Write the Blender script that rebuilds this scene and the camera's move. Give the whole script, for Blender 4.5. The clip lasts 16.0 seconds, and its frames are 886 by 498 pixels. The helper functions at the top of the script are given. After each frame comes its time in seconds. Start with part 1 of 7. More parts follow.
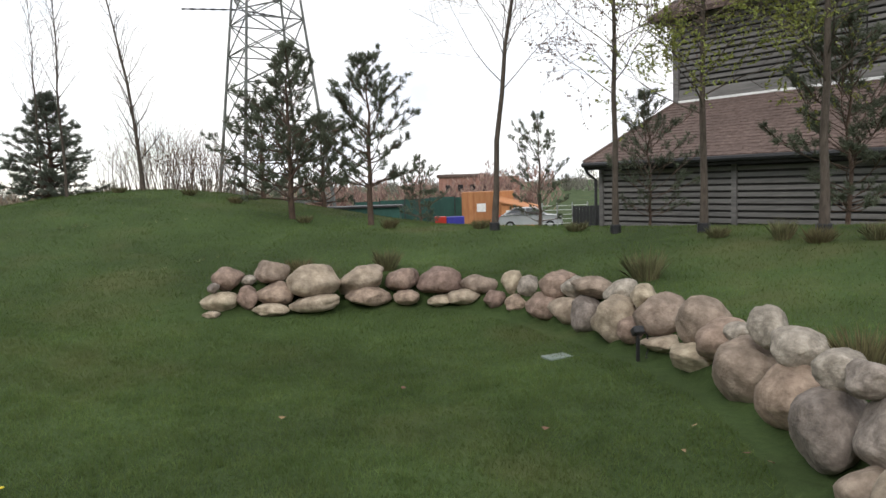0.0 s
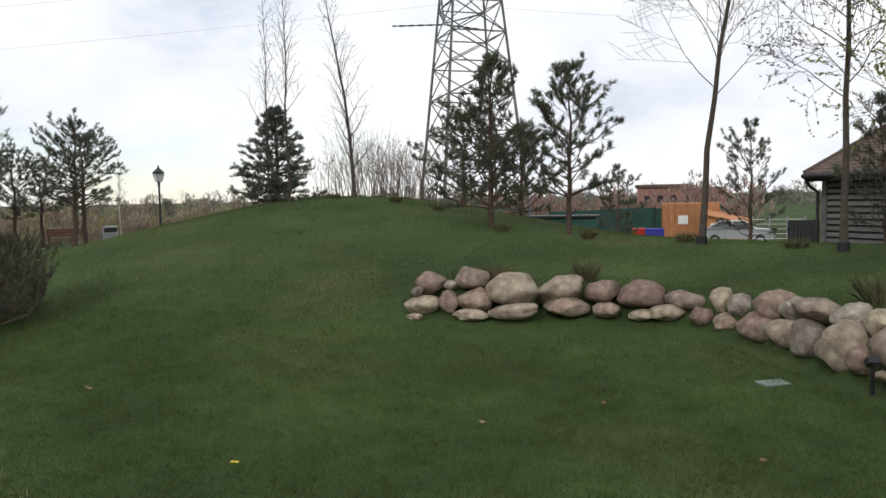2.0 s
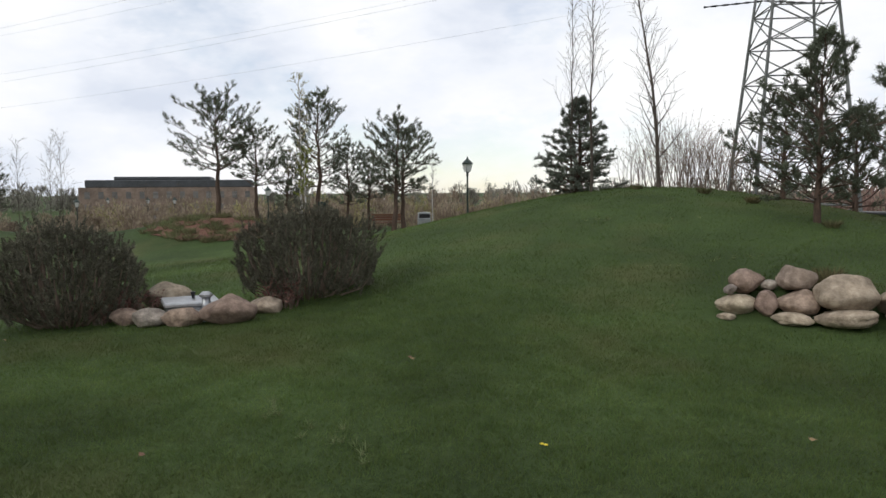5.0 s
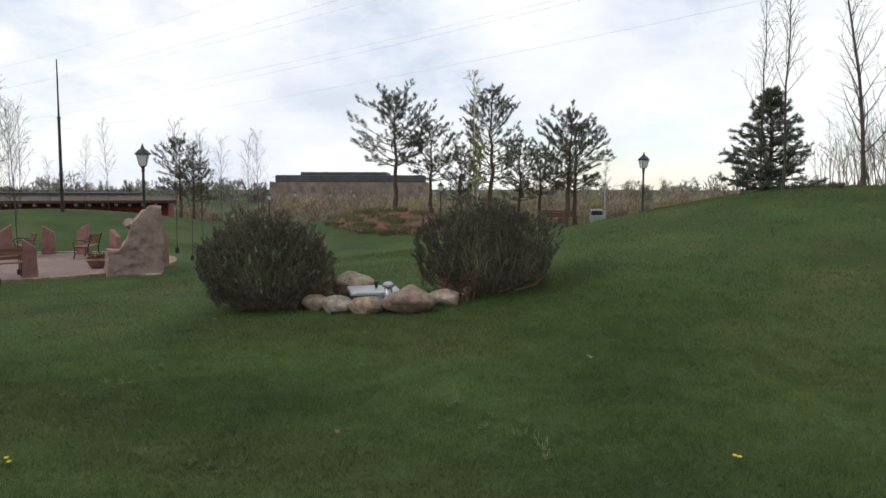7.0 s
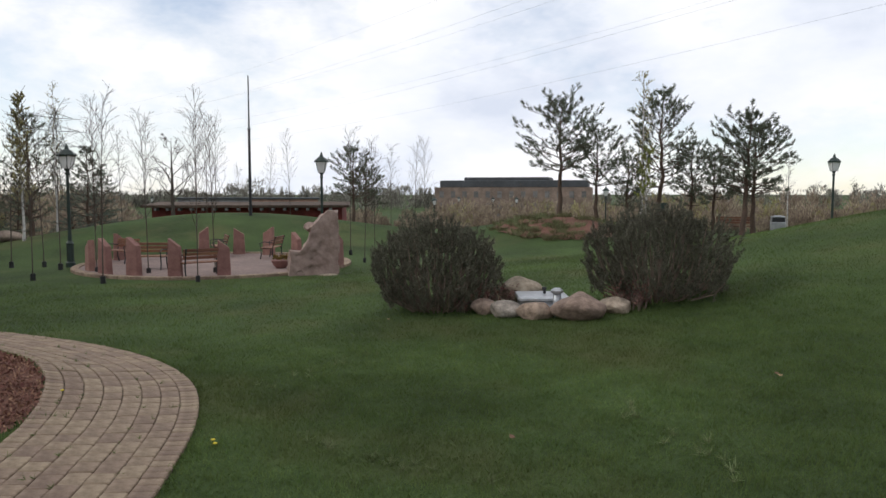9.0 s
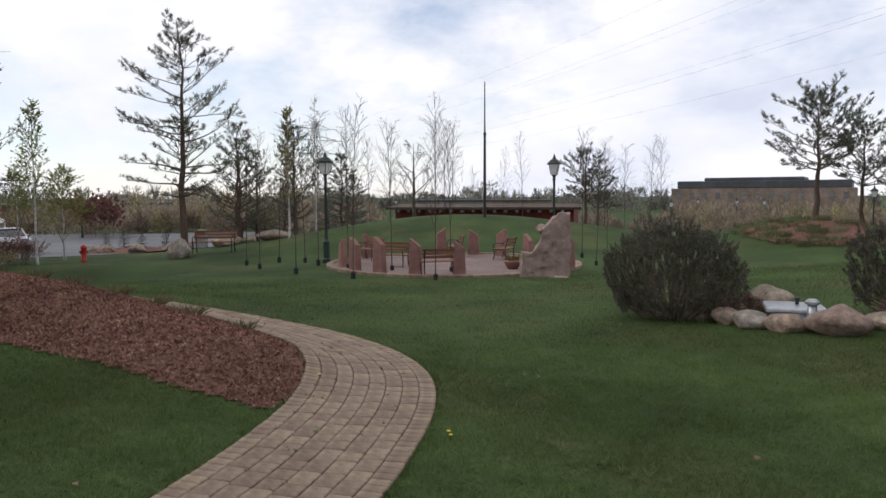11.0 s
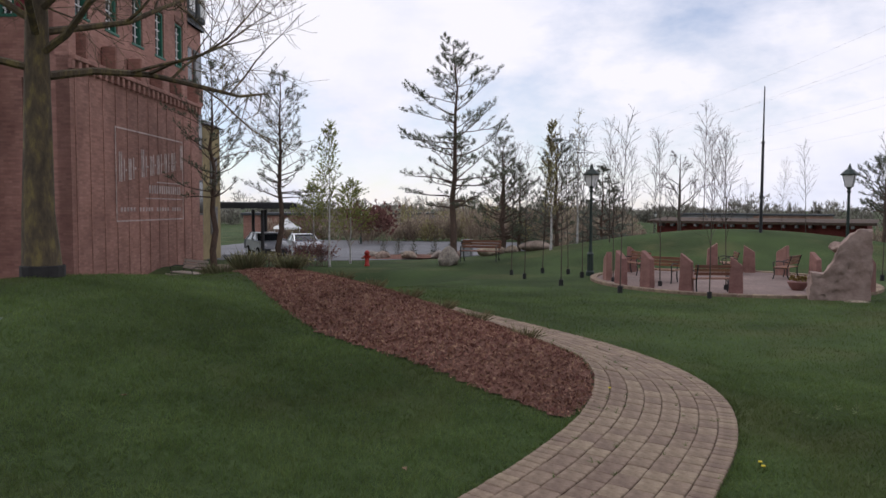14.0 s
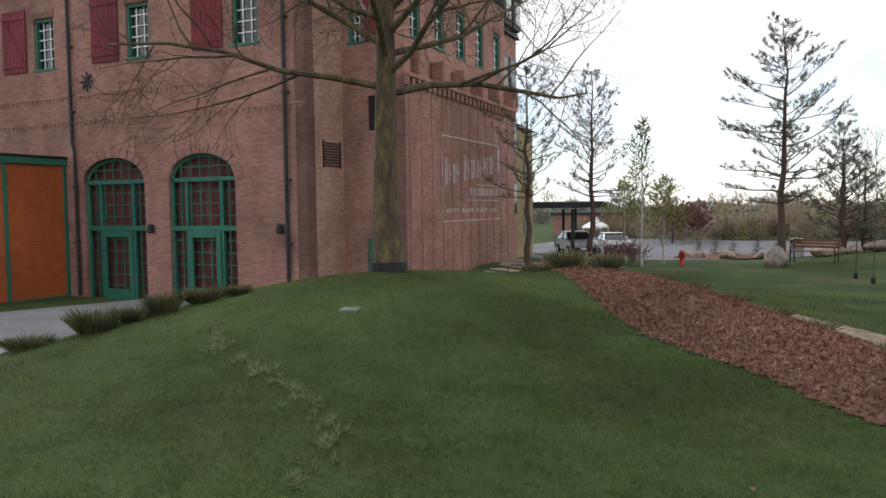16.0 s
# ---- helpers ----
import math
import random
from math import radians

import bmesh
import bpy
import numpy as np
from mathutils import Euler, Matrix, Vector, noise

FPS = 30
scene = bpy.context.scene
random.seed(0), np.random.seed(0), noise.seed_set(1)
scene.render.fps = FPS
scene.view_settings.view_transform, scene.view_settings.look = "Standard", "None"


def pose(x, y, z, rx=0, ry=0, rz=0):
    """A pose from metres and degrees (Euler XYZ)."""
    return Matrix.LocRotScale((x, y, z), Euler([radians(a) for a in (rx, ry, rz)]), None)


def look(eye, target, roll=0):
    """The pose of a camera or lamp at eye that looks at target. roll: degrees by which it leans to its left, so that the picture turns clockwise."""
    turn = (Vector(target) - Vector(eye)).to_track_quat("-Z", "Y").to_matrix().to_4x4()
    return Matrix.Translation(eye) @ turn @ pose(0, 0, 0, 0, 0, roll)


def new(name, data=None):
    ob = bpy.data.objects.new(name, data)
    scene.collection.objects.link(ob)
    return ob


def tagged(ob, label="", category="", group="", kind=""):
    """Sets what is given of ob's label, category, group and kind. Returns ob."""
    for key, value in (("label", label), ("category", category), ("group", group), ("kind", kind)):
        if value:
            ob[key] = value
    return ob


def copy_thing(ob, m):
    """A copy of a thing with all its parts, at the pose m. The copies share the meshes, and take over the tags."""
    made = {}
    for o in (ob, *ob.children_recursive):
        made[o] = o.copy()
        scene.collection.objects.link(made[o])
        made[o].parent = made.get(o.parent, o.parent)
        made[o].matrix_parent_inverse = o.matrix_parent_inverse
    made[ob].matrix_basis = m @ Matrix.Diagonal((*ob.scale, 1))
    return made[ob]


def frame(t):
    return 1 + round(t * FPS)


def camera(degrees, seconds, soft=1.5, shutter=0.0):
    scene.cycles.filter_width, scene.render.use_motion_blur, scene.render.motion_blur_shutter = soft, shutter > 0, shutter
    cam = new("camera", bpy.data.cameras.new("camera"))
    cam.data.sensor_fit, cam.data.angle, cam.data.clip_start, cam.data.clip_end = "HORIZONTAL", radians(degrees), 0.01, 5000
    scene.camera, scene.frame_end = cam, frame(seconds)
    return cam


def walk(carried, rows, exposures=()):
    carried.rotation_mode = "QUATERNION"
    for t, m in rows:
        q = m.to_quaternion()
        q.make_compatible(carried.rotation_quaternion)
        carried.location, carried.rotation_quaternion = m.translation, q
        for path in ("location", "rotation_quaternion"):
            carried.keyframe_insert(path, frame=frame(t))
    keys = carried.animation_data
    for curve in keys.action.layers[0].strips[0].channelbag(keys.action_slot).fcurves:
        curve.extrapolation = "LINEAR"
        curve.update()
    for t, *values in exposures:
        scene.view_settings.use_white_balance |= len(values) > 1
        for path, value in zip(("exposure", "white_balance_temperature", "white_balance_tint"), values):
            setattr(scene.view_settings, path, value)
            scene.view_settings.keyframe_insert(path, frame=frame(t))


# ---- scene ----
EXPOSURES = ((0, 0.5, 6500, 10), (1, 0.44, 6500, 10), (2, 0.12, 6450, 10), (3.5, 0.05, 6450, 10), (7, 0.1, 6400, 10), (11, 0.06, 6300, 14), (14, -0.03, 6200, 18), (15.3, 0.15, 6250, 15), (16, 0.42, 6400, 11))
cam = camera(62.1, 16.0)
PATH = [
    (0, pose(0.009, -0.004, 1.602, 84.85, 1.86, -0.29)),
    (0.5, pose(-0.008, -0.000, 1.604, 84.91, 1.45, 1.87)),
    (1, pose(-0.042, -0.004, 1.610, 85.18, 1.36, 6.23)),
    (1.5, pose(-0.063, -0.006, 1.610, 85.62, 1.28, 10.84)),
    (2, pose(-0.084, -0.005, 1.604, 85.95, 1.09, 14.73)),
    (2.5, pose(-0.109, -0.011, 1.604, 86.10, 0.87, 18.32)),
    (3, pose(-0.138, -0.018, 1.605, 86.12, 0.66, 22.00)),
    (3.5, pose(-0.172, -0.017, 1.603, 85.98, 0.73, 25.91)),
    (4, pose(-0.197, -0.021, 1.595, 85.82, 0.59, 29.94)),
    (4.5, pose(-0.215, -0.018, 1.590, 85.66, 0.58, 33.78)),
    (7, pose(-0.311, -0.126, 1.587, 85.28, -0.09, 50.44)),
    (7.5, pose(-0.331, -0.170, 1.585, 85.33, 0.41, 53.41)),
    (8, pose(-0.367, -0.206, 1.586, 85.46, 0.42, 56.14)),
    (10.5, pose(-0.387, -0.218, 1.593, 85.79, -0.08, 76.13)),
    (11, pose(-0.383, -0.234, 1.591, 85.86, 0.24, 80.78)),
    (11.5, pose(-0.397, -0.269, 1.589, 85.91, 0.36, 84.58)),
    (12, pose(-0.394, -0.332, 1.589, 86.02, 0.26, 87.67)),
    (12.5, pose(-0.389, -0.414, 1.593, 86.13, 0.08, 90.57)),
    (13, pose(-0.381, -0.479, 1.596, 86.33, 0.12, 93.71)),
    (13.5, pose(-0.365, -0.525, 1.595, 86.57, 0.16, 96.86)),
    (14, pose(-0.337, -0.584, 1.598, 86.78, -0.26, 100.31)),
    (14.5, pose(-0.316, -0.640, 1.597, 86.90, -0.98, 104.49)),
    (15, pose(-0.305, -0.686, 1.592, 86.95, -0.93, 108.83)),
    (15.5, pose(-0.295, -0.730, 1.592, 86.83, -0.09, 114.98)),
    (16, pose(-0.331, -0.762, 1.602, 86.78, 0.75, 123.84)),
]
walk(cam, PATH, exposures=EXPOSURES)

# ---- light: a bright, mostly clouded sky with a weak, wide sun ----
SUN_UP, SUN_TURN = 38.0, 200.0
world = bpy.data.worlds.new("sky")
scene.world = world
world.use_nodes = True
wn, wl = world.node_tree.nodes, world.node_tree.links
wn.clear()
w_out = wn.new("ShaderNodeOutputWorld")
w_sky = wn.new("ShaderNodeTexSky")
w_sky.sky_type, w_sky.sun_disc = "NISHITA", False
w_sky.dust_density, w_sky.ozone_density = 0.2, 1.5
w_sky.sun_elevation, w_sky.sun_rotation = radians(SUN_UP), radians(SUN_TURN)
w_blue = wn.new("ShaderNodeBackground")
w_blue.inputs["Strength"].default_value = 0.12
wl.new(w_sky.outputs[0], w_blue.inputs["Color"])
w_co = wn.new("ShaderNodeTexCoord")
w_map = wn.new("ShaderNodeMapping")
w_map.inputs["Scale"].default_value = (1.5, 1.5, 3.2)
wl.new(w_co.outputs["Generated"], w_map.inputs["Vector"])


def sky_noise(size, detail, rough):
    n = wn.new("ShaderNodeTexNoise")
    n.inputs["Scale"].default_value, n.inputs["Detail"].default_value, n.inputs["Roughness"].default_value = size, detail, rough
    wl.new(w_map.outputs[0], n.inputs["Vector"])
    return n


def sky_ramp(source, stops):
    r = wn.new("ShaderNodeValToRGB")
    r.color_ramp.elements[0].position, r.color_ramp.elements[0].color = stops[0][0], (*stops[0][1], 1)
    r.color_ramp.elements[1].position, r.color_ramp.elements[1].color = stops[-1][0], (*stops[-1][1], 1)
    for p, c in stops[1:-1]:
        e = r.color_ramp.elements.new(p)
        e.color = (*c, 1)
    wl.new(source, r.inputs[0])
    return r


w_cover = sky_ramp(sky_noise(1.1, 7, 0.6).outputs["Fac"], [(0.36, (0.3,) * 3), (0.50, (1,) * 3)])
w_tone = sky_ramp(sky_noise(1.7, 6, 0.55).outputs["Fac"], [(0.33, (0.70, 0.75, 0.85)), (0.43, (0.87, 0.90, 0.96)), (0.55, (1.0, 1.0, 1.0))])
w_cloud = wn.new("ShaderNodeBackground")
w_cloud.inputs["Strength"].default_value = 0.98
wl.new(w_tone.outputs[0], w_cloud.inputs["Color"])
w_mix = wn.new("ShaderNodeMixShader")
wl.new(w_cover.outputs[0], w_mix.inputs[0])
wl.new(w_blue.outputs[0], w_mix.inputs[1])
wl.new(w_cloud.outputs[0], w_mix.inputs[2])
wl.new(w_mix.outputs[0], w_out.inputs[0])
sun = new("sun", bpy.data.lights.new("sun", "SUN"))
sun.data.energy, sun.data.angle, sun.data.color = 1.0, radians(18), (1.0, 0.97, 0.93)
sun.matrix_world = look((30 * math.sin(radians(SUN_TURN)), 30 * math.cos(radians(SUN_TURN)), 24), (0, 0, 0))


# ---- materials ----
def mat(name, colours, size=4.0, rough=0.85, bump=0.3, bump_size=None, metal=0.0, stain=0.25, stain_size=0.6, vary=0.0, island=0.0, stretch=(1, 1, 1), spec=0.4, glow=None):
    """Two-scale surface: grain between the given colours, broad stains, relief, and a shift by object or by island."""
    m = bpy.data.materials.new(name)
    m.use_nodes = True
    n, l = m.node_tree.nodes, m.node_tree.links
    b = n["Principled BSDF"]
    b.inputs["Roughness"].default_value, b.inputs["Metallic"].default_value = rough, metal
    b.inputs["Specular IOR Level"].default_value = spec
    co = n.new("ShaderNodeTexCoord")
    mp = n.new("ShaderNodeMapping")
    mp.inputs["Scale"].default_value = stretch
    l.new(co.outputs["Object"], mp.inputs["Vector"])
    t1, t2 = n.new("ShaderNodeTexNoise"), n.new("ShaderNodeTexNoise")
    t1.inputs["Scale"].default_value, t1.inputs["Detail"].default_value, t1.inputs["Roughness"].default_value = size, 6, 0.65
    t2.inputs["Scale"].default_value, t2.inputs["Detail"].default_value = stain_size, 4
    l.new(mp.outputs[0], t1.inputs["Vector"])
    l.new(mp.outputs[0], t2.inputs["Vector"])
    r = n.new("ShaderNodeValToRGB")
    k = len(colours)
    r.color_ramp.elements[0].position, r.color_ramp.elements[0].color = 0.33, (*colours[0], 1)
    r.color_ramp.elements[1].position, r.color_ramp.elements[1].color = 0.67, (*colours[-1], 1)
    for i, c in enumerate(colours[1:-1]):
        e = r.color_ramp.elements.new(0.33 + 0.34 * (i + 1) / (k - 1))
        e.color = (*c, 1)
    l.new(t1.outputs["Fac"], r.inputs[0])
    hsv = n.new("ShaderNodeHueSaturation")
    l.new(r.outputs[0], hsv.inputs["Color"])
    val = n.new("ShaderNodeMapRange")
    val.inputs["From Min"].default_value, val.inputs["From Max"].default_value = 0.3, 0.7
    val.inputs["To Min"].default_value, val.inputs["To Max"].default_value = 1 - stain, 1 + stain
    l.new(t2.outputs["Fac"], val.inputs["Value"])
    last = val.outputs[0]
    for on, amount, node, out in ((vary, vary, "ShaderNodeObjectInfo", "Random"), (island, island, "ShaderNodeNewGeometry", "Random Per Island")):
        if on:
            o = n.new(node)
            s = n.new("ShaderNodeMapRange")
            s.inputs["To Min"].default_value, s.inputs["To Max"].default_value = 1 - amount, 1 + amount
            l.new(o.outputs[out], s.inputs["Value"])
            mul = n.new("ShaderNodeMath")
            mul.operation = "MULTIPLY"
            l.new(last, mul.inputs[0])
            l.new(s.outputs[0], mul.inputs[1])
            last = mul.outputs[0]
            h = n.new("ShaderNodeMapRange")
            h.inputs["To Min"].default_value, h.inputs["To Max"].default_value = 0.5 - amount * 0.06, 0.5 + amount * 0.06
            l.new(o.outputs[out], h.inputs["Value"])
            l.new(h.outputs[0], hsv.inputs["Hue"])
    l.new(last, hsv.inputs["Value"])
    l.new(hsv.outputs[0], b.inputs["Base Color"])
    if bump:
        bp = n.new("ShaderNodeBump")
        bp.inputs["Strength"].default_value, bp.inputs["Distance"].default_value = bump, 0.03
        t3 = n.new("ShaderNodeTexNoise")
        t3.inputs["Scale"].default_value, t3.inputs["Detail"].default_value = bump_size or size * 3, 5
        l.new(mp.outputs[0], t3.inputs["Vector"])
        l.new(t3.outputs["Fac"], bp.inputs["Height"])
        l.new(bp.outputs[0], b.inputs["Normal"])
    if glow:
        b.inputs["Emission Color"].default_value, b.inputs["Emission Strength"].default_value = (*glow[0], 1), glow[1]
    return m


def brick_mat(name, c1, c2, mortar, width=0.24, height=0.075):
    """Brick courses for the far walls; the wall's own mesh lies in its x-z or y-z plane."""
    m = mat(name, [c1, c2], size=1.2, rough=0.9, bump=0.2, bump_size=30, stain=0.28, stain_size=0.35)
    n, l = m.node_tree.nodes, m.node_tree.links
    b = n["Principled BSDF"]
    hsv = b.inputs["Base Color"].links[0].from_node
    co = n.new("ShaderNodeTexCoord")
    sep = n.new("ShaderNodeSeparateXYZ")
    l.new(co.outputs["Object"], sep.inputs[0])
    add = n.new("ShaderNodeMath")
    l.new(sep.outputs[0], add.inputs[0])
    l.new(sep.outputs[1], add.inputs[1])
    com = n.new("ShaderNodeCombineXYZ")
    l.new(add.outputs[0], com.inputs[0])
    l.new(sep.outputs[2], com.inputs[1])
    br = n.new("ShaderNodeTexBrick")
    br.inputs["Scale"].default_value = 1.0
    br.inputs["Brick Width"].default_value, br.inputs["Row Height"].default_value = width, height
    br.inputs["Mortar Size"].default_value, br.inputs["Mortar Smooth"].default_value = 0.009, 0.3
    br.inputs["Color1"].default_value, br.inputs["Color2"].default_value = (1, 1, 1, 1), (0.62, 0.6, 0.62, 1)
    br.inputs["Mortar"].default_value = (*mortar, 1)
    l.new(com.outputs[0], br.inputs["Vector"])
    mix = n.new("ShaderNodeMix")
    mix.data_type, mix.blend_type = "RGBA", "MULTIPLY"
    mix.inputs[0].default_value = 0.8
    l.new(hsv.outputs[0], mix.inputs[6])
    l.new(br.outputs["Color"], mix.inputs[7])
    l.new(mix.outputs[2], b.inputs["Base Color"])
    return m


def glass_mat(name, colour):
    m = bpy.data.materials.new(name)
    m.use_nodes = True
    b = m.node_tree.nodes["Principled BSDF"]
    b.inputs["Base Color"].default_value = (*colour, 1)
    b.inputs["Roughness"].default_value, b.inputs["Specular IOR Level"].default_value = 0.06, 0.8
    return m


GRASS = mat("lawn", [(0.034, 0.055, 0.017), (0.043, 0.068, 0.021), (0.054, 0.081, 0.026)], size=14, rough=0.95, bump=0.45, bump_size=60, stain=0.35, stain_size=0.45, spec=0.15)
BLADE = mat("grass blades", [(0.078, 0.116, 0.034), (0.108, 0.153, 0.048), (0.138, 0.186, 0.062)], size=3, rough=0.8, bump=0, stain=0.3, stain_size=0.45, island=0.22, spec=0.2)
def patches(m, tint, size, low, high):
    """Broad dry patches laid into a lawn colour, by place on the ground."""
    n, l = m.node_tree.nodes, m.node_tree.links
    b = n["Principled BSDF"]
    src = b.inputs["Base Color"].links[0].from_socket
    co, t = n.new("ShaderNodeTexCoord"), n.new("ShaderNodeTexNoise")
    t.inputs["Scale"].default_value, t.inputs["Detail"].default_value, t.inputs["Roughness"].default_value = size, 5, 0.6
    l.new(co.outputs["Object"], t.inputs["Vector"])
    r = n.new("ShaderNodeMapRange")
    r.inputs["From Min"].default_value, r.inputs["From Max"].default_value, r.inputs["To Max"].default_value = low, high, 0.75
    l.new(t.outputs["Fac"], r.inputs["Value"])
    mix = n.new("ShaderNodeMix")
    mix.data_type = "RGBA"
    l.new(r.outputs[0], mix.inputs[0])
    l.new(src, mix.inputs[6])
    mix.inputs[7].default_value = (*tint, 1)
    l.new(mix.outputs[2], b.inputs["Base Color"])


for lawn in (GRASS, BLADE):
    patches(lawn, (0.098, 0.10, 0.04), 0.36, 0.52, 0.72)
DRYBLADE = mat("dry blades", [(0.13, 0.115, 0.055), (0.21, 0.185, 0.10)], size=3, rough=0.9, bump=0, island=0.35, spec=0.15)
PALEBLADE = mat("pale blades", [(0.14, 0.175, 0.075), (0.25, 0.28, 0.145)], size=3, rough=0.85, bump=0, island=0.35, spec=0.15)
MULCH = mat("bark mulch", [(0.088, 0.041, 0.029), (0.145, 0.072, 0.051), (0.205, 0.112, 0.08)], size=22, rough=0.95, bump=1.0, bump_size=40, stain=0.25, stain_size=0.9, spec=0.2)
CHIP = mat("bark chips", [(0.135, 0.062, 0.043), (0.205, 0.104, 0.074), (0.29, 0.168, 0.122)], size=9, rough=0.95, bump=0, island=0.35, spec=0.2)
STONE = mat("field stone", [(0.195, 0.152, 0.11), (0.275, 0.22, 0.163), (0.365, 0.30, 0.228)], size=11, rough=0.9, bump=0.5, bump_size=38, stain=0.34, stain_size=3.2, vary=0.24)
STONE_RED = mat("reddish field stone", [(0.155, 0.108, 0.083), (0.225, 0.162, 0.125), (0.30, 0.22, 0.172)], size=13, rough=0.9, bump=0.5, bump_size=38, stain=0.32, stain_size=3.0, vary=0.22)
STONE_GREY = mat("grey field stone", [(0.145, 0.123, 0.102), (0.225, 0.192, 0.16), (0.32, 0.278, 0.235)], size=15, rough=0.9, bump=0.5, bump_size=38, stain=0.34, stain_size=2.6, vary=0.22)
PAVER = mat("concrete pavers", [(0.175, 0.124, 0.084), (0.232, 0.168, 0.116), (0.285, 0.214, 0.152)], size=16, rough=0.9, bump=0.35, stain=0.12, stain_size=3, vary=0.17)
JOINT = mat("sandy joints", [(0.045, 0.04, 0.022), (0.09, 0.075, 0.05)], size=14, rough=1, bump=0.5)
ASPHALT = mat("asphalt", [(0.10, 0.10, 0.105), (0.16, 0.16, 0.165)], size=30, rough=0.9, bump=0.3, stain=0.2, stain_size=0.25)
CONCRETE = mat("concrete slabs", [(0.17, 0.17, 0.175), (0.24, 0.24, 0.245)], size=10, rough=0.9, bump=0.3, stain=0.2, stain_size=0.5)
BRICK = brick_mat("red brick", (0.285, 0.146, 0.112), (0.415, 0.228, 0.178), (0.8, 0.76, 0.74))
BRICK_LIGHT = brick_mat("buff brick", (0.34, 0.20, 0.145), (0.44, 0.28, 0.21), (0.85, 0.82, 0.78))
BRICK_FAR = brick_mat("weathered brown brick", (0.20, 0.15, 0.118), (0.29, 0.22, 0.175), (0.85, 0.82, 0.78))
BRICK_BAND = brick_mat("dark brick course", (0.20, 0.105, 0.08), (0.30, 0.165, 0.125), (0.8, 0.78, 0.7), 0.12, 0.06)
GREEN_PAINT = mat("green painted wood", [(0.020, 0.115, 0.075), (0.035, 0.16, 0.105)], size=6, rough=0.55, bump=0.15, stain=0.15)
RED_PAINT = mat("dark red boards", [(0.13, 0.012, 0.02), (0.19, 0.024, 0.034)], size=8, rough=0.7, bump=0.25, stretch=(1, 1, 0.2))
STORE = mat("orange boards", [(0.34, 0.135, 0.055), (0.44, 0.20, 0.088)], size=4, rough=0.75, bump=0.2, stretch=(1, 1, 0.3), vary=0.1)
ORANGE = mat("orange siding", [(0.36, 0.085, 0.022), (0.46, 0.125, 0.04)], size=3, rough=0.6, bump=0.15, stain=0.12, stain_size=0.4)
GLASS = glass_mat("window glass", (0.02, 0.022, 0.025))
CLEAR = glass_mat("clear window glass", (0.75, 0.78, 0.78))
CLEAR.node_tree.nodes["Principled BSDF"].inputs["Transmission Weight"].default_value = 1.0
CLEAR.node_tree.nodes["Principled BSDF"].inputs["IOR"].default_value = 1.1
# reddish reflections of the arched panes, put into a panel's colour
RED_REFLECTION = mat("dull red reflection tone", [(0.10, 0.03, 0.028), (0.19, 0.062, 0.052)], size=3, rough=0.9, bump=0.2, stretch=(3, 1, 0.15))
DARK = mat("dark metal", [(0.012, 0.012, 0.013), (0.028, 0.028, 0.03)], size=12, rough=0.5, bump=0.1)
DARKGREEN = mat("dark green metal", [(0.010, 0.022, 0.017), (0.02, 0.036, 0.028)], size=12, rough=0.45, bump=0.1)
STEEL = mat("galvanised steel", [(0.30, 0.31, 0.32), (0.45, 0.46, 0.47)], size=8, rough=0.4, metal=0.7, bump=0.1)
PYLON = mat("weathered steel lattice", [(0.10, 0.105, 0.10), (0.17, 0.175, 0.165)], size=3, rough=0.7, bump=0.1)
WHITE = mat("white paint", [(0.66, 0.66, 0.64), (0.80, 0.80, 0.78)], size=6, rough=0.6, bump=0.1, stain=0.12)
FADED = mat("faded white lettering", [(0.40, 0.29, 0.25), (0.57, 0.48, 0.44)], size=9, rough=0.9, bump=0.1, stain=0.35, stain_size=2.5)
GREYWOOD = mat("grey painted slats", [(0.115, 0.11, 0.105), (0.19, 0.18, 0.17)], size=5, rough=0.8, bump=0.25, stretch=(0.3, 0.3, 3), vary=0.15)
# near-black: shade behind slats and inside rooms is put into this colour
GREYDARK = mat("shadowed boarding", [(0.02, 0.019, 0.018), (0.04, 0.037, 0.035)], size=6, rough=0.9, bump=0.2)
SHINGLE = mat("brown shingles", [(0.075, 0.05, 0.042), (0.115, 0.08, 0.068), (0.16, 0.115, 0.098)], size=7, rough=0.95, bump=0.5, bump_size=12, stretch=(1, 1, 2.5), stain=0.2)
PALEWOOD = mat("bleached bench boards", [(0.36, 0.30, 0.25), (0.52, 0.45, 0.39)], size=8, rough=0.8, bump=0.25, stretch=(0.3, 3, 3), vary=0.15)
WOOD = mat("bench boards", [(0.15, 0.062, 0.034), (0.25, 0.112, 0.06)], size=8, rough=0.6, bump=0.25, stretch=(0.3, 3, 3), vary=0.15)
SANDSTONE = mat("red sandstone", [(0.20, 0.10, 0.082), (0.285, 0.155, 0.128)], size=7, rough=0.9, bump=0.35, stain=0.18, stain_size=1.2, vary=0.12)
PALESTONE = mat("pale pink rock", [(0.19, 0.13, 0.105), (0.265, 0.19, 0.158), (0.335, 0.25, 0.212)], size=4, rough=0.9, bump=0.8, bump_size=7, stain=0.2, stain_size=1.3)
BARK = mat("grey bark", [(0.055, 0.043, 0.033), (0.11, 0.09, 0.072)], size=20, rough=0.95, bump=0.6, stretch=(1, 1, 0.3))
BARK_MOSS = mat("bark with lichen", [(0.058, 0.044, 0.03), (0.098, 0.075, 0.046), (0.19, 0.148, 0.058)], size=9, rough=0.95, bump=0.7, stretch=(1, 1, 0.4))
BARK_PINE = mat("pine bark", [(0.06, 0.042, 0.033), (0.13, 0.085, 0.06)], size=14, rough=0.95, bump=0.6, stretch=(1, 1, 0.4))
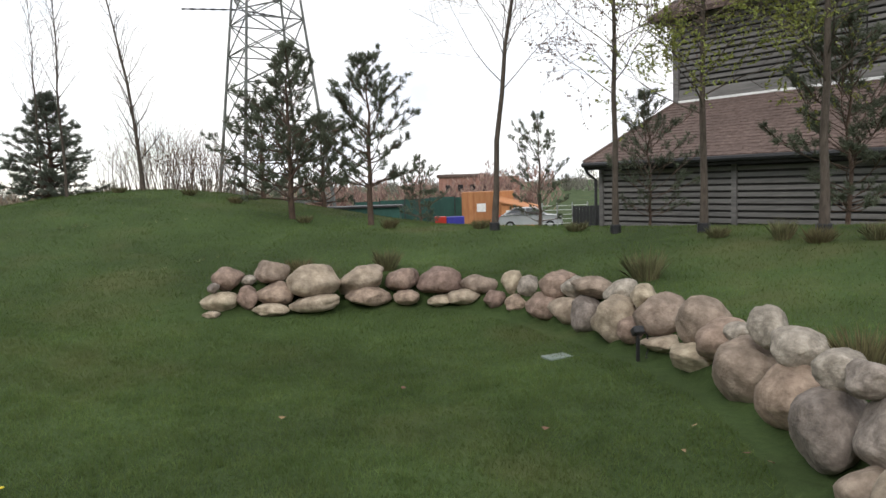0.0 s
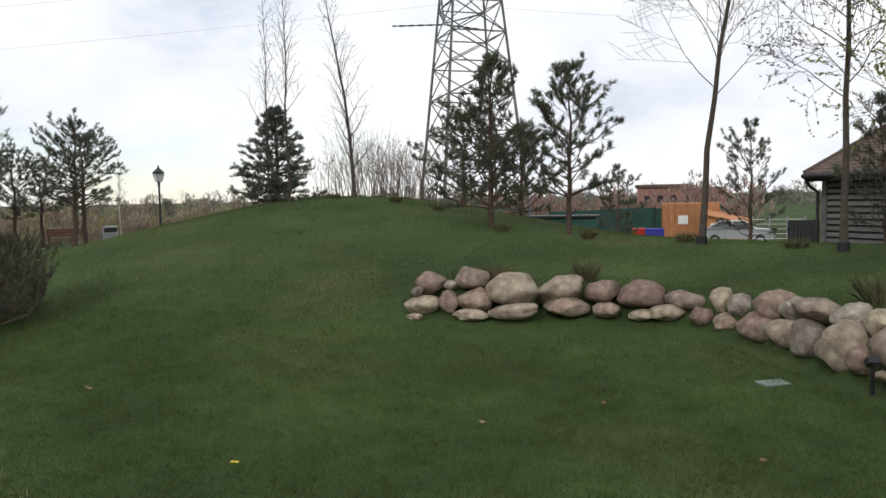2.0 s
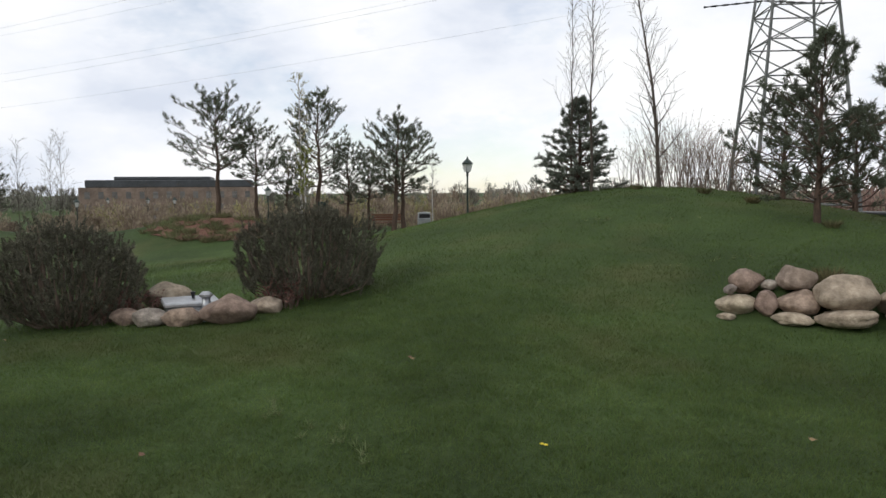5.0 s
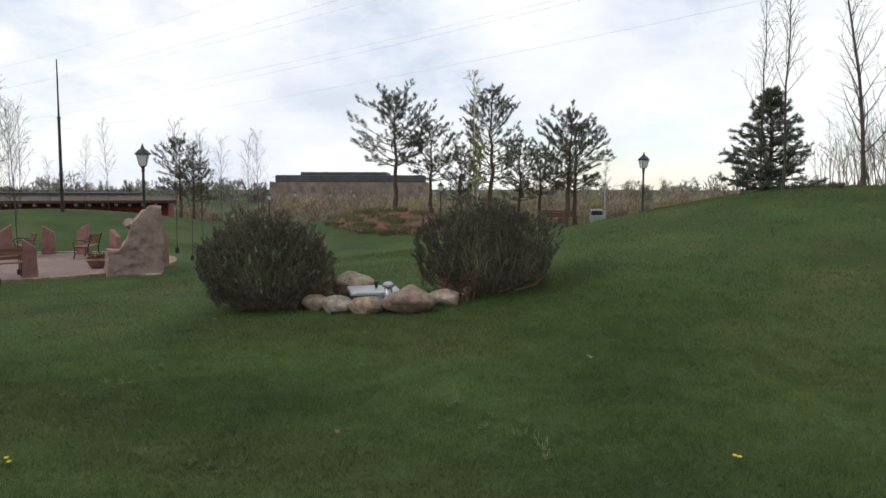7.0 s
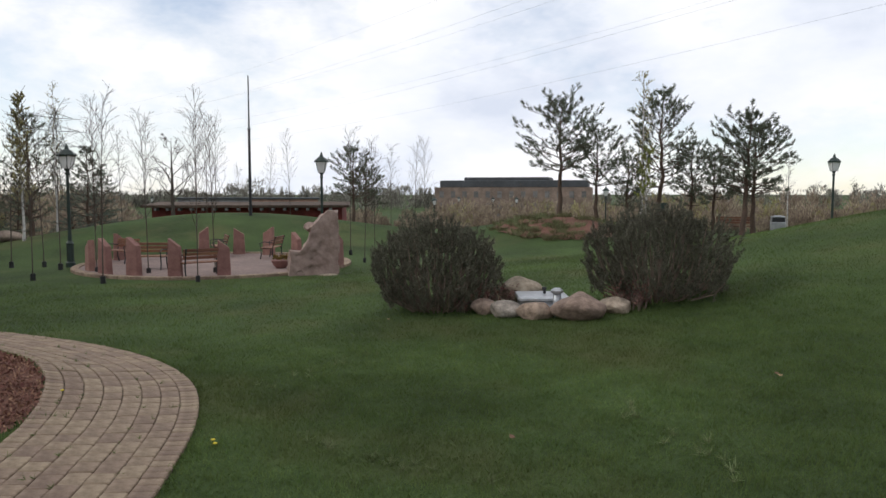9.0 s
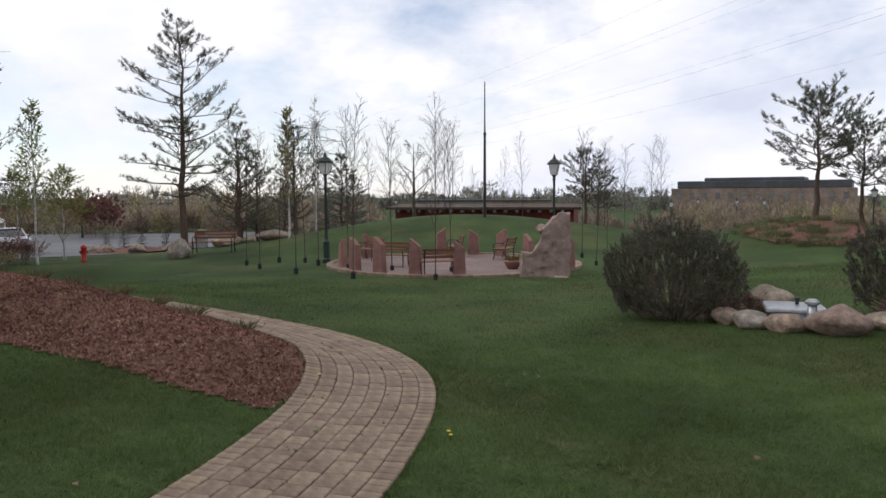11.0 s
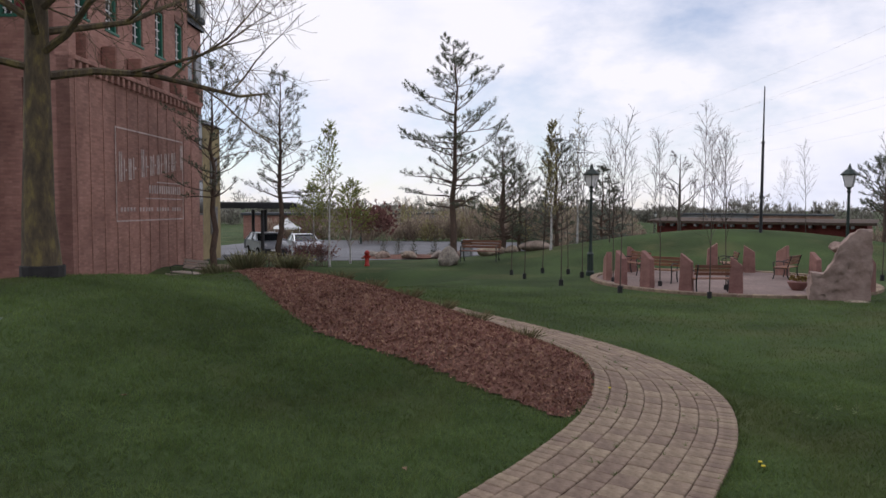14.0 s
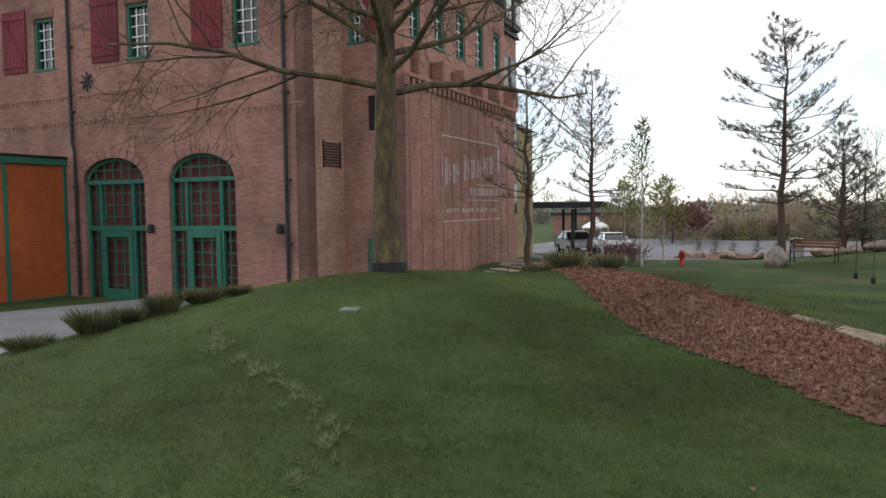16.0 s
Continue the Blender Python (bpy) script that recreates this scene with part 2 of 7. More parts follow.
BARK_BIRCH = mat("birch bark", [(0.12, 0.10, 0.09), (0.5, 0.48, 0.45), (0.6, 0.58, 0.55)], size=9, rough=0.8, bump=0.3, stretch=(0.5, 0.5, 2))
TWIG = mat("bare twigs", [(0.13, 0.092, 0.072), (0.22, 0.165, 0.13)], size=5, rough=0.95, bump=0, island=0.2)
NEEDLE = mat("pine needles", [(0.088, 0.102, 0.068), (0.14, 0.158, 0.104)], size=2, rough=0.7, bump=0, island=0.35, spec=0.3)
NEEDLE_DARK = mat("mountain pine needles", [(0.10, 0.096, 0.068), (0.165, 0.156, 0.115)], size=2.5, rough=0.75, bump=0, island=0.4, spec=0.25)
NEEDLE_BLUE = mat("spruce needles", [(0.12, 0.138, 0.108), (0.19, 0.21, 0.165)], size=2, rough=0.75, bump=0, island=0.35, spec=0.3)
LEAF = mat("spring leaves", [(0.18, 0.20, 0.05), (0.30, 0.32, 0.09)], size=2, rough=0.7, bump=0, island=0.4, spec=0.25)
LEAF_OLIVE = mat("olive spring foliage", [(0.24, 0.215, 0.105), (0.38, 0.335, 0.17)], size=1, rough=0.8, bump=0, island=0.4, spec=0.2)
LEAF_RED = mat("red shrub leaves", [(0.16, 0.075, 0.065), (0.27, 0.14, 0.12)], size=2, rough=0.8, bump=0, island=0.4, spec=0.2)
# paler than near twigs: distance haze is painted into the colour
LEAF_BELT = mat("haze-paled dry twigs and grass", [(0.24, 0.185, 0.14), (0.38, 0.31, 0.235)], size=1, rough=0.95, bump=0, island=0.35, spec=0.1)
LEAF_ROSE = mat("budding reddish twigs", [(0.27, 0.17, 0.145), (0.40, 0.28, 0.24)], size=1, rough=0.95, bump=0, island=0.35, spec=0.1)
# haze over the distant trees is lightened into this colour too
LEAF_FAR = mat("haze-paled far woods", [(0.20, 0.19, 0.16), (0.30, 0.285, 0.24)], size=0.4, rough=0.9, bump=0, island=0.5, spec=0.1)
def let_through(m, amount):
    """Thin leaves let some light through."""
    n, l = m.node_tree.nodes, m.node_tree.links
    b, out = n["Principled BSDF"], n["Material Output"]
    t = n.new("ShaderNodeBsdfTranslucent")
    l.new(b.inputs["Base Color"].links[0].from_socket, t.inputs["Color"])
    mix = n.new("ShaderNodeMixShader")
    mix.inputs[0].default_value = amount
    l.new(b.outputs[0], mix.inputs[1])
    l.new(t.outputs[0], mix.inputs[2])
    l.new(mix.outputs[0], out.inputs["Surface"])


for leafy in (NEEDLE, NEEDLE_DARK, NEEDLE_BLUE, LEAF, LEAF_OLIVE, LEAF_RED, LEAF_FAR, LEAF_BELT, LEAF_ROSE, PALEBLADE, DRYBLADE):
    let_through(leafy, 0.4)
let_through(BLADE, 0.55)
CABLE = mat("grey cable", [(0.42, 0.44, 0.47), (0.5, 0.52, 0.55)], size=1, rough=0.6, bump=0)
PLAZA = mat("plaza paving", [(0.17, 0.118, 0.10), (0.235, 0.172, 0.148)], size=9, rough=0.9, bump=0.3, stain=0.2, stain_size=0.8)
LAMPGLASS = mat("frosted lamp glass", [(0.62, 0.62, 0.60), (0.72, 0.72, 0.70)], size=3, rough=0.35, bump=0)
CARPAINT = mat("silver car paint", [(0.42, 0.43, 0.45), (0.47, 0.48, 0.50)], size=2, rough=0.28, metal=0.4, bump=0, stain=0.05)
TYRE = mat("tyre rubber", [(0.012, 0.012, 0.012), (0.022, 0.022, 0.022)], size=9, rough=0.85, bump=0.2)
HYDRANT = mat("red enamel", [(0.33, 0.018, 0.012), (0.42, 0.03, 0.02)], size=6, rough=0.4, bump=0.1)
BLUE = mat("blue plastic", [(0.02, 0.02, 0.20), (0.035, 0.035, 0.27)], size=4, rough=0.5, bump=0.1)
YELLOW = mat("yellow plastic", [(0.45, 0.28, 0.03), (0.55, 0.36, 0.05)], size=4, rough=0.5, bump=0.1)
FENCE = mat("green sheeting", [(0.012, 0.05, 0.04), (0.022, 0.075, 0.06)], size=3, rough=0.7, bump=0.2, stretch=(1, 1, 0.3))
REDHOUSE = mat("falu red boards", [(0.12, 0.022, 0.02), (0.18, 0.035, 0.03)], size=3, rough=0.85, bump=0.2)
TURF = mat("turf roof", [(0.055, 0.038, 0.027), (0.095, 0.065, 0.045)], size=4, rough=1, bump=0.5)
SLATE = mat("dark slate", [(0.04, 0.045, 0.05), (0.075, 0.08, 0.085)], size=8, rough=0.6, bump=0.3)
PLASTER = mat("ochre plaster", [(0.24, 0.19, 0.095), (0.32, 0.255, 0.13)], size=3, rough=0.9, bump=0.1)
CAP = mat("green glazed plastic", [(0.12, 0.155, 0.13), (0.17, 0.205, 0.178)], size=8, rough=0.5, bump=0.1)
POTFLOWER = mat("mixed bedding flowers", [(0.2, 0.05, 0.02), (0.16, 0.13, 0.03), (0.3, 0.2, 0.03)], size=14, rough=0.8, bump=0, island=0.4)
FLOWER = mat("flower heads", [(0.55, 0.42, 0.03), (0.7, 0.55, 0.05)], size=4, rough=0.8, bump=0, island=0.2)
DEADLEAF = mat("fallen leaves", [(0.17, 0.10, 0.06), (0.28, 0.18, 0.11)], size=4, rough=0.9, bump=0, vary=0.3)


# ---- mesh building ----
class Geo:
    """Collects the faces of one mesh."""

    def __init__(self):
        self.v, self.f = [], []

    def add(self, verts, faces):
        k = len(self.v)
        self.v += [tuple(p) for p in verts]
        self.f += [tuple(i + k for i in f) for f in faces]
        return self

    def box(self, x0, y0, z0, x1, y1, z1, c=0.0, m=None):
        """A block, with its edges cut by c."""
        c = min(c, 0.3 * min(x1 - x0, y1 - y0, z1 - z0))
        if c <= 0:
            v = [(x, y, z) for z in (z0, z1) for y in (y0, y1) for x in (x0, x1)]
            f = [(0, 2, 3, 1), (4, 5, 7, 6), (0, 1, 5, 4), (2, 6, 7, 3), (0, 4, 6, 2), (1, 3, 7, 5)]
        else:
            rows = [(z0, c), (z0 + c, 0), (z1 - c, 0), (z1, c)]
            v, f = [], []
            for z, s in rows:
                v += [(x0 + s + c, y0 + s, z), (x1 - s - c, y0 + s, z), (x1 - s, y0 + s + c, z), (x1 - s, y1 - s - c, z), (x1 - s - c, y1 - s, z), (x0 + s + c, y1 - s, z), (x0 + s, y1 - s - c, z), (x0 + s, y0 + s + c, z)]
            f = [tuple(range(7, -1, -1)), tuple(range(24, 32))]
            for r in range(3):
                f += [(r * 8 + i, r * 8 + (i + 1) % 8, r * 8 + 8 + (i + 1) % 8, r * 8 + 8 + i) for i in range(8)]
        if m is not None:
            v = [m @ Vector(p) for p in v]
        return self.add(v, f)

    def tube(self, pts, radii, sides=6, caps=True):
        """A tapering round bar along points."""
        pts = [Vector(p) for p in pts]
        v, f = [], []
        for i, p in enumerate(pts):
            d = (pts[min(i + 1, len(pts) - 1)] - pts[max(i - 1, 0)])
            d = d.normalized() if d.length > 1e-9 else Vector((0, 0, 1))
            a = d.cross(Vector((0.31, 0.95, 0.05)) if abs(d.y) < 0.9 else Vector((1, 0, 0))).normalized()
            b = d.cross(a)
            for s in range(sides):
                q = 2 * math.pi * s / sides
                v.append(p + radii[i] * (math.cos(q) * a + math.sin(q) * b))
        for i in range(len(pts) - 1):
            f += [(i * sides + s, i * sides + (s + 1) % sides, (i + 1) * sides + (s + 1) % sides, (i + 1) * sides + s) for s in range(sides)]
        if caps:
            f += [tuple(range(sides - 1, -1, -1)), tuple(range((len(pts) - 1) * sides, len(pts) * sides))]
        return self.add(v, f)

    def lathe(self, profile, sides=12, at=(0, 0, 0)):
        """A turned shape from (radius, height) pairs."""
        v, f = [], []
        for r, z in profile:
            for s in range(sides):
                q = 2 * math.pi * s / sides
                v.append((at[0] + r * math.cos(q), at[1] + r * math.sin(q), at[2] + z))
        for i in range(len(profile) - 1):
            f += [(i * sides + s, i * sides + (s + 1) % sides, (i + 1) * sides + (s + 1) % sides, (i + 1) * sides + s) for s in range(sides)]
        f += [tuple(range(sides - 1, -1, -1)), tuple(range((len(profile) - 1) * sides, len(profile) * sides))]
        return self.add(v, f)

    def mesh(self, name, material, soft=False):
        me = bpy.data.meshes.new(name)
        me.from_pydata(self.v, [], self.f)
        me.materials.append(material)
        if soft:
            me.shade_smooth()
        return me


def part(name, geo, material, parent=None, label="", soft=False, m=None):
    """Links a Geo, or a ready mesh, as one mesh object."""
    ob = new(name, geo.mesh(name, material, soft) if isinstance(geo, Geo) else geo)
    if parent is not None:
        ob.parent = parent
    if m is not None:
        ob.matrix_basis = m
    if label:
        ob["label"] = label
    return ob


def thing(name, m, label, category, group="", kind=""):
    """An empty at a thing's base."""
    ob = new(name)
    ob.empty_display_size = 0.1
    ob.matrix_basis = m
    return tagged(ob, label, category, group, kind)


def arrays_mesh(name, verts, faces, material):
    """A big mesh from arrays: faces all of one size."""
    verts, faces = np.asarray(verts, np.float32), np.asarray(faces, np.int32)
    me = bpy.data.meshes.new(name)
    n, k = faces.shape
    me.vertices.add(len(verts))
    me.vertices.foreach_set("co", verts.ravel())
    me.loops.add(n * k)
    me.loops.foreach_set("vertex_index", faces.ravel())
    me.polygons.add(n)
    me.polygons.foreach_set("loop_start", np.arange(0, n * k, k, dtype=np.int32))
    me.update(calc_edges=True)
    me.validate()
    me.materials.append(material)
    return me


# ---- the lie of the land ----
WALL = [(-3.05, 8.95), (-2.2, 9.15), (-1.2, 9.5), (-0.2, 9.45), (0.6, 9.2), (1.2, 8.4), (1.6, 7.4), (1.95, 6.3), (2.1, 5.3), (2.1, 4.5), (2.0, 3.6), (2.0, 2.0), (2.3, -2.0), (3.0, -12.0)]
PATH_LINE = [(6.0, -2.5), (3.0, -2.2), (0.0, -1.95), (-1.8, -1.62), (-3.2, -1.02), (-4.35, -0.5), (-5.0, -0.25), (-5.9, 0.02), (-6.8, 0.14), (-7.6, 0.06), (-8.4, -0.2), (-9.2, -0.66), (-10.1, -1.45), (-11.1, -2.6), (-12.4, -4.3), (-14.2, -6.6), (-16.5, -9.2), (-18.6, -11.4)]

BERM = [(-7.4, -1.35), (-8.6, -2.2), (-10.0, -3.4), (-11.6, -5.2)]


def smooth(a, b, v):
    k = np.clip((v - a) / (b - a), 0, 1)
    return k * k * (3 - 2 * k)


def bell(x, y, cx, cy, left, right, front, back):
    """A mound with its own spread to each side."""
    dx, dy = x - cx, y - cy
    sx, sy = np.where(dx < 0, left, right), np.where(dy < 0, front, back)
    return np.exp(-0.5 * ((dx / sx) ** 2 + (dy / sy) ** 2))


def wall_side(x, y):
    """Signed distance from the boulder wall; positive on the terrace behind it."""
    best, sign = np.full(np.shape(x), 1e9), np.ones(np.shape(x))
    for (ax, ay), (bx, by) in zip(WALL, WALL[1:]):
        ux, uy = bx - ax, by - ay
        k = np.clip(((x - ax) * ux + (y - ay) * uy) / (ux * ux + uy * uy), 0, 1)
        px, py = x - ax - k * ux, y - ay - k * uy
        d = np.hypot(px, py)
        near = d < best
        best = np.where(near, d, best)
        sign = np.where(near, np.where(ux * py - uy * px > 0, 1, -1), sign)
    return best * sign


def land(x, y):
    """The height of the ground."""
    x, y = np.asarray(x, float), np.asarray(y, float)
    w = np.clip(-x, 0, 55)
    z = -0.016 * w - 0.00042 * w * w
    z = z - 1.9 * smooth(19, 42, y + 0.25 * np.minimum(x, 0)) * smooth(-45, -15, x)
    hill = 1.8 * bell(x, y, -7.6, 18.0, 5.1, 4.9, 5.3, 4.0)
    hill = hill - 0.24 * bell(x, y, -1.2, 8.0, 2.2, 2.2, 2.2, 1.2)
    side = wall_side(x, y)
    step = smooth(0.02, 0.30, side) * smooth(-3.5, -2.6, x) * smooth(-1.5, 0.4, y)
    terrace = step * (0.40 + 0.34 * smooth(0.3, 4.0, side)) + step * 0.1 * smooth(2, 8, x)
    beyond = 0.6 * (x - 0.96) + 0.8 * (y - 12.96)
    terrace = terrace * (1 - 0.75 * smooth(0.6, 6.0, beyond))
    z = z + np.log(np.exp(7 * hill) + np.exp(7 * terrace) - 1) / 7
    z = z + 0.9 * bell(x, y, -7.8, -6.8, 4.6, 2.9, 2.7, 3.2) - 1.15 * smooth(7.6, 13.0, -y - 0.25 * (x + 5)) * smooth(-26, -20, x)
    z = z + 1.75 * bell(x, y, -33.5, 6.0, 5.0, 4.2, 6.5, 7.0) + 1.12 * bell(x, y, -25.2, 17.6, 3.6, 3.2, 2.6, 3.6)
    z = z + 0.3 * bell(x, y, -23.0, 25.0, 7, 6, 4.5, 6)
    z = z + 0.25 * np.exp(-0.5 * (line_distance(x, y, BERM) / 0.7) ** 2)
    flat = smooth(5.2, 3.6, np.hypot(x + 22.0, y - 3.6))
    z = z * (1 - flat) - 0.46 * flat
    return z


def line_distance(x, y, line):
    best = np.full(np.shape(x), 1e9)
    for (ax, ay), (bx, by) in zip(line, line[1:]):
        ux, uy = bx - ax, by - ay
        k = np.clip(((x - ax) * ux + (y - ay) * uy) / (ux * ux + uy * uy), 0, 1)
        best = np.minimum(best, np.hypot(x - ax - k * ux, y - ay - k * uy))
    return best


def lz(x, y):
    return float(land(np.array([x]), np.array([y]))[0])


def sheet(name, xs, ys, lift, material, keep=None):
    """A sheet of ground over a grid, lifted a little; keep(x, y) tells which cells stay."""
    X, Y = np.meshgrid(xs, ys)
    Z = land(X, Y) + lift
    nx, ny = len(xs), len(ys)
    i = (np.arange(ny - 1)[:, None] * nx + np.arange(nx - 1)[None]).ravel()
    f = np.stack([i, i + 1, i + 1 + nx, i + nx], 1)
    if keep is not None:
        cx, cy = (X[:-1, :-1] + X[1:, 1:]).ravel() / 2, (Y[:-1, :-1] + Y[1:, 1:]).ravel() / 2
        f = f[keep(cx, cy)]
    me = arrays_mesh(name, np.stack([X, Y, Z], 2).reshape(-1, 3), f, material)
    me.shade_smooth()
    return me


def spaced(a, b, step):
    return np.linspace(a, b, max(2, int(round((b - a) / step)) + 1))


gx = np.r_[-1600, -700, -300, -150, spaced(-90, -36, 1.5), spaced(-35.4, -16, 0.6), spaced(-15.8, 6, 0.2), spaced(6.5, 20, 0.6), 25, 40, 80, 200, 600, 1600]
gy = np.r_[-1600, -600, -200, -90, spaced(-60, -22, 2), spaced(-21, -12, 0.6), spaced(-11.8, 20, 0.2), spaced(20.6, 34, 0.6), spaced(35, 70, 2), 90, 150, 300, 700, 1600]
tagged(new("ground", sheet("ground", gx, gy, 0.0, GRASS)), "mown green lawn rolling over low mounds", "lawn", kind="structure")


# ---- curved paved footpath ----
def smooth_line(line, step):
    """A rounded line through the given points, at even steps."""
    p = [Vector((*q, 0)) for q in line]
    out = []
    for i in range(len(p) - 1):
        a, b, c, d = p[max(i - 1, 0)], p[i], p[i + 1], p[min(i + 2, len(p) - 1)]
        for k in range(24):
            t = k / 24
            out.append(0.5 * (2 * b + (c - a) * t + (2 * a - 5 * b + 4 * c - d) * t * t + (3 * b - a - 3 * c + d) * t ** 3))
    out.append(p[-1])
    s = np.r_[0, np.cumsum([(out[i + 1] - out[i]).length for i in range(len(out) - 1)])]
    at = np.arange(0, s[-1], step)
    return np.stack([np.interp(at, s, [q.x for q in out]), np.interp(at, s, [q.y for q in out])], 1)


def band(name, line, half, lift, material):
    """A strip of ground cover along a line."""
    d = np.gradient(line, axis=0)
    d /= np.hypot(d[:, 0], d[:, 1])[:, None]
    nrm = np.stack([-d[:, 1], d[:, 0]], 1)
    cols = [line + nrm * o for o in np.linspace(-half, half, 6)]
    v = np.stack(cols, 1).reshape(-1, 2)
    v = np.c_[v, land(v[:, 0], v[:, 1]) + lift]
    n = len(line)
    i = (np.arange(n - 1)[:, None] * 6 + np.arange(5)[None]).ravel()
    return arrays_mesh(name, v, np.stack([i, i + 1, i + 7, i + 6], 1), material)


path_mid = smooth_line(PATH_LINE, 0.1)
footpath = tagged(new("footpath", band("footpath", path_mid, 0.565, 0.012, JOINT)), "curved footpath of tan concrete pavers with grassy joints", "path", kind="structure")


# ---- boulder wall ----
def boulder_mesh(name, w, d, h, material, seed, facets=9, rough=0.1):
    """A weathered boulder: a ball cut by a few planes, then roughened."""
    rnd = random.Random(seed)
    bm = bmesh.new()
    bmesh.ops.create_icosphere(bm, subdivisions=4, radius=1.0)
    cuts = []
    for _ in range(facets):
        n = Vector((rnd.uniform(-1, 1), rnd.uniform(-1, 1), rnd.uniform(-0.7, 1))).normalized()
        cuts.append((n, rnd.uniform(0.62, 0.92)))
    off = Vector((rnd.uniform(0, 50), rnd.uniform(0, 50), rnd.uniform(0, 50)))
    for v in bm.verts:
        p = v.co.copy()
        for n, k in cuts:
            over = p.dot(n) - k
            if over > 0:
                p -= n * over * 0.72
        s = 1 + rough * noise.noise(p * 1.3 + off) * 1.6 + rough * 0.45 * noise.noise(p * 3.5 + off) + 0.02 * noise.noise(p * 9 + off)
        v.co = p * s
    lo = [min(v.co[i] for v in bm.verts) for i in range(3)]
    hi = [max(v.co[i] for v in bm.verts) for i in range(3)]
    for v in bm.verts:
        v.co = Vector([((v.co[i] - lo[i]) / (hi[i] - lo[i]) - 0.5) * (w, d, h)[i] for i in range(3)])
    me = bpy.data.meshes.new(name)
    bm.to_mesh(me)
    bm.free()
    me.materials.append(material)
    me.shade_smooth()
    return me


STONES = {"t": (STONE, "rounded tan boulder in the dry-laid wall"), "r": (STONE_RED, "rounded reddish boulder in the dry-laid wall"), "g": (STONE_GREY, "rounded grey boulder with pale streaks in the wall")}
boulder_count = [0]


def boulder(x, y, z, w, h, tone="t", label="", group="boulders of the retaining wall", lean=0.0, deep=1.0):
    """A boulder by its middle, width and height; it faces the lawn."""
    boulder_count[0] += 1
    k = boulder_count[0]
    material, words = STONES[tone]
    d = deep * 0.5 * (w + max(h, 0.3 * w)) + 0.08
    ob = new("boulder", boulder_mesh("boulder", w * 1.07, d, h * 1.07, material, 40 + k))
    ob.matrix_basis = pose(x, y, z, 0, lean, math.degrees(math.atan2(-x, y)) + random.Random(k).uniform(-9, 9))
    return tagged(ob, label or words, "boulder", group)


boulder(-2.73, 9.34, 0.47, 0.40, 0.29, "r")
boulder(-2.85, 9.11, 0.39, 0.14, 0.13, "g")
boulder(-2.48, 9.40, 0.43, 0.19, 0.12, "g")
boulder(-2.79, 9.12, 0.20, 0.44, 0.26, "t")
boulder(-2.83, 8.90, 0.08, 0.21, 0.10, "t")
boulder(-2.46, 9.20, 0.24, 0.26, 0.30, "r")
boulder(-2.19, 9.46, 0.53, 0.44, 0.29, "t")
boulder(-2.13, 9.27, 0.27, 0.46, 0.29, "r")
boulder(-2.14, 9.07, 0.10, 0.44, 0.15, "t")
boulder(-1.64, 9.37, 0.40, 0.65, 0.41, "t", lean=-3)
boulder(-1.61, 9.17, 0.14, 0.60, 0.20, "t", lean=-5)
boulder(-1.05, 9.55, 0.37, 0.62, 0.36, "t", lean=-22)
boulder(-0.95, 9.37, 0.18, 0.57, 0.25, "r")
boulder(-0.53, 9.57, 0.35, 0.43, 0.27, "r", lean=-12)
boulder(-0.46, 9.37, 0.15, 0.32, 0.19, "r")
boulder(-0.03, 9.55, 0.33, 0.58, 0.34, "r", lean=5)
boulder(-0.02, 9.34, 0.10, 0.33, 0.13, "t", lean=-6)
boulder(0.28, 9.32, 0.14, 0.39, 0.19, "t", lean=-6)
boulder(0.50, 9.45, 0.28, 0.51, 0.24, "t")
boulder(0.66, 9.16, 0.12, 0.27, 0.23, "r")
boulder(0.89, 9.23, 0.30, 0.27, 0.33, "t")
boulder(1.09, 9.00, 0.29, 0.32, 0.28, "g")
boulder(1.37, 8.58, 0.36, 0.45, 0.32, "r")
boulder(0.92, 8.97, 0.09, 0.29, 0.23, "r")
boulder(1.24, 8.56, 0.12, 0.52, 0.31, "r")
boulder(1.43, 8.18, 0.13, 0.46, 0.3, "t", lean=-6)
boulder(1.53, 8.22, 0.38, 0.36, 0.26, "g")
boulder(1.9, 6.98, 0.12, 0.4, 0.26, "r")
boulder(2.2, 5.62, 0.3, 0.42, 0.36, "r", lean=-8)
boulder(1.64, 7.85, 0.43, 0.48, 0.23, "t", lean=6)
boulder(1.82, 7.42, 0.44, 0.36, 0.22, "g", lean=-22)
boulder(1.51, 7.88, 0.25, 0.20, 0.16, "g")
boulder(1.55, 7.76, 0.15, 0.38, 0.40, "g", lean=-18)
boulder(1.74, 7.30, 0.18, 0.47, 0.48, "t")
boulder(1.95, 7.03, 0.44, 0.25, 0.24, "t")
boulder(2.04, 6.74, 0.32, 0.50, 0.38, "t")
boulder(2.18, 6.05, 0.37, 0.43, 0.42, "t", lean=14)
boulder(2.00, 6.48, 0.09, 0.44, 0.17, "t")
boulder(2.23, 5.42, 0.39, 0.24, 0.19, "g")
boulder(2.10, 5.91, 0.11, 0.47, 0.26, "t", lean=6)
boulder(2.16, 5.10, 0.18, 0.48, 0.46, "t", lean=14)
boulder(2.23, 4.94, 0.55, 0.27, 0.30, "g", lean=12)
boulder(2.20, 4.45, 0.51, 0.34, 0.27, "g", lean=12)
boulder(2.13, 4.41, 0.21, 0.40, 0.46, "r")
boulder(2.12, 3.83, 0.54, 0.27, 0.22, "g")
boulder(2.05, 3.81, 0.23, 0.39, 0.47, "g")
boulder(2.12, 3.54, 0.57, 0.24, 0.19, "g")
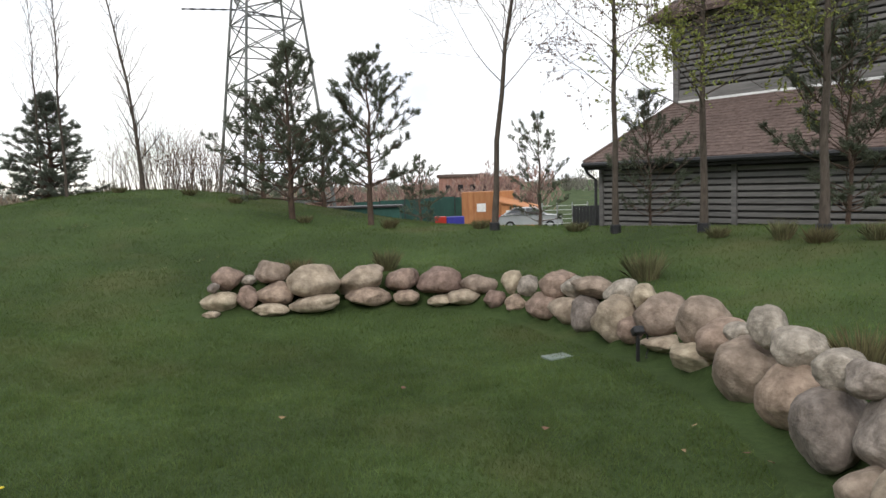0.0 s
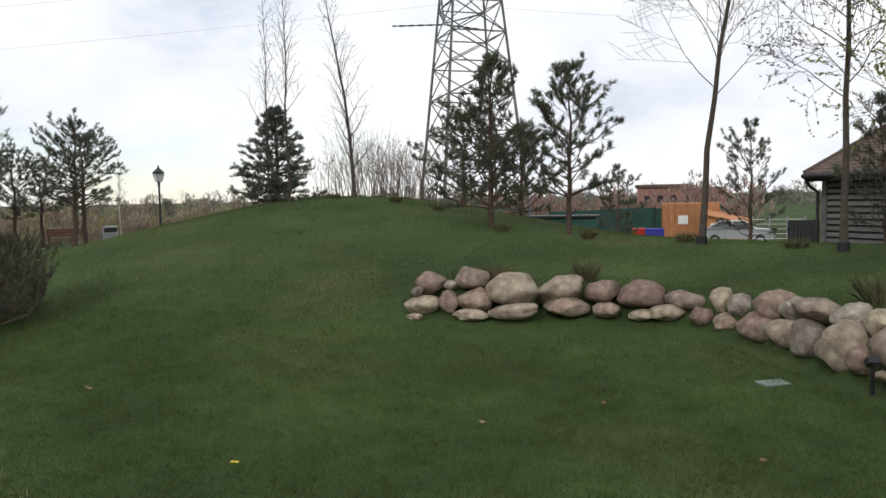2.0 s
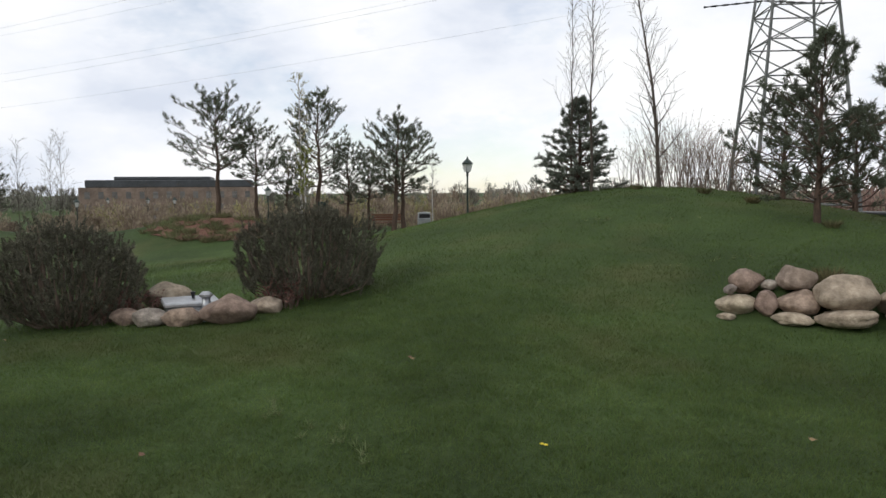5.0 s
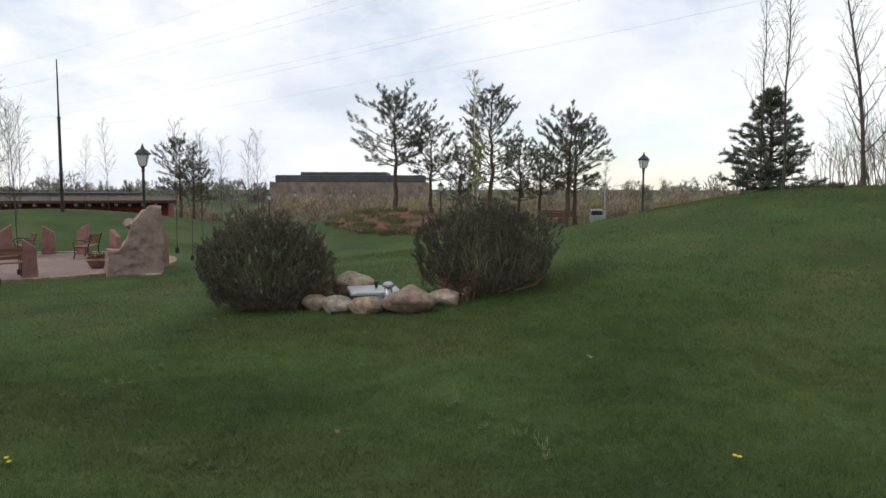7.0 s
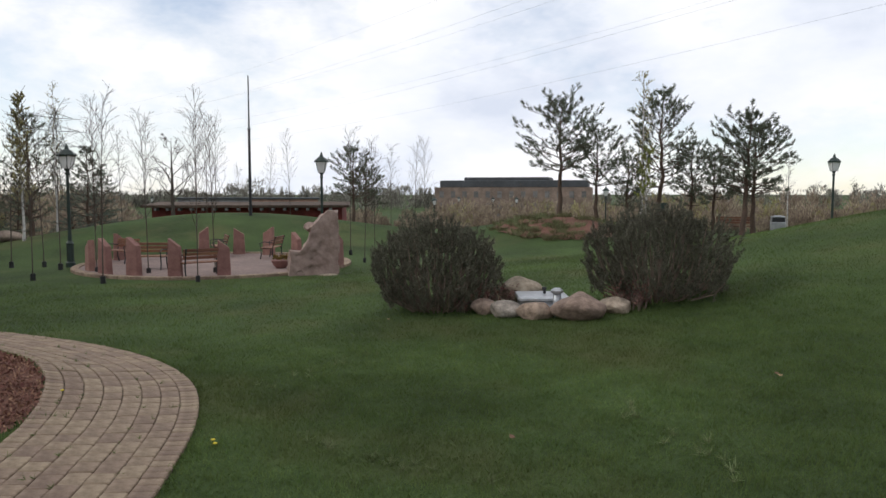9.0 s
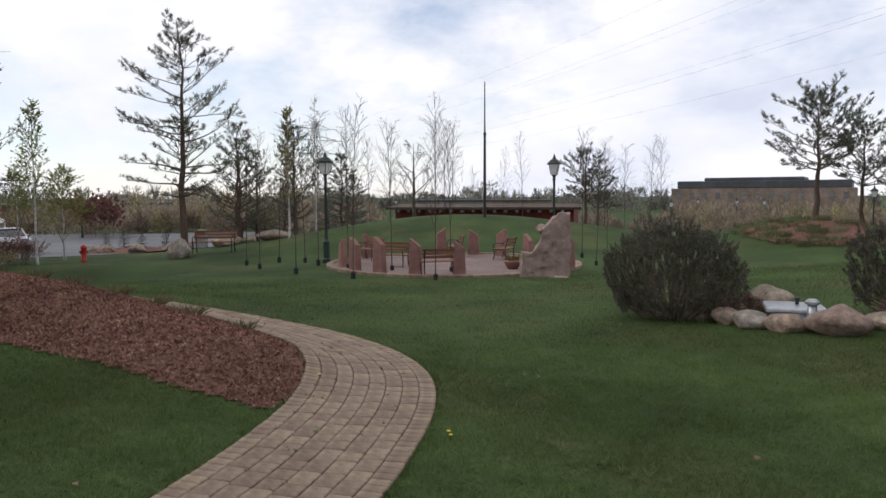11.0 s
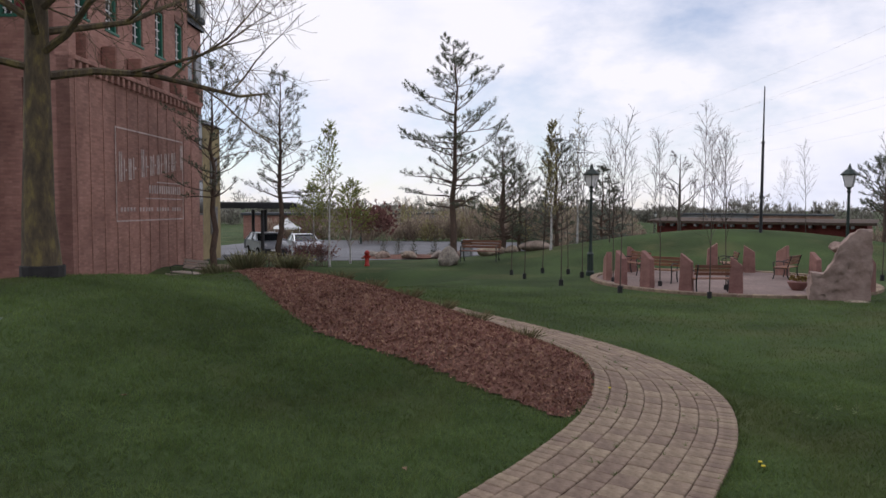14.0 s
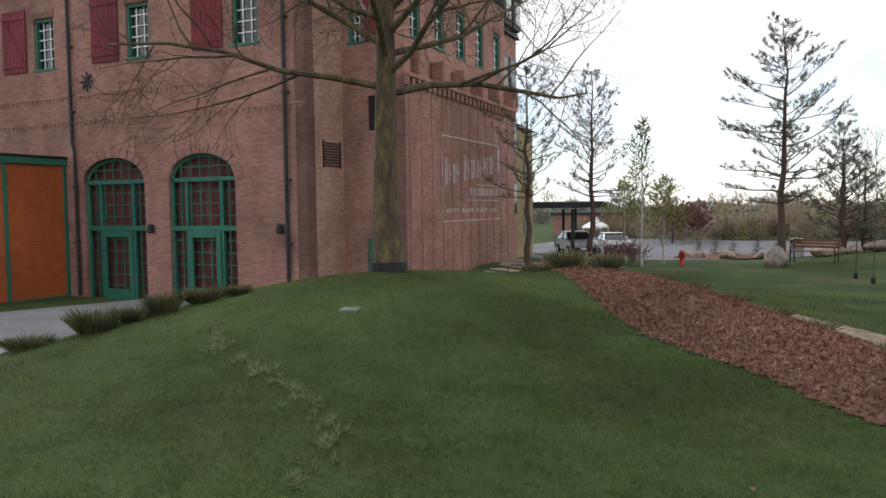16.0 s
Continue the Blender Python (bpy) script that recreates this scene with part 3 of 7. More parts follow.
boulder(2.12, 3.40, 0.33, 0.30, 0.36, "g")
boulder(2.01, 3.28, 0.09, 0.36, 0.26, "t")
for k in range(6):
    boulder(2.06 + 0.02 * (k % 3), 2.8 - 0.62 * k, 0.22 + 0.02 * (k % 2), 0.62, 0.5, "trg"[k % 3])


# ---- brick hotel building ----
HOTEL = Matrix.Translation((-16.87, -16.85, 0)) @ Matrix.Rotation(math.atan2(0.987, -0.163), 4, "Z")
hotel = thing("hotel_building", HOTEL, "large red brick building with green arched doors and dark red shutters", "building")
BASE, TOP = -1.75, 13.5


def wall_with_openings(name, x0, x1, z0, z1, thick, openings, material, parent, m=None):
    """An upright wall in local x-z with rectangular or round-arched openings (x0, x1, z0, z1, arched), front at y = 0."""
    g = Geo()
    xs = sorted({x0, x1, *[v for o in openings for v in o[:2]]})
    for a, b in zip(xs, xs[1:]):
        mid = (a + b) / 2
        here = sorted([o for o in openings if o[0] < mid < o[1]], key=lambda o: o[2])
        z = z0
        for o in here:
            if o[2] > z:
                g.box(a, 0, z, b, thick, o[2])
            z = o[3]
            if len(o) > 4 and o[4]:
                r, rise, n = (o[1] - o[0]) / 2, o[4], 16
                c = (o[0] + o[1]) / 2
                for i in range(n):
                    ua, ub = o[0] + 2 * r * i / n, o[0] + 2 * r * (i + 1) / n
                    za, zb = (o[3] - rise + rise * math.sqrt(max(0, 1 - ((u - c) / r) ** 2)) for u in (ua, ub))
                    v = [(ua, y, zz) for y in (0, thick) for zz in (za, o[3])] + [(ub, y, zz) for y in (0, thick) for zz in (zb, o[3])]
                    g.add(v, [(0, 4, 5, 1), (2, 3, 7, 6), (0, 2, 6, 4), (1, 5, 7, 3)])
        if z < z1:
            g.box(a, 0, z, b, thick, z1)
    return part(name, g, material, parent, m=m)


arches = [(-9.7, -6.75, BASE, 3.5, 0.85), (-5.65, -2.8, BASE, 3.5, 0.85)]
windows_up = [(-12.0, -10.95, 6.9, 8.7), (-7.35, -6.3, 6.9, 8.7), (-2.75, -1.75, 6.9, 8.7)]
wall_a = wall_with_openings("wall", -22, 0, BASE, TOP, 0.45, arches + windows_up, BRICK, hotel)
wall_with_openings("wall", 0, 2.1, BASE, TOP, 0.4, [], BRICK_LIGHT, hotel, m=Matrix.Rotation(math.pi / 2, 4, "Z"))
wall_with_openings("wall", -0.4, 2.33, BASE, TOP, 0.4, [(0.95, 1.4, 4.15, 5.27), (0.85, 1.25, BASE, 0.62), (0.27, 0.8, 7.05, 8.1)], BRICK, hotel, m=Matrix.Translation((0, 2.1, 0)))
SIDE = Matrix.Translation((2.33, 2.1, 0)) @ Matrix.Rotation(math.pi / 2, 4, "Z")
side_wall = wall_with_openings("wall", 0, 10.6, BASE, 5.9, 0.4, [], BRICK, hotel, m=SIDE)
upper_wins = [(1.2 + 2.0 * i, 2.05 + 2.0 * i, 7.4, 9.1) for i in range(5)]
wall_with_openings("wall", 0, 10.6, 5.9, 10.4, 0.4, upper_wins, BRICK, hotel, m=Matrix.Translation((1.9, 2.1, 0)) @ Matrix.Rotation(math.pi / 2, 4, "Z"))
g = Geo()
# solid block; the darkness of the unlit rooms is only its colour
g.box(-22, 0.45, BASE, -0.45, 12.6, TOP - 0.02)
g.box(-0.5, 2.55, BASE, 1.45, 12.5, 10.3)
part("core", g, GREYDARK, hotel, "near-black solid block for the unlit rooms behind the windows")
g = Geo()
g.box(-22.2, -0.25, TOP, 0.3, 12.8, TOP + 0.3, 0.05)
part("cornice", g, BRICK_BAND, hotel)
g = Geo()
for y in (2.1 + 0.4 * i for i in range(27)):
    g.box(2.33, y - 0.09, 5.5, 2.47, y + 0.09, 5.78, 0.02)
g.box(2.33, 2.1, 5.78, 2.5, 12.7, 5.92, 0.02)
part("corbel_course", g, BRICK, hotel)
for i in range(6):
    g = Geo()
    y = 3.0 + 1.9 * i
    g.box(1.9, y, 5.9, 2.42, y + 0.6, 6.75, 0.04)
    part("parapet_pier", g, BRICK, hotel)
for i in range(12):
    g = Geo()
    y = 2.35 + 0.85 * i
    g.box(2.333, y, BASE, 2.352, y + 0.05, 5.45, 0.006)
    part("pilaster_strip", g, BRICK, hotel)
for z in (4.72, 5.62):
    g = Geo()
    for i in range(96):
        g.box(-21.9 + 0.228 * i, -0.022, z, -21.9 + 0.228 * i + 0.13, 0.002, z + 0.13)
    g.box(-22, -0.03, z + 0.135, 0.0, 0.002, z + 0.2)
    part("string_course", g, BRICK, hotel)


def muntins(x0, x1, z0, z1, nx, nz, t, y, material, parent, rise=0.0):
    """Glazing bars of a window, in local x-z; arched at the top by rise."""
    c, r = (x0 + x1) / 2, (x1 - x0) / 2
    for i in range(1, nx):
        u = x0 + (x1 - x0) * i / nx
        top = z1 - rise + rise * math.sqrt(max(0.0, 1 - ((u - c) / r) ** 2))
        part("glazing_bar", Geo().box(u - t / 2, y, z0, u + t / 2, y + 0.04, top), material, parent)
    for i in range(1, nz):
        z = z0 + (z1 - z0) * i / nz
        q = r if not rise or z < z1 - rise else r * math.sqrt(max(0.0, 1 - ((z - z1 + rise) / rise) ** 2))
        part("glazing_bar", Geo().box(c - q, y + 0.003, z - t / 2, c + q, y + 0.037, z + t / 2), material, parent)


def arch_window(x0, x1):
    """A tall arched glazed front with a door in it."""
    c, r = (x0 + x1) / 2, (x1 - x0) / 2
    n = 16
    g = Geo()
    arc = [(c + (r - 0.05) * math.cos(math.pi * i / n), 0.16, 2.65 + 0.80 * math.sin(math.pi * i / n)) for i in range(n + 1)]
    g.tube(arc, [0.06] * (n + 1), 4)
    win = part("arched_window", g, GREEN_PAINT, hotel, "tall arched window with green glazing bars")
    muntins(x0, x1, -1.45, 3.5, 7, 12, 0.035, 0.17, GREEN_PAINT, win, 0.85)
    g = Geo()
    v = [(x0, 0.2, BASE), (x1, 0.2, BASE)] + [(c + r * math.cos(math.pi * i / n), 0.2, 2.65 + 0.85 * math.sin(math.pi * i / n)) for i in range(n + 1)]
    g.add(v, [tuple(range(len(v)))])
    pane = part("pane", g, CLEAR, win)
    pane.visible_shadow = False
    # added panel: its red stands in for reflections in the panes
    part("curtain", Geo().box(x0, 0.34, BASE, x1, 0.37, 3.5), RED_REFLECTION, win, "dull red panel standing in for reflections in the glass")
    g = Geo()
    g.box(x0, 0.1, 2.58, x1, 0.24, 2.72, 0.01)
    g.box(x0, 0.08, 0.93, x1, 0.24, 1.1, 0.01)
    for u in (x0, x1 - 0.09, x0 + 0.62, x1 - 0.72):
        g.box(u, 0.1, BASE, u + 0.1, 0.235, 2.9 if u in (x0, x1 - 0.09) else 2.6, 0.01)
    part("frame", g, GREEN_PAINT, win)
    g = Geo()
    dx0, dx1 = x0 + 0.72, x1 - 0.72
    g.box(dx0, 0.05, BASE, dx0 + 0.2, 0.15, 0.92, 0.01)
    g.box(dx1 - 0.2, 0.05, BASE, dx1, 0.15, 0.92, 0.01)
    g.box(dx0 + 0.2, 0.05, 0.7, dx1 - 0.2, 0.15, 0.92, 0.01)
    g.box(dx0 + 0.2, 0.05, BASE, dx1 - 0.2, 0.15, -1.15, 0.01)
    part("door", g, GREEN_PAINT, win, "green glazed door")
    g = Geo()
    k = 14
    for i in range(k):
        a, b = math.pi * i / k, math.pi * (i + 0.86) / k
        v = [(c + q * math.cos(s), y, 2.65 + (q - r + 0.85) * math.sin(s)) for y in (-0.03, 0.06) for q, s in ((r + 0.02, a), (r + 0.34, a), (r + 0.34, b), (r + 0.02, b))]
        g.add(v, [(3, 2, 1, 0), (4, 5, 6, 7), (0, 1, 5, 4), (1, 2, 6, 5), (2, 3, 7, 6), (3, 0, 4, 7)])
    part("brick_arch", g, BRICK, win)


arch_window(-9.7, -6.75)
arch_window(-5.65, -2.8)


def sash(x0, x1, z0, z1, shutter, m=None):
    """A small window with a green frame, glazing bars and a shutter of dark red boards beside it."""
    g = Geo()
    for a, b, c, d in ((x0, x0 + 0.1, z0, z1), (x1 - 0.1, x1, z0, z1), (x0 + 0.1, x1 - 0.1, z1 - 0.1, z1), (x0 - 0.08, x1 + 0.08, z0 - 0.09, z0)):
        g.box(a, -0.03 if c < z0 else 0.05, c, b, 0.3, d, 0.01)
    win = part("window", g, GREEN_PAINT, hotel, m=m)
    muntins(x0, x1, z0, z1, 3, 5, 0.035, 0.14, WHITE, win)
    g = Geo()
    g.box(x0 + 0.1, 0.19, z0, x1 - 0.1, 0.21, z1 - 0.1)
    part("pane", g, GLASS, win)
    g = Geo()
    g.box(x0 - 0.05, -0.04, z1 + 0.02, x1 + 0.05, 0.02, z1 + 0.28, 0.02)
    part("lintel", g, BRICK_BAND, win)
    if shutter:
        s0, s1 = shutter
        sh = part("shutter", Geo(), RED_PAINT, hotel, "dark red boarded shutter with a diagonal brace", m=m)
        w = (s1 - s0) / 6
        for i in range(6):
            g = Geo()
            g.box(s0 + w * i, -0.06, z0 - 0.05, s0 + w * (i + 1) - 0.008, -0.01, z1 + 0.45, 0.006)
            part("board", g, RED_PAINT, sh)
        g = Geo()
        g.box(s0, -0.09, z0 + 0.15, s1, -0.062, z0 + 0.29, 0.006)
        g.box(s0, -0.09, z1 + 0.1, s1, -0.062, z1 + 0.24, 0.006)
        g.tube([(s0 + 0.1, -0.075, z1 + 0.1), (s1 - 0.1, -0.075, z0 + 0.28)], [0.05, 0.05], 4)
        part("brace", g, RED_PAINT, sh)
    return win


sash(-12.0, -10.95, 6.9, 8.7, (-13.7, -12.4))
sash(-7.35, -6.3, 6.9, 8.7, (-9.0, -7.7))
sash(-2.75, -1.75, 6.9, 8.7, (-4.4, -3.12))
sash(0.27, 0.8, 7.05, 8.1, (0.9, 1.4), Matrix.Translation((0, 2.1, 0)))
for a, b, c, d in upper_wins:
    sash(a, b, c, d, None, Matrix.Translation((1.9, 2.1, 0)) @ Matrix.Rotation(math.pi / 2, 4, "Z"))


def bars(parent, rows, m, material, name="lettering"):
    """Flat painted bars in place of lettering: (x0, x1, z0, z1) in a wall's plane."""
    for x0, x1, z0, z1 in rows:
        g = Geo()
        g.box(x0, -0.008, z0, x1, -0.002, z1)
        part(name, g, material, parent, m=m)


SIGNM = SIDE @ Matrix.Translation((0, -0.026, 0))
sign = part("painted_sign", Geo(), FADED, hotel, "large faded white painted wall sign in a thin border")
bars(sign, [(2.7, 8.6, 4.14, 4.19), (2.7, 8.6, 1.08, 1.13), (2.7, 2.75, 1.13, 4.14), (8.55, 8.6, 1.13, 4.14)], SIGNM, FADED, "border_line")
rl = random.Random(5)
u = 2.95
for wd in (4, 10, 1):
    for i in range(wd):
        b = 0.16 + rl.uniform(0, 0.1)
        tall = 0.98 if i == 0 else 0.72
        low = 2.05 + 0.12 * u
        bars(sign, [(u, u + 0.07, low, low + tall), (u + 0.12, u + 0.12 + b * 0.45, low + tall * 0.45 * (i % 2), low + tall * (0.55 + 0.45 * ((i + 1) % 2)))], SIGNM, FADED)
        u += b + 0.12
    u += 0.3
for i in range(14):
    bars(sign, [(5.3 + 0.22 * i, 5.3 + 0.22 * i + 0.13, 2.06, 2.36)], SIGNM, FADED)
bars(sign, [(5.0, 8.4, 1.86, 1.9), (6.0, 8.4, 2.46, 2.5)], SIGNM, FADED)
for i in range(22):
    if i % 6 != 5:
        bars(sign, [(3.0 + 0.245 * i, 3.0 + 0.245 * i + 0.15, 1.42, 1.56)], SIGNM, FADED)

g = Geo()
for i in range(9):
    z = 2.98 + 0.09 * i
    g.box(0.0, 0.9, z, 0.05, 1.86, z + 0.035, m=Matrix.Identity(4))
g.box(-0.01, 0.86, 2.92, 0.03, 0.9, 3.8)
g.box(-0.01, 1.86, 2.92, 0.03, 1.9, 3.8)
part("wall_vent", g, DARK, hotel, "black louvred wall vent")
g = Geo()
g.box(0.95, 2.2, 4.15, 1.4, 2.24, 5.27)
part("window", g, GLASS, hotel)
g = Geo()
g.box(0.85, 2.16, BASE, 1.25, 2.22, 0.62, 0.01)
part("side_door", g, GREEN_PAINT, hotel, "green painted door")
for pts in ([(-10.1, -0.1, 13), (-10.1, -0.1, 4.1), (-9.98, -0.12, 3.8), (-9.98, -0.12, -1.4)], [(-0.72, -0.1, 13), (-0.72, -0.1, -1.45)]):
    g = Geo()
    g.tube(pts, [0.06] * len(pts), 8)
    for z in (10, 7.5, 5.2, 2.5, 0.5):
        g.box(pts[0][0] - 0.09, -0.14, z, pts[0][0] + 0.14, 0, z + 0.05)
    part("downpipe", g, DARK, hotel, "dark rainwater downpipe")
for u in (-6.4, -0.98):
    g = Geo()
    g.box(u - 0.04, -0.05, 0.85, u + 0.04, 0, 1.15, 0.01)
    g.lathe([(0.06, 0), (0.1, 0.04), (0.1, 0.24), (0.04, 0.34)], 8, (u, -0.16, 0.85))
    part("wall_lamp", g, DARK, hotel, "small dark wall lantern")
g = Geo()
for k in range(4):
    q = math.pi / 4 * k
    g.tube([(-9.3 - 0.3 * math.cos(q), -0.04, 6.25 - 0.34 * math.sin(q)), (-9.3 + 0.3 * math.cos(q), -0.04, 6.25 + 0.34 * math.sin(q))], [0.035, 0.035], 5)
part("wall_anchor", g, DARK, hotel, "iron star wall anchor")
# orange storage annex on the front
annex = thing("orange_annex", HOTEL, "orange sided flat annex with green corner boards", "annex")
g = Geo()
g.box(-15.5, -4.2, BASE, -10.65, -0.02, 3.45)
part("body", g, ORANGE, annex)
for i in range(52):
    z = -1.5 + 0.094 * i
    g = Geo()
    g.box(-10.648, -4.15, z, -10.615, -0.12, z + 0.082, 0.006)
    part("siding_board", g, ORANGE, annex)
g = Geo()
for y in (-4.2, -2.45, -0.14):
    g.box(-10.64, y, BASE, -10.57, y + 0.14, 3.45, 0.01)
g.box(-10.64, -4.2, -1.72, -10.56, -0.0, -1.42, 0.01)
g.box(-10.66, -4.3, 3.3, -10.5, -0.0, 3.55, 0.02)
part("trim", g, GREEN_PAINT, annex)
g = Geo()
g.box(-15.7, -4.4, 3.55, -10.45, -0.03, 3.63, 0.01)
part("roof", g, DARK, annex)

# mansard wing and yellow wing behind, and the entrance canopy
wing = thing("hotel_wing", HOTEL, "tall wing with a dark slate mansard roof and dormers", "building")
g = Geo()
g.box(-12, 12.7, BASE, 1.6, 15.2, 9.6)
part("wall", g, BRICK, wing)
g = Geo()
g.add([(-12, 12.5, 9.6), (1.75, 12.5, 9.6), (1.75, 15.4, 9.6), (-12, 15.4, 9.6), (-11, 13.2, 13.2), (0.4, 13.2, 13.2), (0.4, 14.6, 13.2), (-11, 14.6, 13.2)], [(0, 1, 5, 4), (1, 2, 6, 5), (2, 3, 7, 6), (3, 0, 4, 7), (4, 5, 6, 7)])
part("mansard_roof", g, SLATE, wing)
g = Geo()
g.lathe([(1.3, 0), (1.35, 1.6), (0.05, 4.6)], 8, (0.2, 13.8, 10.2))
part("turret_roof", g, SLATE, wing)
for y in (12.9, 14.2):
    g = Geo()
    g.box(0.9, y, 9.9, 1.85, y + 1.0, 11.3, 0.03)
    g.add([(0.6, y - 0.15, 11.3), (1.95, y - 0.15, 11.3), (1.95, y + 1.15, 11.3), (0.6, y + 1.15, 11.3), (0.6, y + 0.5, 12.0), (1.95, y + 0.5, 12.0)], [(0, 1, 5, 4), (2, 3, 4, 5), (1, 2, 5), (3, 0, 4)])
    d = part("dormer", g, SLATE, wing)
    g = Geo()
    g.box(1.86, y + 0.2, 10.1, 1.9, y + 0.8, 11.1)
    part("dormer_window", g, WHITE, d)
for z in (1.2, 4.2, 7.0):
    for y in (13.4, 14.6):
        g = Geo()
        g.box(1.58, y - 0.45, z, 1.68, y + 0.45, z + 1.6, 0.02)
        w = part("window", g, GREYWOOD, wing)
        g = Geo()
        g.box(1.66, y - 0.35, z + 0.1, 1.69, y + 0.35, z + 1.5)
        part("pane", g, GLASS, w)
far_wing = thing("yellow_wing", HOTEL, "ochre plastered wing further along the hotel", "building")
g = Geo()
g.box(-10, 15.3, BASE - 0.5, 1.05, 19.5, 5.6)
part("wall", g, PLASTER, far_wing)
g = Geo()
g.add([(-10.3, 15.2, 5.6), (1.25, 15.2, 5.6), (1.25, 19.8, 5.6), (-10.3, 19.8, 5.6), (-4, 15.2, 8.2), (-4, 19.8, 8.2)], [(0, 1, 4), (1, 2, 5, 4), (2, 3, 5), (3, 0, 4, 5)])
part("roof", g, SLATE, far_wing)
for z in (0.2, 2.7):
    for y in (16.2, 18.4):
        g = Geo()
        g.box(1.03, y - 0.5, z, 1.11, y + 0.5, z + 1.4, 0.02)
        part("window", g, GREYWOOD, far_wing)
CNX, CNY = -41.99, -20.26
canopy = thing("entrance_canopy", pose(CNX, CNY, 0, 0, 0, 116), "flat dark entrance canopy on slim posts", "canopy")
g = Geo()
g.box(-7.0, -2.5, 1.62, 2.7, 4.5, 1.86, 0.04)
part("roof", g, DARK, canopy)
for k in range(8):
    part("beam", Geo().box(-6.8 + 1.3 * k, -2.6, 1.46, -6.68 + 1.3 * k, 4.5, 1.62), DARK, canopy)
part("edge_beam", Geo().box(-7.0, -2.7, 1.50, 2.8, -2.6, 1.80, 0.01), DARK, canopy)
for x, y in ((0.9, -2.1), (1.3, 3.8), (0.5, 3.6), (-2.2, -2.1)):
    g = Geo()
    g.tube([(x, y, -2.6), (x, y, 1.4)], [0.11, 0.11], 8)
    part("post", g, DARK, canopy)


# ---- paving, mulch and roads ----
MULCH_EDGE = [(-6.3, -0.46), (-7.0, -0.41), (-7.7, -0.56), (-8.4, -0.88), (-9.1, -1.32), (-9.9, -2.05), (-10.8, -3.15), (-12.0, -4.8), (-13.0, -6.1), (-11.9, -6.3), (-8.97, -4.41), (-8.07, -3.78), (-7.28, -3.12), (-7.0, -2.63), (-6.72, -2.17), (-6.42, -1.7), (-6.19, -1.33), (-6.0, -0.96), (-5.81, -0.65)]


def inside(x, y, poly):
    """Which points lie within a polygon."""
    x, y = np.asarray(x), np.asarray(y)
    hit = np.zeros(x.shape, bool)
    for (ax, ay), (bx, by) in zip(poly, poly[1:] + poly[:1]):
        cross = ((ay > y) != (by > y)) & (x < (bx - ax) * (y - ay) / (by - ay + 1e-12) + ax)
        hit ^= cross
    return hit


mulch = tagged(new("mulch_bed", sheet("mulch_bed", spaced(-13.3, -5.5, 0.07), spaced(-6.5, -0.3, 0.07), 0.014, MULCH, lambda x, y: inside(x, y, MULCH_EDGE))), "sloping bed of reddish brown bark mulch", "mulch bed", kind="structure")
MOUND_BED = lambda x, y: (((x + 23.9) / 3.0) ** 2 + ((y - 16.6) / 1.9) ** 2 < 1)  # noqa: E731
tagged(new("mulch_bed", sheet("mulch_bed", spaced(-29, -19, 0.3), spaced(12, 22, 0.3), 0.03, MULCH, MOUND_BED)), "mulched planting on a low mound", "mulch bed", kind="structure")
ISLAND = lambda x, y: ((x + 41) / 4.5) ** 2 + ((y + 7.0) / 3.2) ** 2 < 1  # noqa: E731
tagged(new("road", sheet("road", spaced(-80, -33.5, 0.8), spaced(-34, -4.4, 0.8), 0.03, ASPHALT, lambda x, y: ~ISLAND(x, y) & (x < -34.5 - 0.15 * (y + 12)))), "grey asphalt car park and drive", "road", kind="structure")
tagged(new("mulch_bed", sheet("mulch_bed", spaced(-46, -36, 0.3), spaced(-11, -3, 0.3), 0.06, MULCH, ISLAND)), "mulched traffic island with small shrubs", "mulch bed", kind="structure")
tagged(new("pavement", sheet("pavement", spaced(-20, 4, 0.4), spaced(-24, -10.5, 0.25), 0.03, CONCRETE, lambda x, y: (y < -11.8 - 0.12 * (x + 7)))), "pale concrete forecourt before the arched doors", "pavement", kind="structure")

# trunk, branch and foliage makers
def unit(r):
    v = Vector((r.gauss(0, 1), r.gauss(0, 1), r.gauss(0, 1)))
    return v.normalized()


def sprays(tufts, n, length, width, seed, spread=0.9, shoot=0.12):
    """Fine pointed needles or blades round each (place, way): one triangle each."""
    rs = np.random.RandomState(seed)
    p = np.repeat(np.array([t[0] for t in tufts], float), n, 0)
    d = np.repeat(np.array([t[1] for t in tufts], float), n, 0)
    u = rs.normal(size=p.shape)
    u /= np.linalg.norm(u, axis=1)[:, None]
    w = d + spread * u
    w /= np.linalg.norm(w, axis=1)[:, None]
    base = p + d * (rs.rand(len(p), 1) - 0.3) * shoot
    tip = base + w * length * (0.7 + 0.6 * rs.rand(len(p), 1))
    s = np.cross(w, rs.normal(size=p.shape))
    s *= width / (np.linalg.norm(s, axis=1)[:, None] + 1e-9)
    v = np.stack([base + s, tip, base - s], 1).reshape(-1, 3)
    return v, np.arange(len(v)).reshape(-1, 3)


def leaf_mesh(name, tufts, n, length, width, seed, material, spread=0.9, shoot=0.12):
    return arrays_mesh(name, *sprays(tufts, n, length, width, seed, spread, shoot), material)


def curve_pts(p, d, length, r, k, droop=0.0, wobble=0.12):
    """Points of a bending limb."""
    pts = [p.copy()]
    d = d.normalized()
    for _ in range(k):
        d = (d + wobble * unit(r) + Vector((0, 0, droop))).normalized()
        pts.append(pts[-1] + d * (length / k))
    return pts, d


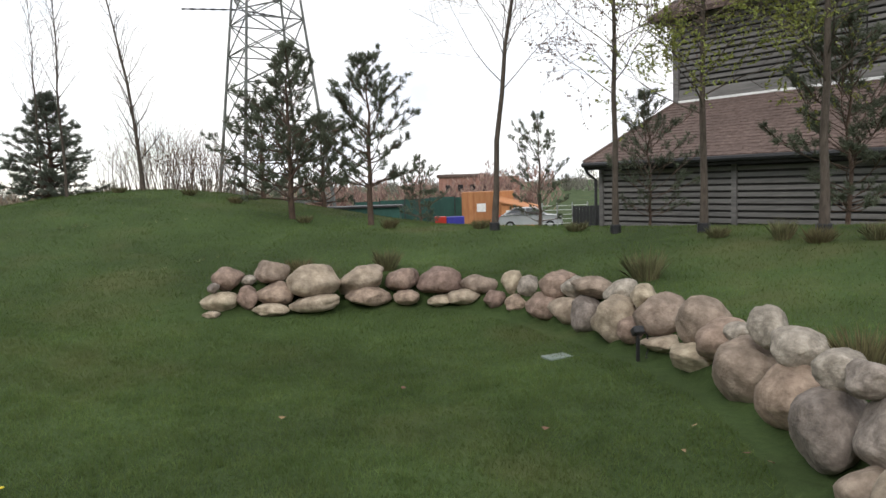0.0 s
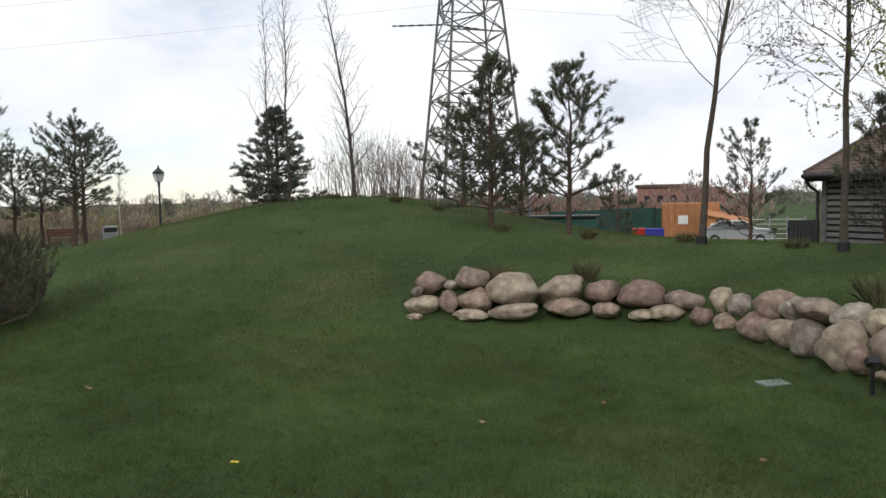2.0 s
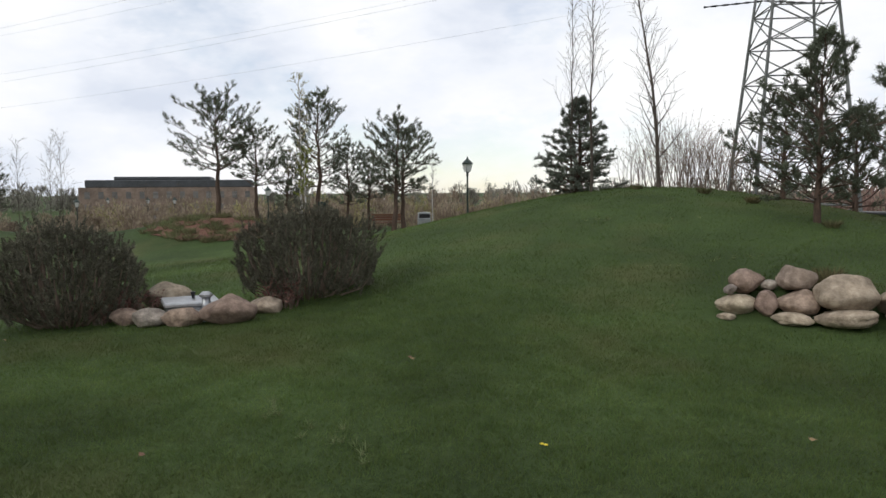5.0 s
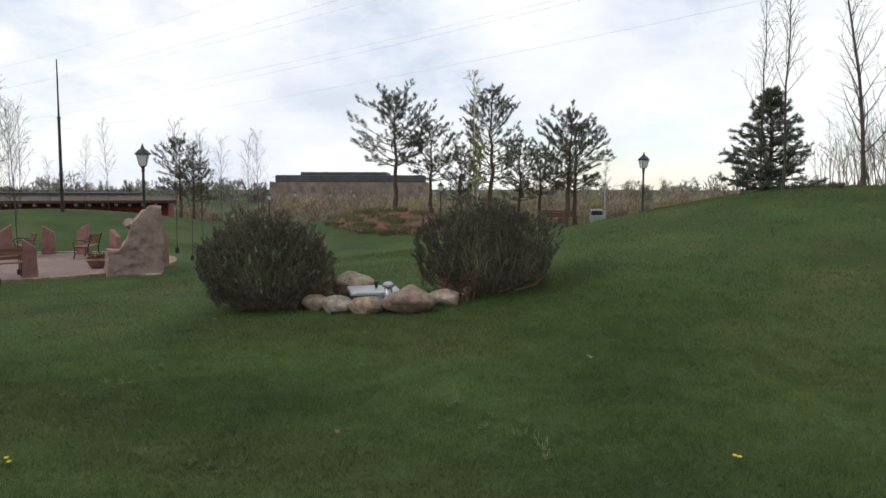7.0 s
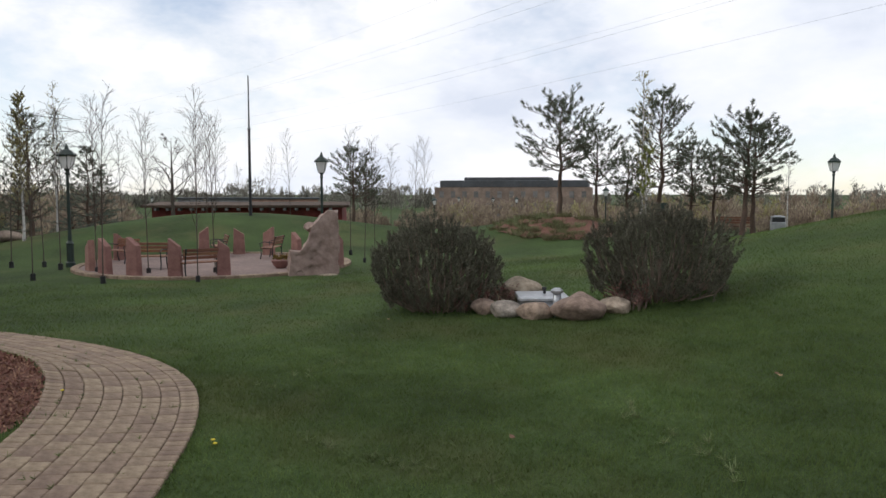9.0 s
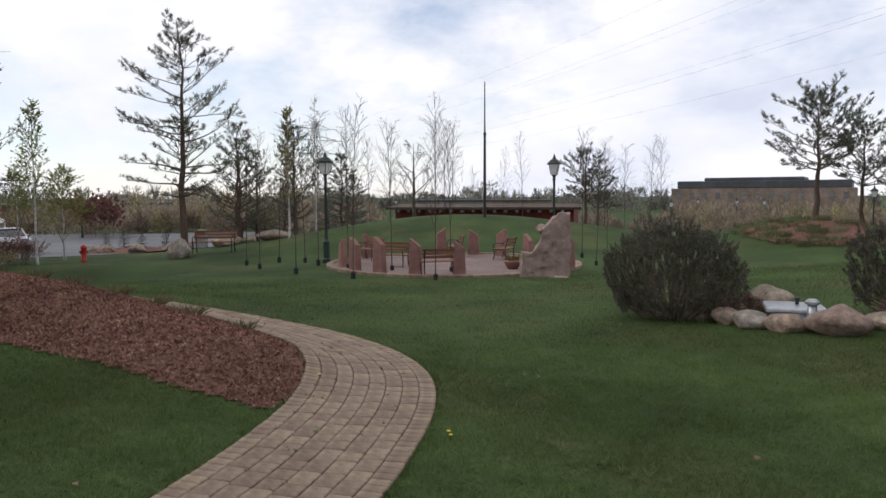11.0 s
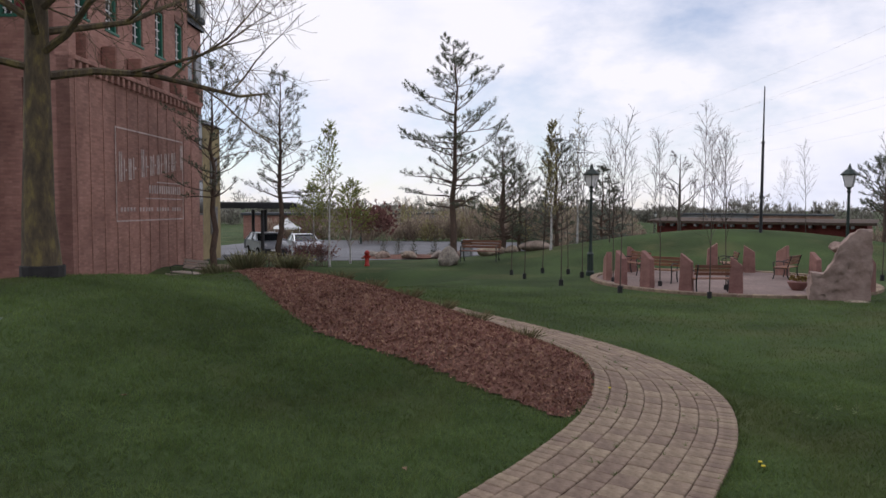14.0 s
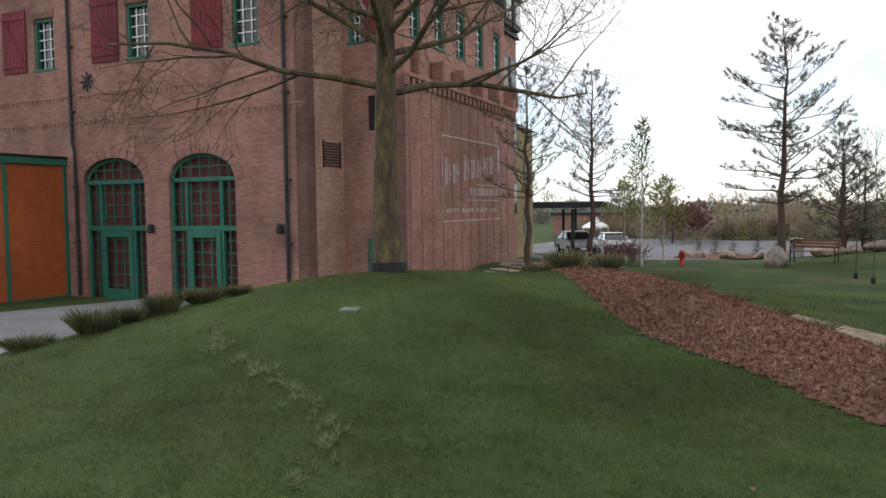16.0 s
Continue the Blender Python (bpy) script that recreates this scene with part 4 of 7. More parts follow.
def limbs(g, p, d, length, rad, level, r, tips, kids=(5, 4, 3), droop=0.05, spread=0.8, thin=0.0035, wobble=0.16):
    """A limb with its side limbs, down to the twigs."""
    k = 5 if level > 1 else 4
    pts, end = curve_pts(p, d, length, r, k, droop, wobble)
    rads = [max(thin, rad * (1 - 0.75 * i / k)) for i in range(k + 1)]
    g.tube(pts, rads, 6 if rad > 0.03 else (4 if rad > 0.012 else 3), False)
    if level == 0:
        tips.append((pts[-1], end))
        tips.append((pts[2], end))
        return
    n = kids[-level] if level <= len(kids) else kids[0]
    for i in range(n):
        f = 0.28 + 0.7 * (i + r.random() * 0.7) / n
        j = min(k - 1, int(f * k))
        q = pts[j].lerp(pts[j + 1], f * k - j)
        along = (pts[j + 1] - pts[j]).normalized()
        side = along.cross(unit(r)).normalized()
        limbs(g, q, along * 0.75 + side * spread, length * (0.62 - 0.28 * f) * (0.8 + 0.4 * r.random()), max(thin, rads[j] * 0.5), level - 1, r, tips, kids, droop, spread, thin, wobble)
    tips.append((pts[-1], end))


def bare_tree(name, x, y, h, rad, clear, label, seed, bark=BARK, mains=14, reach=0.32, lift=0.55, level=2, kids=(5, 4, 3), buds=None, limb=0.45, bud_n=4, bud_len=0.05, guard=False, lean=(0, 0), group="", category="tree", thin=0.0035, turn=None, wobble=0.16):
    """A slim broad-leaved tree in early spring: trunk, limbs, twigs, and small leaves if any."""
    r = random.Random(seed)
    t = thing(name, pose(x, y, lz(x, y) - 0.03, 0, 0, r.uniform(0, 360) if turn is None else turn), label, category, group)
    n = 9
    pts = [Vector((lean[0] * (i / n) ** 1.5 + 0.02 * h * 0.12 * r.gauss(0, 1) * (i > 0), lean[1] * (i / n) ** 1.5 + 0.02 * h * 0.12 * r.gauss(0, 1) * (i > 0), h * i / n)) for i in range(n + 1)]
    rads = [max(0.006, rad * ((1 - i / n) ** 0.85) * (1.18 if i == 0 else 1)) for i in range(n + 1)]
    g = Geo().tube(pts, rads, 10, False)
    part("trunk", g, bark, t, soft=True)
    g, tips = Geo(), []
    for i in range(mains):
        f = clear + (0.97 - clear) * (i + r.random() * 0.6) / mains
        j = min(n - 1, int(f * n))
        p = pts[j].lerp(pts[j + 1], f * n - j)
        q = 2.4 * i + r.random()
        length = reach * h * (1.05 - 0.8 * (f - clear) / (1 - clear)) * (0.75 + 0.5 * r.random())
        limbs(g, p, Vector((math.cos(q), math.sin(q), lift * (1 + f))), length, max(0.008, rads[j] * limb), level, r, tips, kids, thin=thin, wobble=wobble)
    part("branching", g, bark if bark is not BARK_BIRCH else TWIG, t)
    if buds is not None:
        part("foliage", leaf_mesh("foliage", tips, bud_n, bud_len, bud_len * 0.35, seed, buds, 1.2, 0.25), buds, t)
    if guard:
        g = Geo().lathe([(rad * 1.55, 0.0), (rad * 1.55, 0.16), (rad * 1.35, 0.17), (rad * 1.3, 0.02)], 12)
        part("trunk_guard", g, DARK, t, "black plastic trunk guard")
    return t


def pine_mesh(h, rad, clear, crown, seed, whorls=11, per=5, n=16, needle=0.13, width=0.011, up=0.35, dense=1.0, shape="pine", bunch=3):
    """Trunk, limb and needle meshes of a conifer."""
    r = random.Random(seed)
    k = 10
    bend = h * 0.008
    pts = [Vector((bend * r.gauss(0, 1) * (i > 0), bend * r.gauss(0, 1) * (i > 0), h * i / k)) for i in range(k + 1)]
    rads = [max(0.012, rad * (1 - 0.93 * i / k)) for i in range(k + 1)]
    trunk = Geo().tube(pts, rads, 8, False)
    g, tufts = Geo(), []
    for wv in range(whorls):
        f = clear + (0.985 - clear) * wv / (whorls - 1)
        j = min(k - 1, int(f * k))
        e = (f - clear) / (1 - clear)
        prof = (1 - e) ** 0.75 * 0.95 + 0.1 if shape == "spruce" else (0.45 + 0.75 * math.sin(math.pi * min(1, 0.15 + 0.78 * e)) - 0.42 * e)
        for b in range(per):
            q = 2 * math.pi * (b + r.random() * 0.8) / per + wv * 1.1
            if shape != "spruce" and r.random() < 0.12:
                continue
            fb = min(0.985, max(clear, f + r.uniform(-0.6, 0.6) * (1 - clear) / whorls))
            jb = min(k - 1, int(fb * k))
            p = pts[jb].lerp(pts[jb + 1], fb * k - jb)
            length = crown * prof * (0.55 + 0.75 * r.random())
            slope = up * (0.3 + 1.3 * e) if shape != "spruce" else 0.02 + 0.5 * e
            bp, end = curve_pts(p, Vector((math.cos(q), math.sin(q), slope)), length, r, 5, 0.05 if shape != "spruce" else 0.03, 0.22)
            g.tube(bp, [max(0.006, rads[j] * 0.33 * (1 - 0.8 * i / 5)) for i in range(6)], 4, False)
            shoots = max(2, int(length * 5.0 * dense))
            for s in range(shoots):
                u = (0.22 if shape == "spruce" else 0.42) + (0.6 if shape != "spruce" else 0.78) * (s + r.random()) / shoots
                u = min(0.999, u)
                m = min(4, int(u * 5))
                q0 = bp[m].lerp(bp[m + 1], u * 5 - m)
                along = (bp[m + 1] - bp[m]).normalized()
                side = along.cross(Vector((0, 0, 1))).normalized() * r.choice((-1, 1))
                w = (along * 0.7 + side * r.uniform(0.2, 0.9) + Vector((0, 0, r.uniform(0.0, 0.6) if shape != "spruce" else r.uniform(-0.1, 0.2)))).normalized()
                ln = length * 0.36 * (1.2 - u * 0.6) * r.uniform(0.5, 1.1)
                q1 = q0 + w * ln
                g.tube([q0, q1], [0.008, 0.004], 3, False)
                for c in range(bunch):
                    tufts.append((q0.lerp(q1, 0.62 + 0.42 * (c + 0.5) / bunch) + 0.04 * unit(r), (w + Vector((0, 0, 0.25)) + 0.35 * unit(r)).normalized()))
            tufts.append((bp[-1], end))
    for c in range(4):
        tufts.append((pts[-1] - Vector((0, 0, 0.1 * c)), Vector((0, 0, 1))))
    return trunk, g, tufts, n, needle, width


def conifer(name, x, y, label, mesh_args, seed, needles=NEEDLE, bark=BARK_PINE, turn=0, scale=1.0, group="", sink=0.03, lean=0, spread=1.25):
    trunk, g, tufts, n, needle, width = pine_mesh(seed=seed, **mesh_args)
    t = thing(name, pose(x, y, lz(x, y) - sink, lean, 0, turn) @ Matrix.Scale(scale, 4), label, "tree", group)
    part("trunk", trunk, bark, t, soft=True)
    part("branching", g, bark, t)
    part("needles", leaf_mesh("needles", tufts, n, needle, width, seed, needles, spread, needle * 1.1), needles, t)
    return t


def placed(x, y, turn=0, scale=1.0, sink=0.03):
    return pose(x, y, lz(x, y) - sink, 0, 0, turn) @ Matrix.Scale(scale, 4)


# ---- terrace behind the boulder wall: young trees ----
bare_tree("young_tree", 0.96, 12.96, 7.2, 0.058, 0.34, "slim bare young tree with a black trunk guard", 11, mains=34, reach=0.26, lift=0.95, limb=0.26, kids=(7, 6, 5), wobble=0.16, thin=0.003, guard=True, turn=0, lean=(0.95, 0.12), group="terrace trees")
bare_tree("young_tree", 2.79, 11.67, 6.6, 0.055, 0.33, "slim young tree with tiny opening buds and a trunk guard", 12, mains=30, reach=0.27, lift=0.4, limb=0.3, kids=(7, 6, 5), wobble=0.22, thin=0.003, guard=True, buds=TWIG, bud_n=3, bud_len=0.045, group="terrace trees")
bare_tree("young_tree", 3.89, 10.82, 5.8, 0.06, 0.29, "young tree with fresh yellow-green leaves", 13, mains=28, reach=0.28, lift=0.35, limb=0.3, kids=(7, 6, 5), wobble=0.22, thin=0.003, guard=True, buds=LEAF, bud_n=8, bud_len=0.045, group="terrace trees")
bare_tree("young_tree", 4.92, 9.39, 5.6, 0.065, 0.31, "young tree with fresh yellow-green leaves", 14, mains=28, reach=0.28, lift=0.35, limb=0.3, kids=(7, 6, 5), wobble=0.22, thin=0.003, guard=True, buds=LEAF, bud_n=8, bud_len=0.045, group="terrace trees")

PINE_A = dict(h=3.7, rad=0.07, clear=0.12, crown=1.15, whorls=12, per=5, n=22, needle=0.09, width=0.0065, up=0.75, bunch=3, dense=1.2)
conifer("scots_pine", -3.04, 15.19, "young Scots pine with upswept branches", dict(PINE_A, h=3.4, crown=1.0, per=7), 21, turn=30)
conifer("scots_pine", -1.40, 14.93, "young Scots pine with an open crown of upright shoots", dict(PINE_A, h=3.25, clear=0.22, per=6, crown=1.0), 22, turn=90)
conifer("spruce", -9.25, 17.72, "broad dense young spruce on the crest of the mound", dict(h=2.45, rad=0.07, clear=0.02, crown=1.02, whorls=15, per=12, n=18, needle=0.08, width=0.008, dense=1.3, shape="spruce", bunch=3), 23, needles=NEEDLE_BLUE)
conifer("scots_pine", 3.98, 13.94, "dark pine growing close to the slatted house", dict(PINE_A, h=2.5, crown=0.8, clear=0.1, rad=0.03, n=12), 24)
conifer("scots_pine", 6.12, 11.01, "dense dark pine beside the slatted house", dict(PINE_A, h=3.0, crown=1.0, clear=0.08, per=7, dense=1.3, rad=0.04, n=18), 25)
conifer("scots_pine", -0.82, 30.98, "small open pine near the fence", dict(PINE_A, h=3.4, crown=1.0, clear=0.2, per=4), 26)
conifer("scots_pine", 3.61, 26.75, "small open pine behind the terrace", dict(PINE_A, h=4.1, crown=1.3, clear=0.1, per=4), 27)
conifer("scots_pine", -4.39, 18.48, "low dark pine behind the crest", dict(PINE_A, h=2.2, crown=1.1, clear=0.05), 28)
conifer("scots_pine", -2.94, 18.77, "low dark pine behind the crest", dict(PINE_A, h=2.0, crown=1.1, clear=0.05), 29)

bare_tree("birch_sapling", -7.05, 17.64, 5.9, 0.05, 0.12, "tall slim bare tree on the mound", 31, mains=34, reach=0.19, lift=1.1, level=1, kids=(6, 5), turn=0, lean=(-0.85, 0.1))
bare_tree("birch_sapling", -8.36, 16.60, 5.4, 0.035, 0.40, "thin bare tree standing before the spruce", 32, mains=24, reach=0.18, lift=1.2, level=1, kids=(6, 5))
bare_tree("birch_sapling", -9.16, 17.09, 5.2, 0.028, 0.35, "thin bare tree standing beside the spruce", 33, mains=20, reach=0.17, lift=1.2, level=1, kids=(6, 5))


def shrub(name, x, y, h, w, stems, label, seed, leaves=None, n=0, leaf=0.06, bark=TWIG, category="shrub", level=1):
    """A many-stemmed bush."""
    r = random.Random(seed)
    t = thing(name, pose(x, y, lz(x, y) - 0.03), label, category)
    g, tips = Geo(), []
    for i in range(stems):
        q, u = r.uniform(0, 6.28), math.sqrt(r.random())
        p = Vector((u * w * 0.4 * math.cos(q), u * w * 0.4 * math.sin(q), 0))
        limbs(g, p, Vector((math.cos(q) * 0.3 * u, math.sin(q) * 0.3 * u, 1)), h * r.uniform(0.6, 1.05), 0.012, level, r, tips, (5, 4), 0.03, 0.55)
    part("branching", g, bark, t)
    if leaves is not None:
        part("foliage", leaf_mesh("foliage", tips, n, leaf, leaf * 0.35, seed, leaves, 1.3, 0.3), leaves, t)
    return t


for i, (x, y, h) in enumerate([(-7.07, 19.23, 1.6), (-6.77, 19.66, 1.8), (-6.50, 19.96, 1.7), (-5.86, 19.12, 1.5), (-8.21, 19.32, 1.4), (-7.75, 20.05, 1.9), (-5.45, 19.76, 1.3)]):
    shrub("bare_shrub", x, y, h, 1.5, 22, "leafless reddish brown shrub on the mound", 50 + i, LEAF_RED if i % 2 else LEAF_OLIVE, 2, 0.03)


# ornamental grass
def grass_clump(x, y, h, w, label, seed, material=DRYBLADE, n=340, category="ornamental grass", up=0.0):
    rs = np.random.RandomState(seed)
    q, u = rs.rand(n) * 6.283, np.sqrt(rs.rand(n))
    b = np.stack([0.28 * w * u * np.cos(q), 0.28 * w * u * np.sin(q), 0 * q], 1)
    d = np.stack([0.3 * w * u * np.cos(q), 0.3 * w * u * np.sin(q), h * (0.55 + 0.5 * rs.rand(n))], 1) + rs.normal(size=(n, 3)) * 0.13 * h
    s = np.cross(d, rs.normal(size=(n, 3)))
    s *= 0.0038 / (np.linalg.norm(s, axis=1)[:, None] + 1e-9)
    mid = b + d * 0.55 + np.array([0, 0, 0.08 * h])
    v = np.stack([b - s, b + s, mid + s, b + d, mid - s], 1).reshape(-1, 3)
    ob = new("grass_clump", arrays_mesh("grass_clump", v, np.arange(len(v)).reshape(-1, 5), material))
    ob.matrix_basis = pose(x, y, lz(x, y) - 0.01)
    return tagged(ob, label, category, "ornamental grass clumps")


GREENTUFT = mat("half green tuft", [(0.10, 0.11, 0.05), (0.19, 0.17, 0.09)], size=3, rough=0.9, bump=0, island=0.4, spec=0.15)
for i, (x, y, h, w) in enumerate([(-1.95, 10.01, 0.22, 0.35), (-0.75, 10.17, 0.3, 0.4), (2.31, 8.28, 0.34, 0.5), (2.52, 4.32, 0.24, 0.5), (3.86, 10.19, 0.16, 0.36), (4.36, 9.33, 0.26, 0.34), (4.55, 8.79, 0.2, 0.4), (5.09, 8.49, 0.22, 0.4), (2.28, 12.29, 0.16, 0.4), (-0.97, 14.16, 0.2, 0.34), (0.73, 13.38, 0.18, 0.34), (-2.71, 14.75, 0.16, 0.34), (-4.46, 16.19, 0.16, 0.34), (-5.62, 16.67, 0.14, 0.34), (-7.26, 16.79, 0.14, 0.34)]):
    grass_clump(x, y, h, w, "clump of dry ornamental grass with green shoots", 70 + i, GREENTUFT if i % 3 else DRYBLADE)
for i, (x, y, h, w) in enumerate([(-5.31, -7.85, 0.24, 0.42), (-5.80, -7.78, 0.19, 0.5), (-4.65, -8.08, 0.26, 0.55), (-5.01, -7.94, 0.17, 0.36), (-4.07, -8.30, 0.14, 0.5), (-6.13, -7.58, 0.12, 0.35), (-12.16, -6.63, 0.36, 0.7), (-11.80, -5.97, 0.36, 0.6), (-11.51, -5.11, 0.24, 0.5), (-11.35, -4.23, 0.16, 0.5), (-10.27, -2.90, 0.15, 0.5), (-9.25, -1.81, 0.14, 0.5), (-8.52, -1.14, 0.12, 0.4), (-10.73, -3.51, 0.15, 0.5), (-9.78, -2.33, 0.14, 0.5)]):
    grass_clump(x, y, h, w, "clump of grey-green ornamental grass", 90 + i, GREENTUFT if i < 9 else DRYBLADE, 760 if i < 9 else 150)

# ---- pair of mountain pine bushes, boulders and the service hatch ----
def mountain_pine(x, y, w, h, label, seed):
    """A full rounded bush of short upright bottle-brush shoots on many leaning stems."""
    r = random.Random(seed)
    t = thing("mountain_pine_bush", pose(x, y, lz(x, y) - 0.02, 0, 0, r.uniform(0, 360)), label, "bush", "mountain pine bushes")
    g, tufts = Geo(), []
    n = 1500
    for i in range(n):
        q, e = 2.39996 * i, 1 - (i + 0.5) / n
        ring = (1 - e ** 3.0) ** (1 / 2.4)
        lump = 1 + 0.24 * noise.noise(Vector((2.6 * ring * math.cos(q), 2.6 * ring * math.sin(q), 2.6 * e + seed))) + 0.10 * noise.noise(Vector((7 * ring * math.cos(q), 7 * ring * math.sin(q), 7 * e - seed)))
        deep = r.choice((1.0, 1.0, 0.92, 0.8, 0.6))
        foot = 0.86 + 0.14 * min(1.0, e / 0.25)
        p = Vector((0.47 * w * ring * foot * math.cos(q) * lump * deep, 0.47 * w * ring * foot * math.sin(q) * lump * deep, h * (0.08 + 0.86 * e * lump * (0.5 + 0.5 * deep))))
        d = (Vector((0.75 * p.x / w, 0.75 * p.y / w, 0.75)) + 0.28 * unit(r)).normalized()
        p = p + 0.03 * unit(r)
        ln = r.uniform(0.04, 0.10)
        for c in range(3):
            tufts.append((p + d * ln * 0.5 * c, d))
        if i % 15 == 0:
            base = Vector((p.x * 0.4, p.y * 0.4, 0.0))
            g.tube([base, base.lerp(p, 0.5) + Vector((0.16 * p.x, 0.16 * p.y, 0.0)), p], [0.015, 0.011, 0.006], 4, False)
    part("branching", g, TWIG, t)
    part("needles", leaf_mesh("needles", tufts, 18, 0.046, 0.0052, seed, NEEDLE_DARK, 1.15, 0.05), NEEDLE_DARK, t)
    return t


mountain_pine(-10.10, 4.67, 1.95, 1.36, "rounded dark mountain pine bush with bare lower stems", 3)
mountain_pine(-8.39, 7.34, 2.1, 1.36, "wide dark mountain pine bush beside the service hatch", 8)
for x, y, w, h, tone in ((-7.99, 5.63, 0.66, 0.40, "r"), (-8.43, 5.27, 0.48, 0.26, "r"), (-8.80, 5.06, 0.42, 0.26, "g"), (-8.02, 6.25, 0.42, 0.24, "t"), (-9.75, 5.91, 0.66, 0.46, "t"), (-9.26, 4.97, 0.36, 0.24, "r")):
    boulder(x, y, lz(x, y) + h * 0.36, w, h, tone, "smooth half-buried boulder round the service hatch", "boulders round the hatch", deep=0.9)
HX, HY = -8.96, 5.74
hatch = thing("service_hatch", pose(HX, HY, lz(HX, HY), 0, 0, 62), "low galvanised steel service hatch between boulders", "hatch")
part("lid", Geo().box(-0.36, -0.36, 0.16, 0.36, 0.36, 0.22, 0.015), STEEL, hatch)
part("curb", Geo().box(-0.32, -0.32, -0.1, 0.32, 0.32, 0.16, 0.01), STEEL, hatch)
part("knob", Geo().lathe([(0.02, 0), (0.025, 0.06), (0.035, 0.07), (0.03, 0.09)], 8, (0.05, 0.1, 0.22)), DARK, hatch)
PX, PY = -8.47, 5.65
pipe = thing("vent_pipe", pose(PX, PY, lz(PX, PY)), "short steel vent pipe with a domed cap", "pipe")
part("pipe", Geo().lathe([(0.055, -0.05), (0.055, 0.3)], 14), STEEL, pipe, soft=True)
part("cap", Geo().lathe([(0.06, 0.29), (0.085, 0.3), (0.085, 0.33), (0.05, 0.36), (0.01, 0.365)], 14), STEEL, pipe)
part("base_plate", Geo().lathe([(0.24, 0.0), (0.24, 0.09), (0.2, 0.11)], 16), STEEL, pipe)
for i, (x, y) in enumerate([(-9.62, 4.93), (-8.00, 6.57), (-9.45, 5.24)]):
    shrub("dry_shrub", x, y, 0.26, 0.45, 26, "low dry brown shrub between the boulders", 120 + i, LEAF_RED, 3, 0.03)

# ---- small things on the lawn ----
SX, SY = 1.74, 6.48
spot = thing("garden_spotlight", pose(SX, SY, lz(SX, SY), 0, 0, 10), "black garden spotlight on a stake with its cable", "spotlight")
part("stake", Geo().box(-0.015, -0.015, -0.05, 0.015, 0.015, 0.25, 0.004), DARK, spot)
g = Geo().box(-0.05, -0.045, -0.036, 0.05, 0.045, 0.036, 0.01, m=pose(0, 0, 0.275, -35, 0, 0))
part("head", g, DARK, spot)
g = Geo().tube([(0.06, 0.03, 0.28), (0.12, 0.06, 0.22), (0.13, 0.06, 0.1), (0.1, 0.05, 0.02), (0.16, 0.04, 0.015), (0.13, -0.02, 0.02), (0.07, 0.0, 0.03)], [0.008] * 7, 5)
part("cable", g, DARK, spot)
for x, y in ((1.07, 6.85), (-5.96, -5.68)):
    ob = new("valve_cover", Geo().box(-0.13, -0.09, -0.03, 0.13, 0.09, 0.016, 0.006).mesh("valve_cover", CAP))
    ob.matrix_basis = pose(x, y, lz(x, y), 0, 0, 25)
    tagged(ob, "pale green valve box cover set in the grass", "cover")


# ---- lamp posts ----
def lamp_post(x, y, h, label):
    t = thing("lamp_post", pose(x, y, lz(x, y)), label, "lamp post", "old-style lamp posts")
    s = h / 3.4
    part("post", Geo().lathe([(0.13 * s, 0), (0.13 * s, 0.12 * s), (0.10 * s, 0.16 * s), (0.095 * s, 0.62 * s), (0.11 * s, 0.66 * s), (0.06 * s, 0.74 * s), (0.048 * s, 1.0 * s), (0.04 * s, 2.55 * s), (0.065 * s, 2.6 * s), (0.04 * s, 2.66 * s), (0.09 * s, 2.74 * s)], 10), DARKGREEN, t)
    lan = part("lantern", Geo().lathe([(0.13 * s, 2.74 * s), (0.23 * s, 3.1 * s), (0.22 * s, 3.1 * s), (0.12 * s, 2.76 * s)], 4), LAMPGLASS, t, "frosted glass lantern")
    g = Geo()
    for k in range(4):
        q = math.pi / 2 * k
        g.tube([(0.132 * s * math.cos(q), 0.132 * s * math.sin(q), 2.74 * s), (0.232 * s * math.cos(q), 0.232 * s * math.sin(q), 3.1 * s)], [0.011 * s, 0.011 * s], 4)
    g.lathe([(0.24 * s, 3.09 * s), (0.25 * s, 3.12 * s), (0.12 * s, 3.25 * s), (0.07 * s, 3.27 * s), (0.03 * s, 3.38 * s), (0.008 * s, 3.44 * s)], 8)
    part("cap", g, DARKGREEN, lan)
    return t


first_lamp = lamp_post(-23.38, -0.16, 3.4, "dark green old-style lamp post with a frosted lantern")
for x, y, s in ((-24.19, 7.40, 1.0), (-18.3, 25.3, 0.95), (-40.50, 32.87, 1.0), (-54.11, 26.45, 1.0), (-77.85, 41.49, 1.0), (-68.98, 40.92, 1.0), (-65.96, 41.99, 1.0), (-56.38, 62.42, 1.0), (-62.38, 71.79, 1.0), (-94.94, 8.97, 1.0), (-72.13, -22.08, 1.0), (-74.95, 93.84, 1.0)):
    copy_thing(first_lamp, placed(x, y, 20, s, 0))


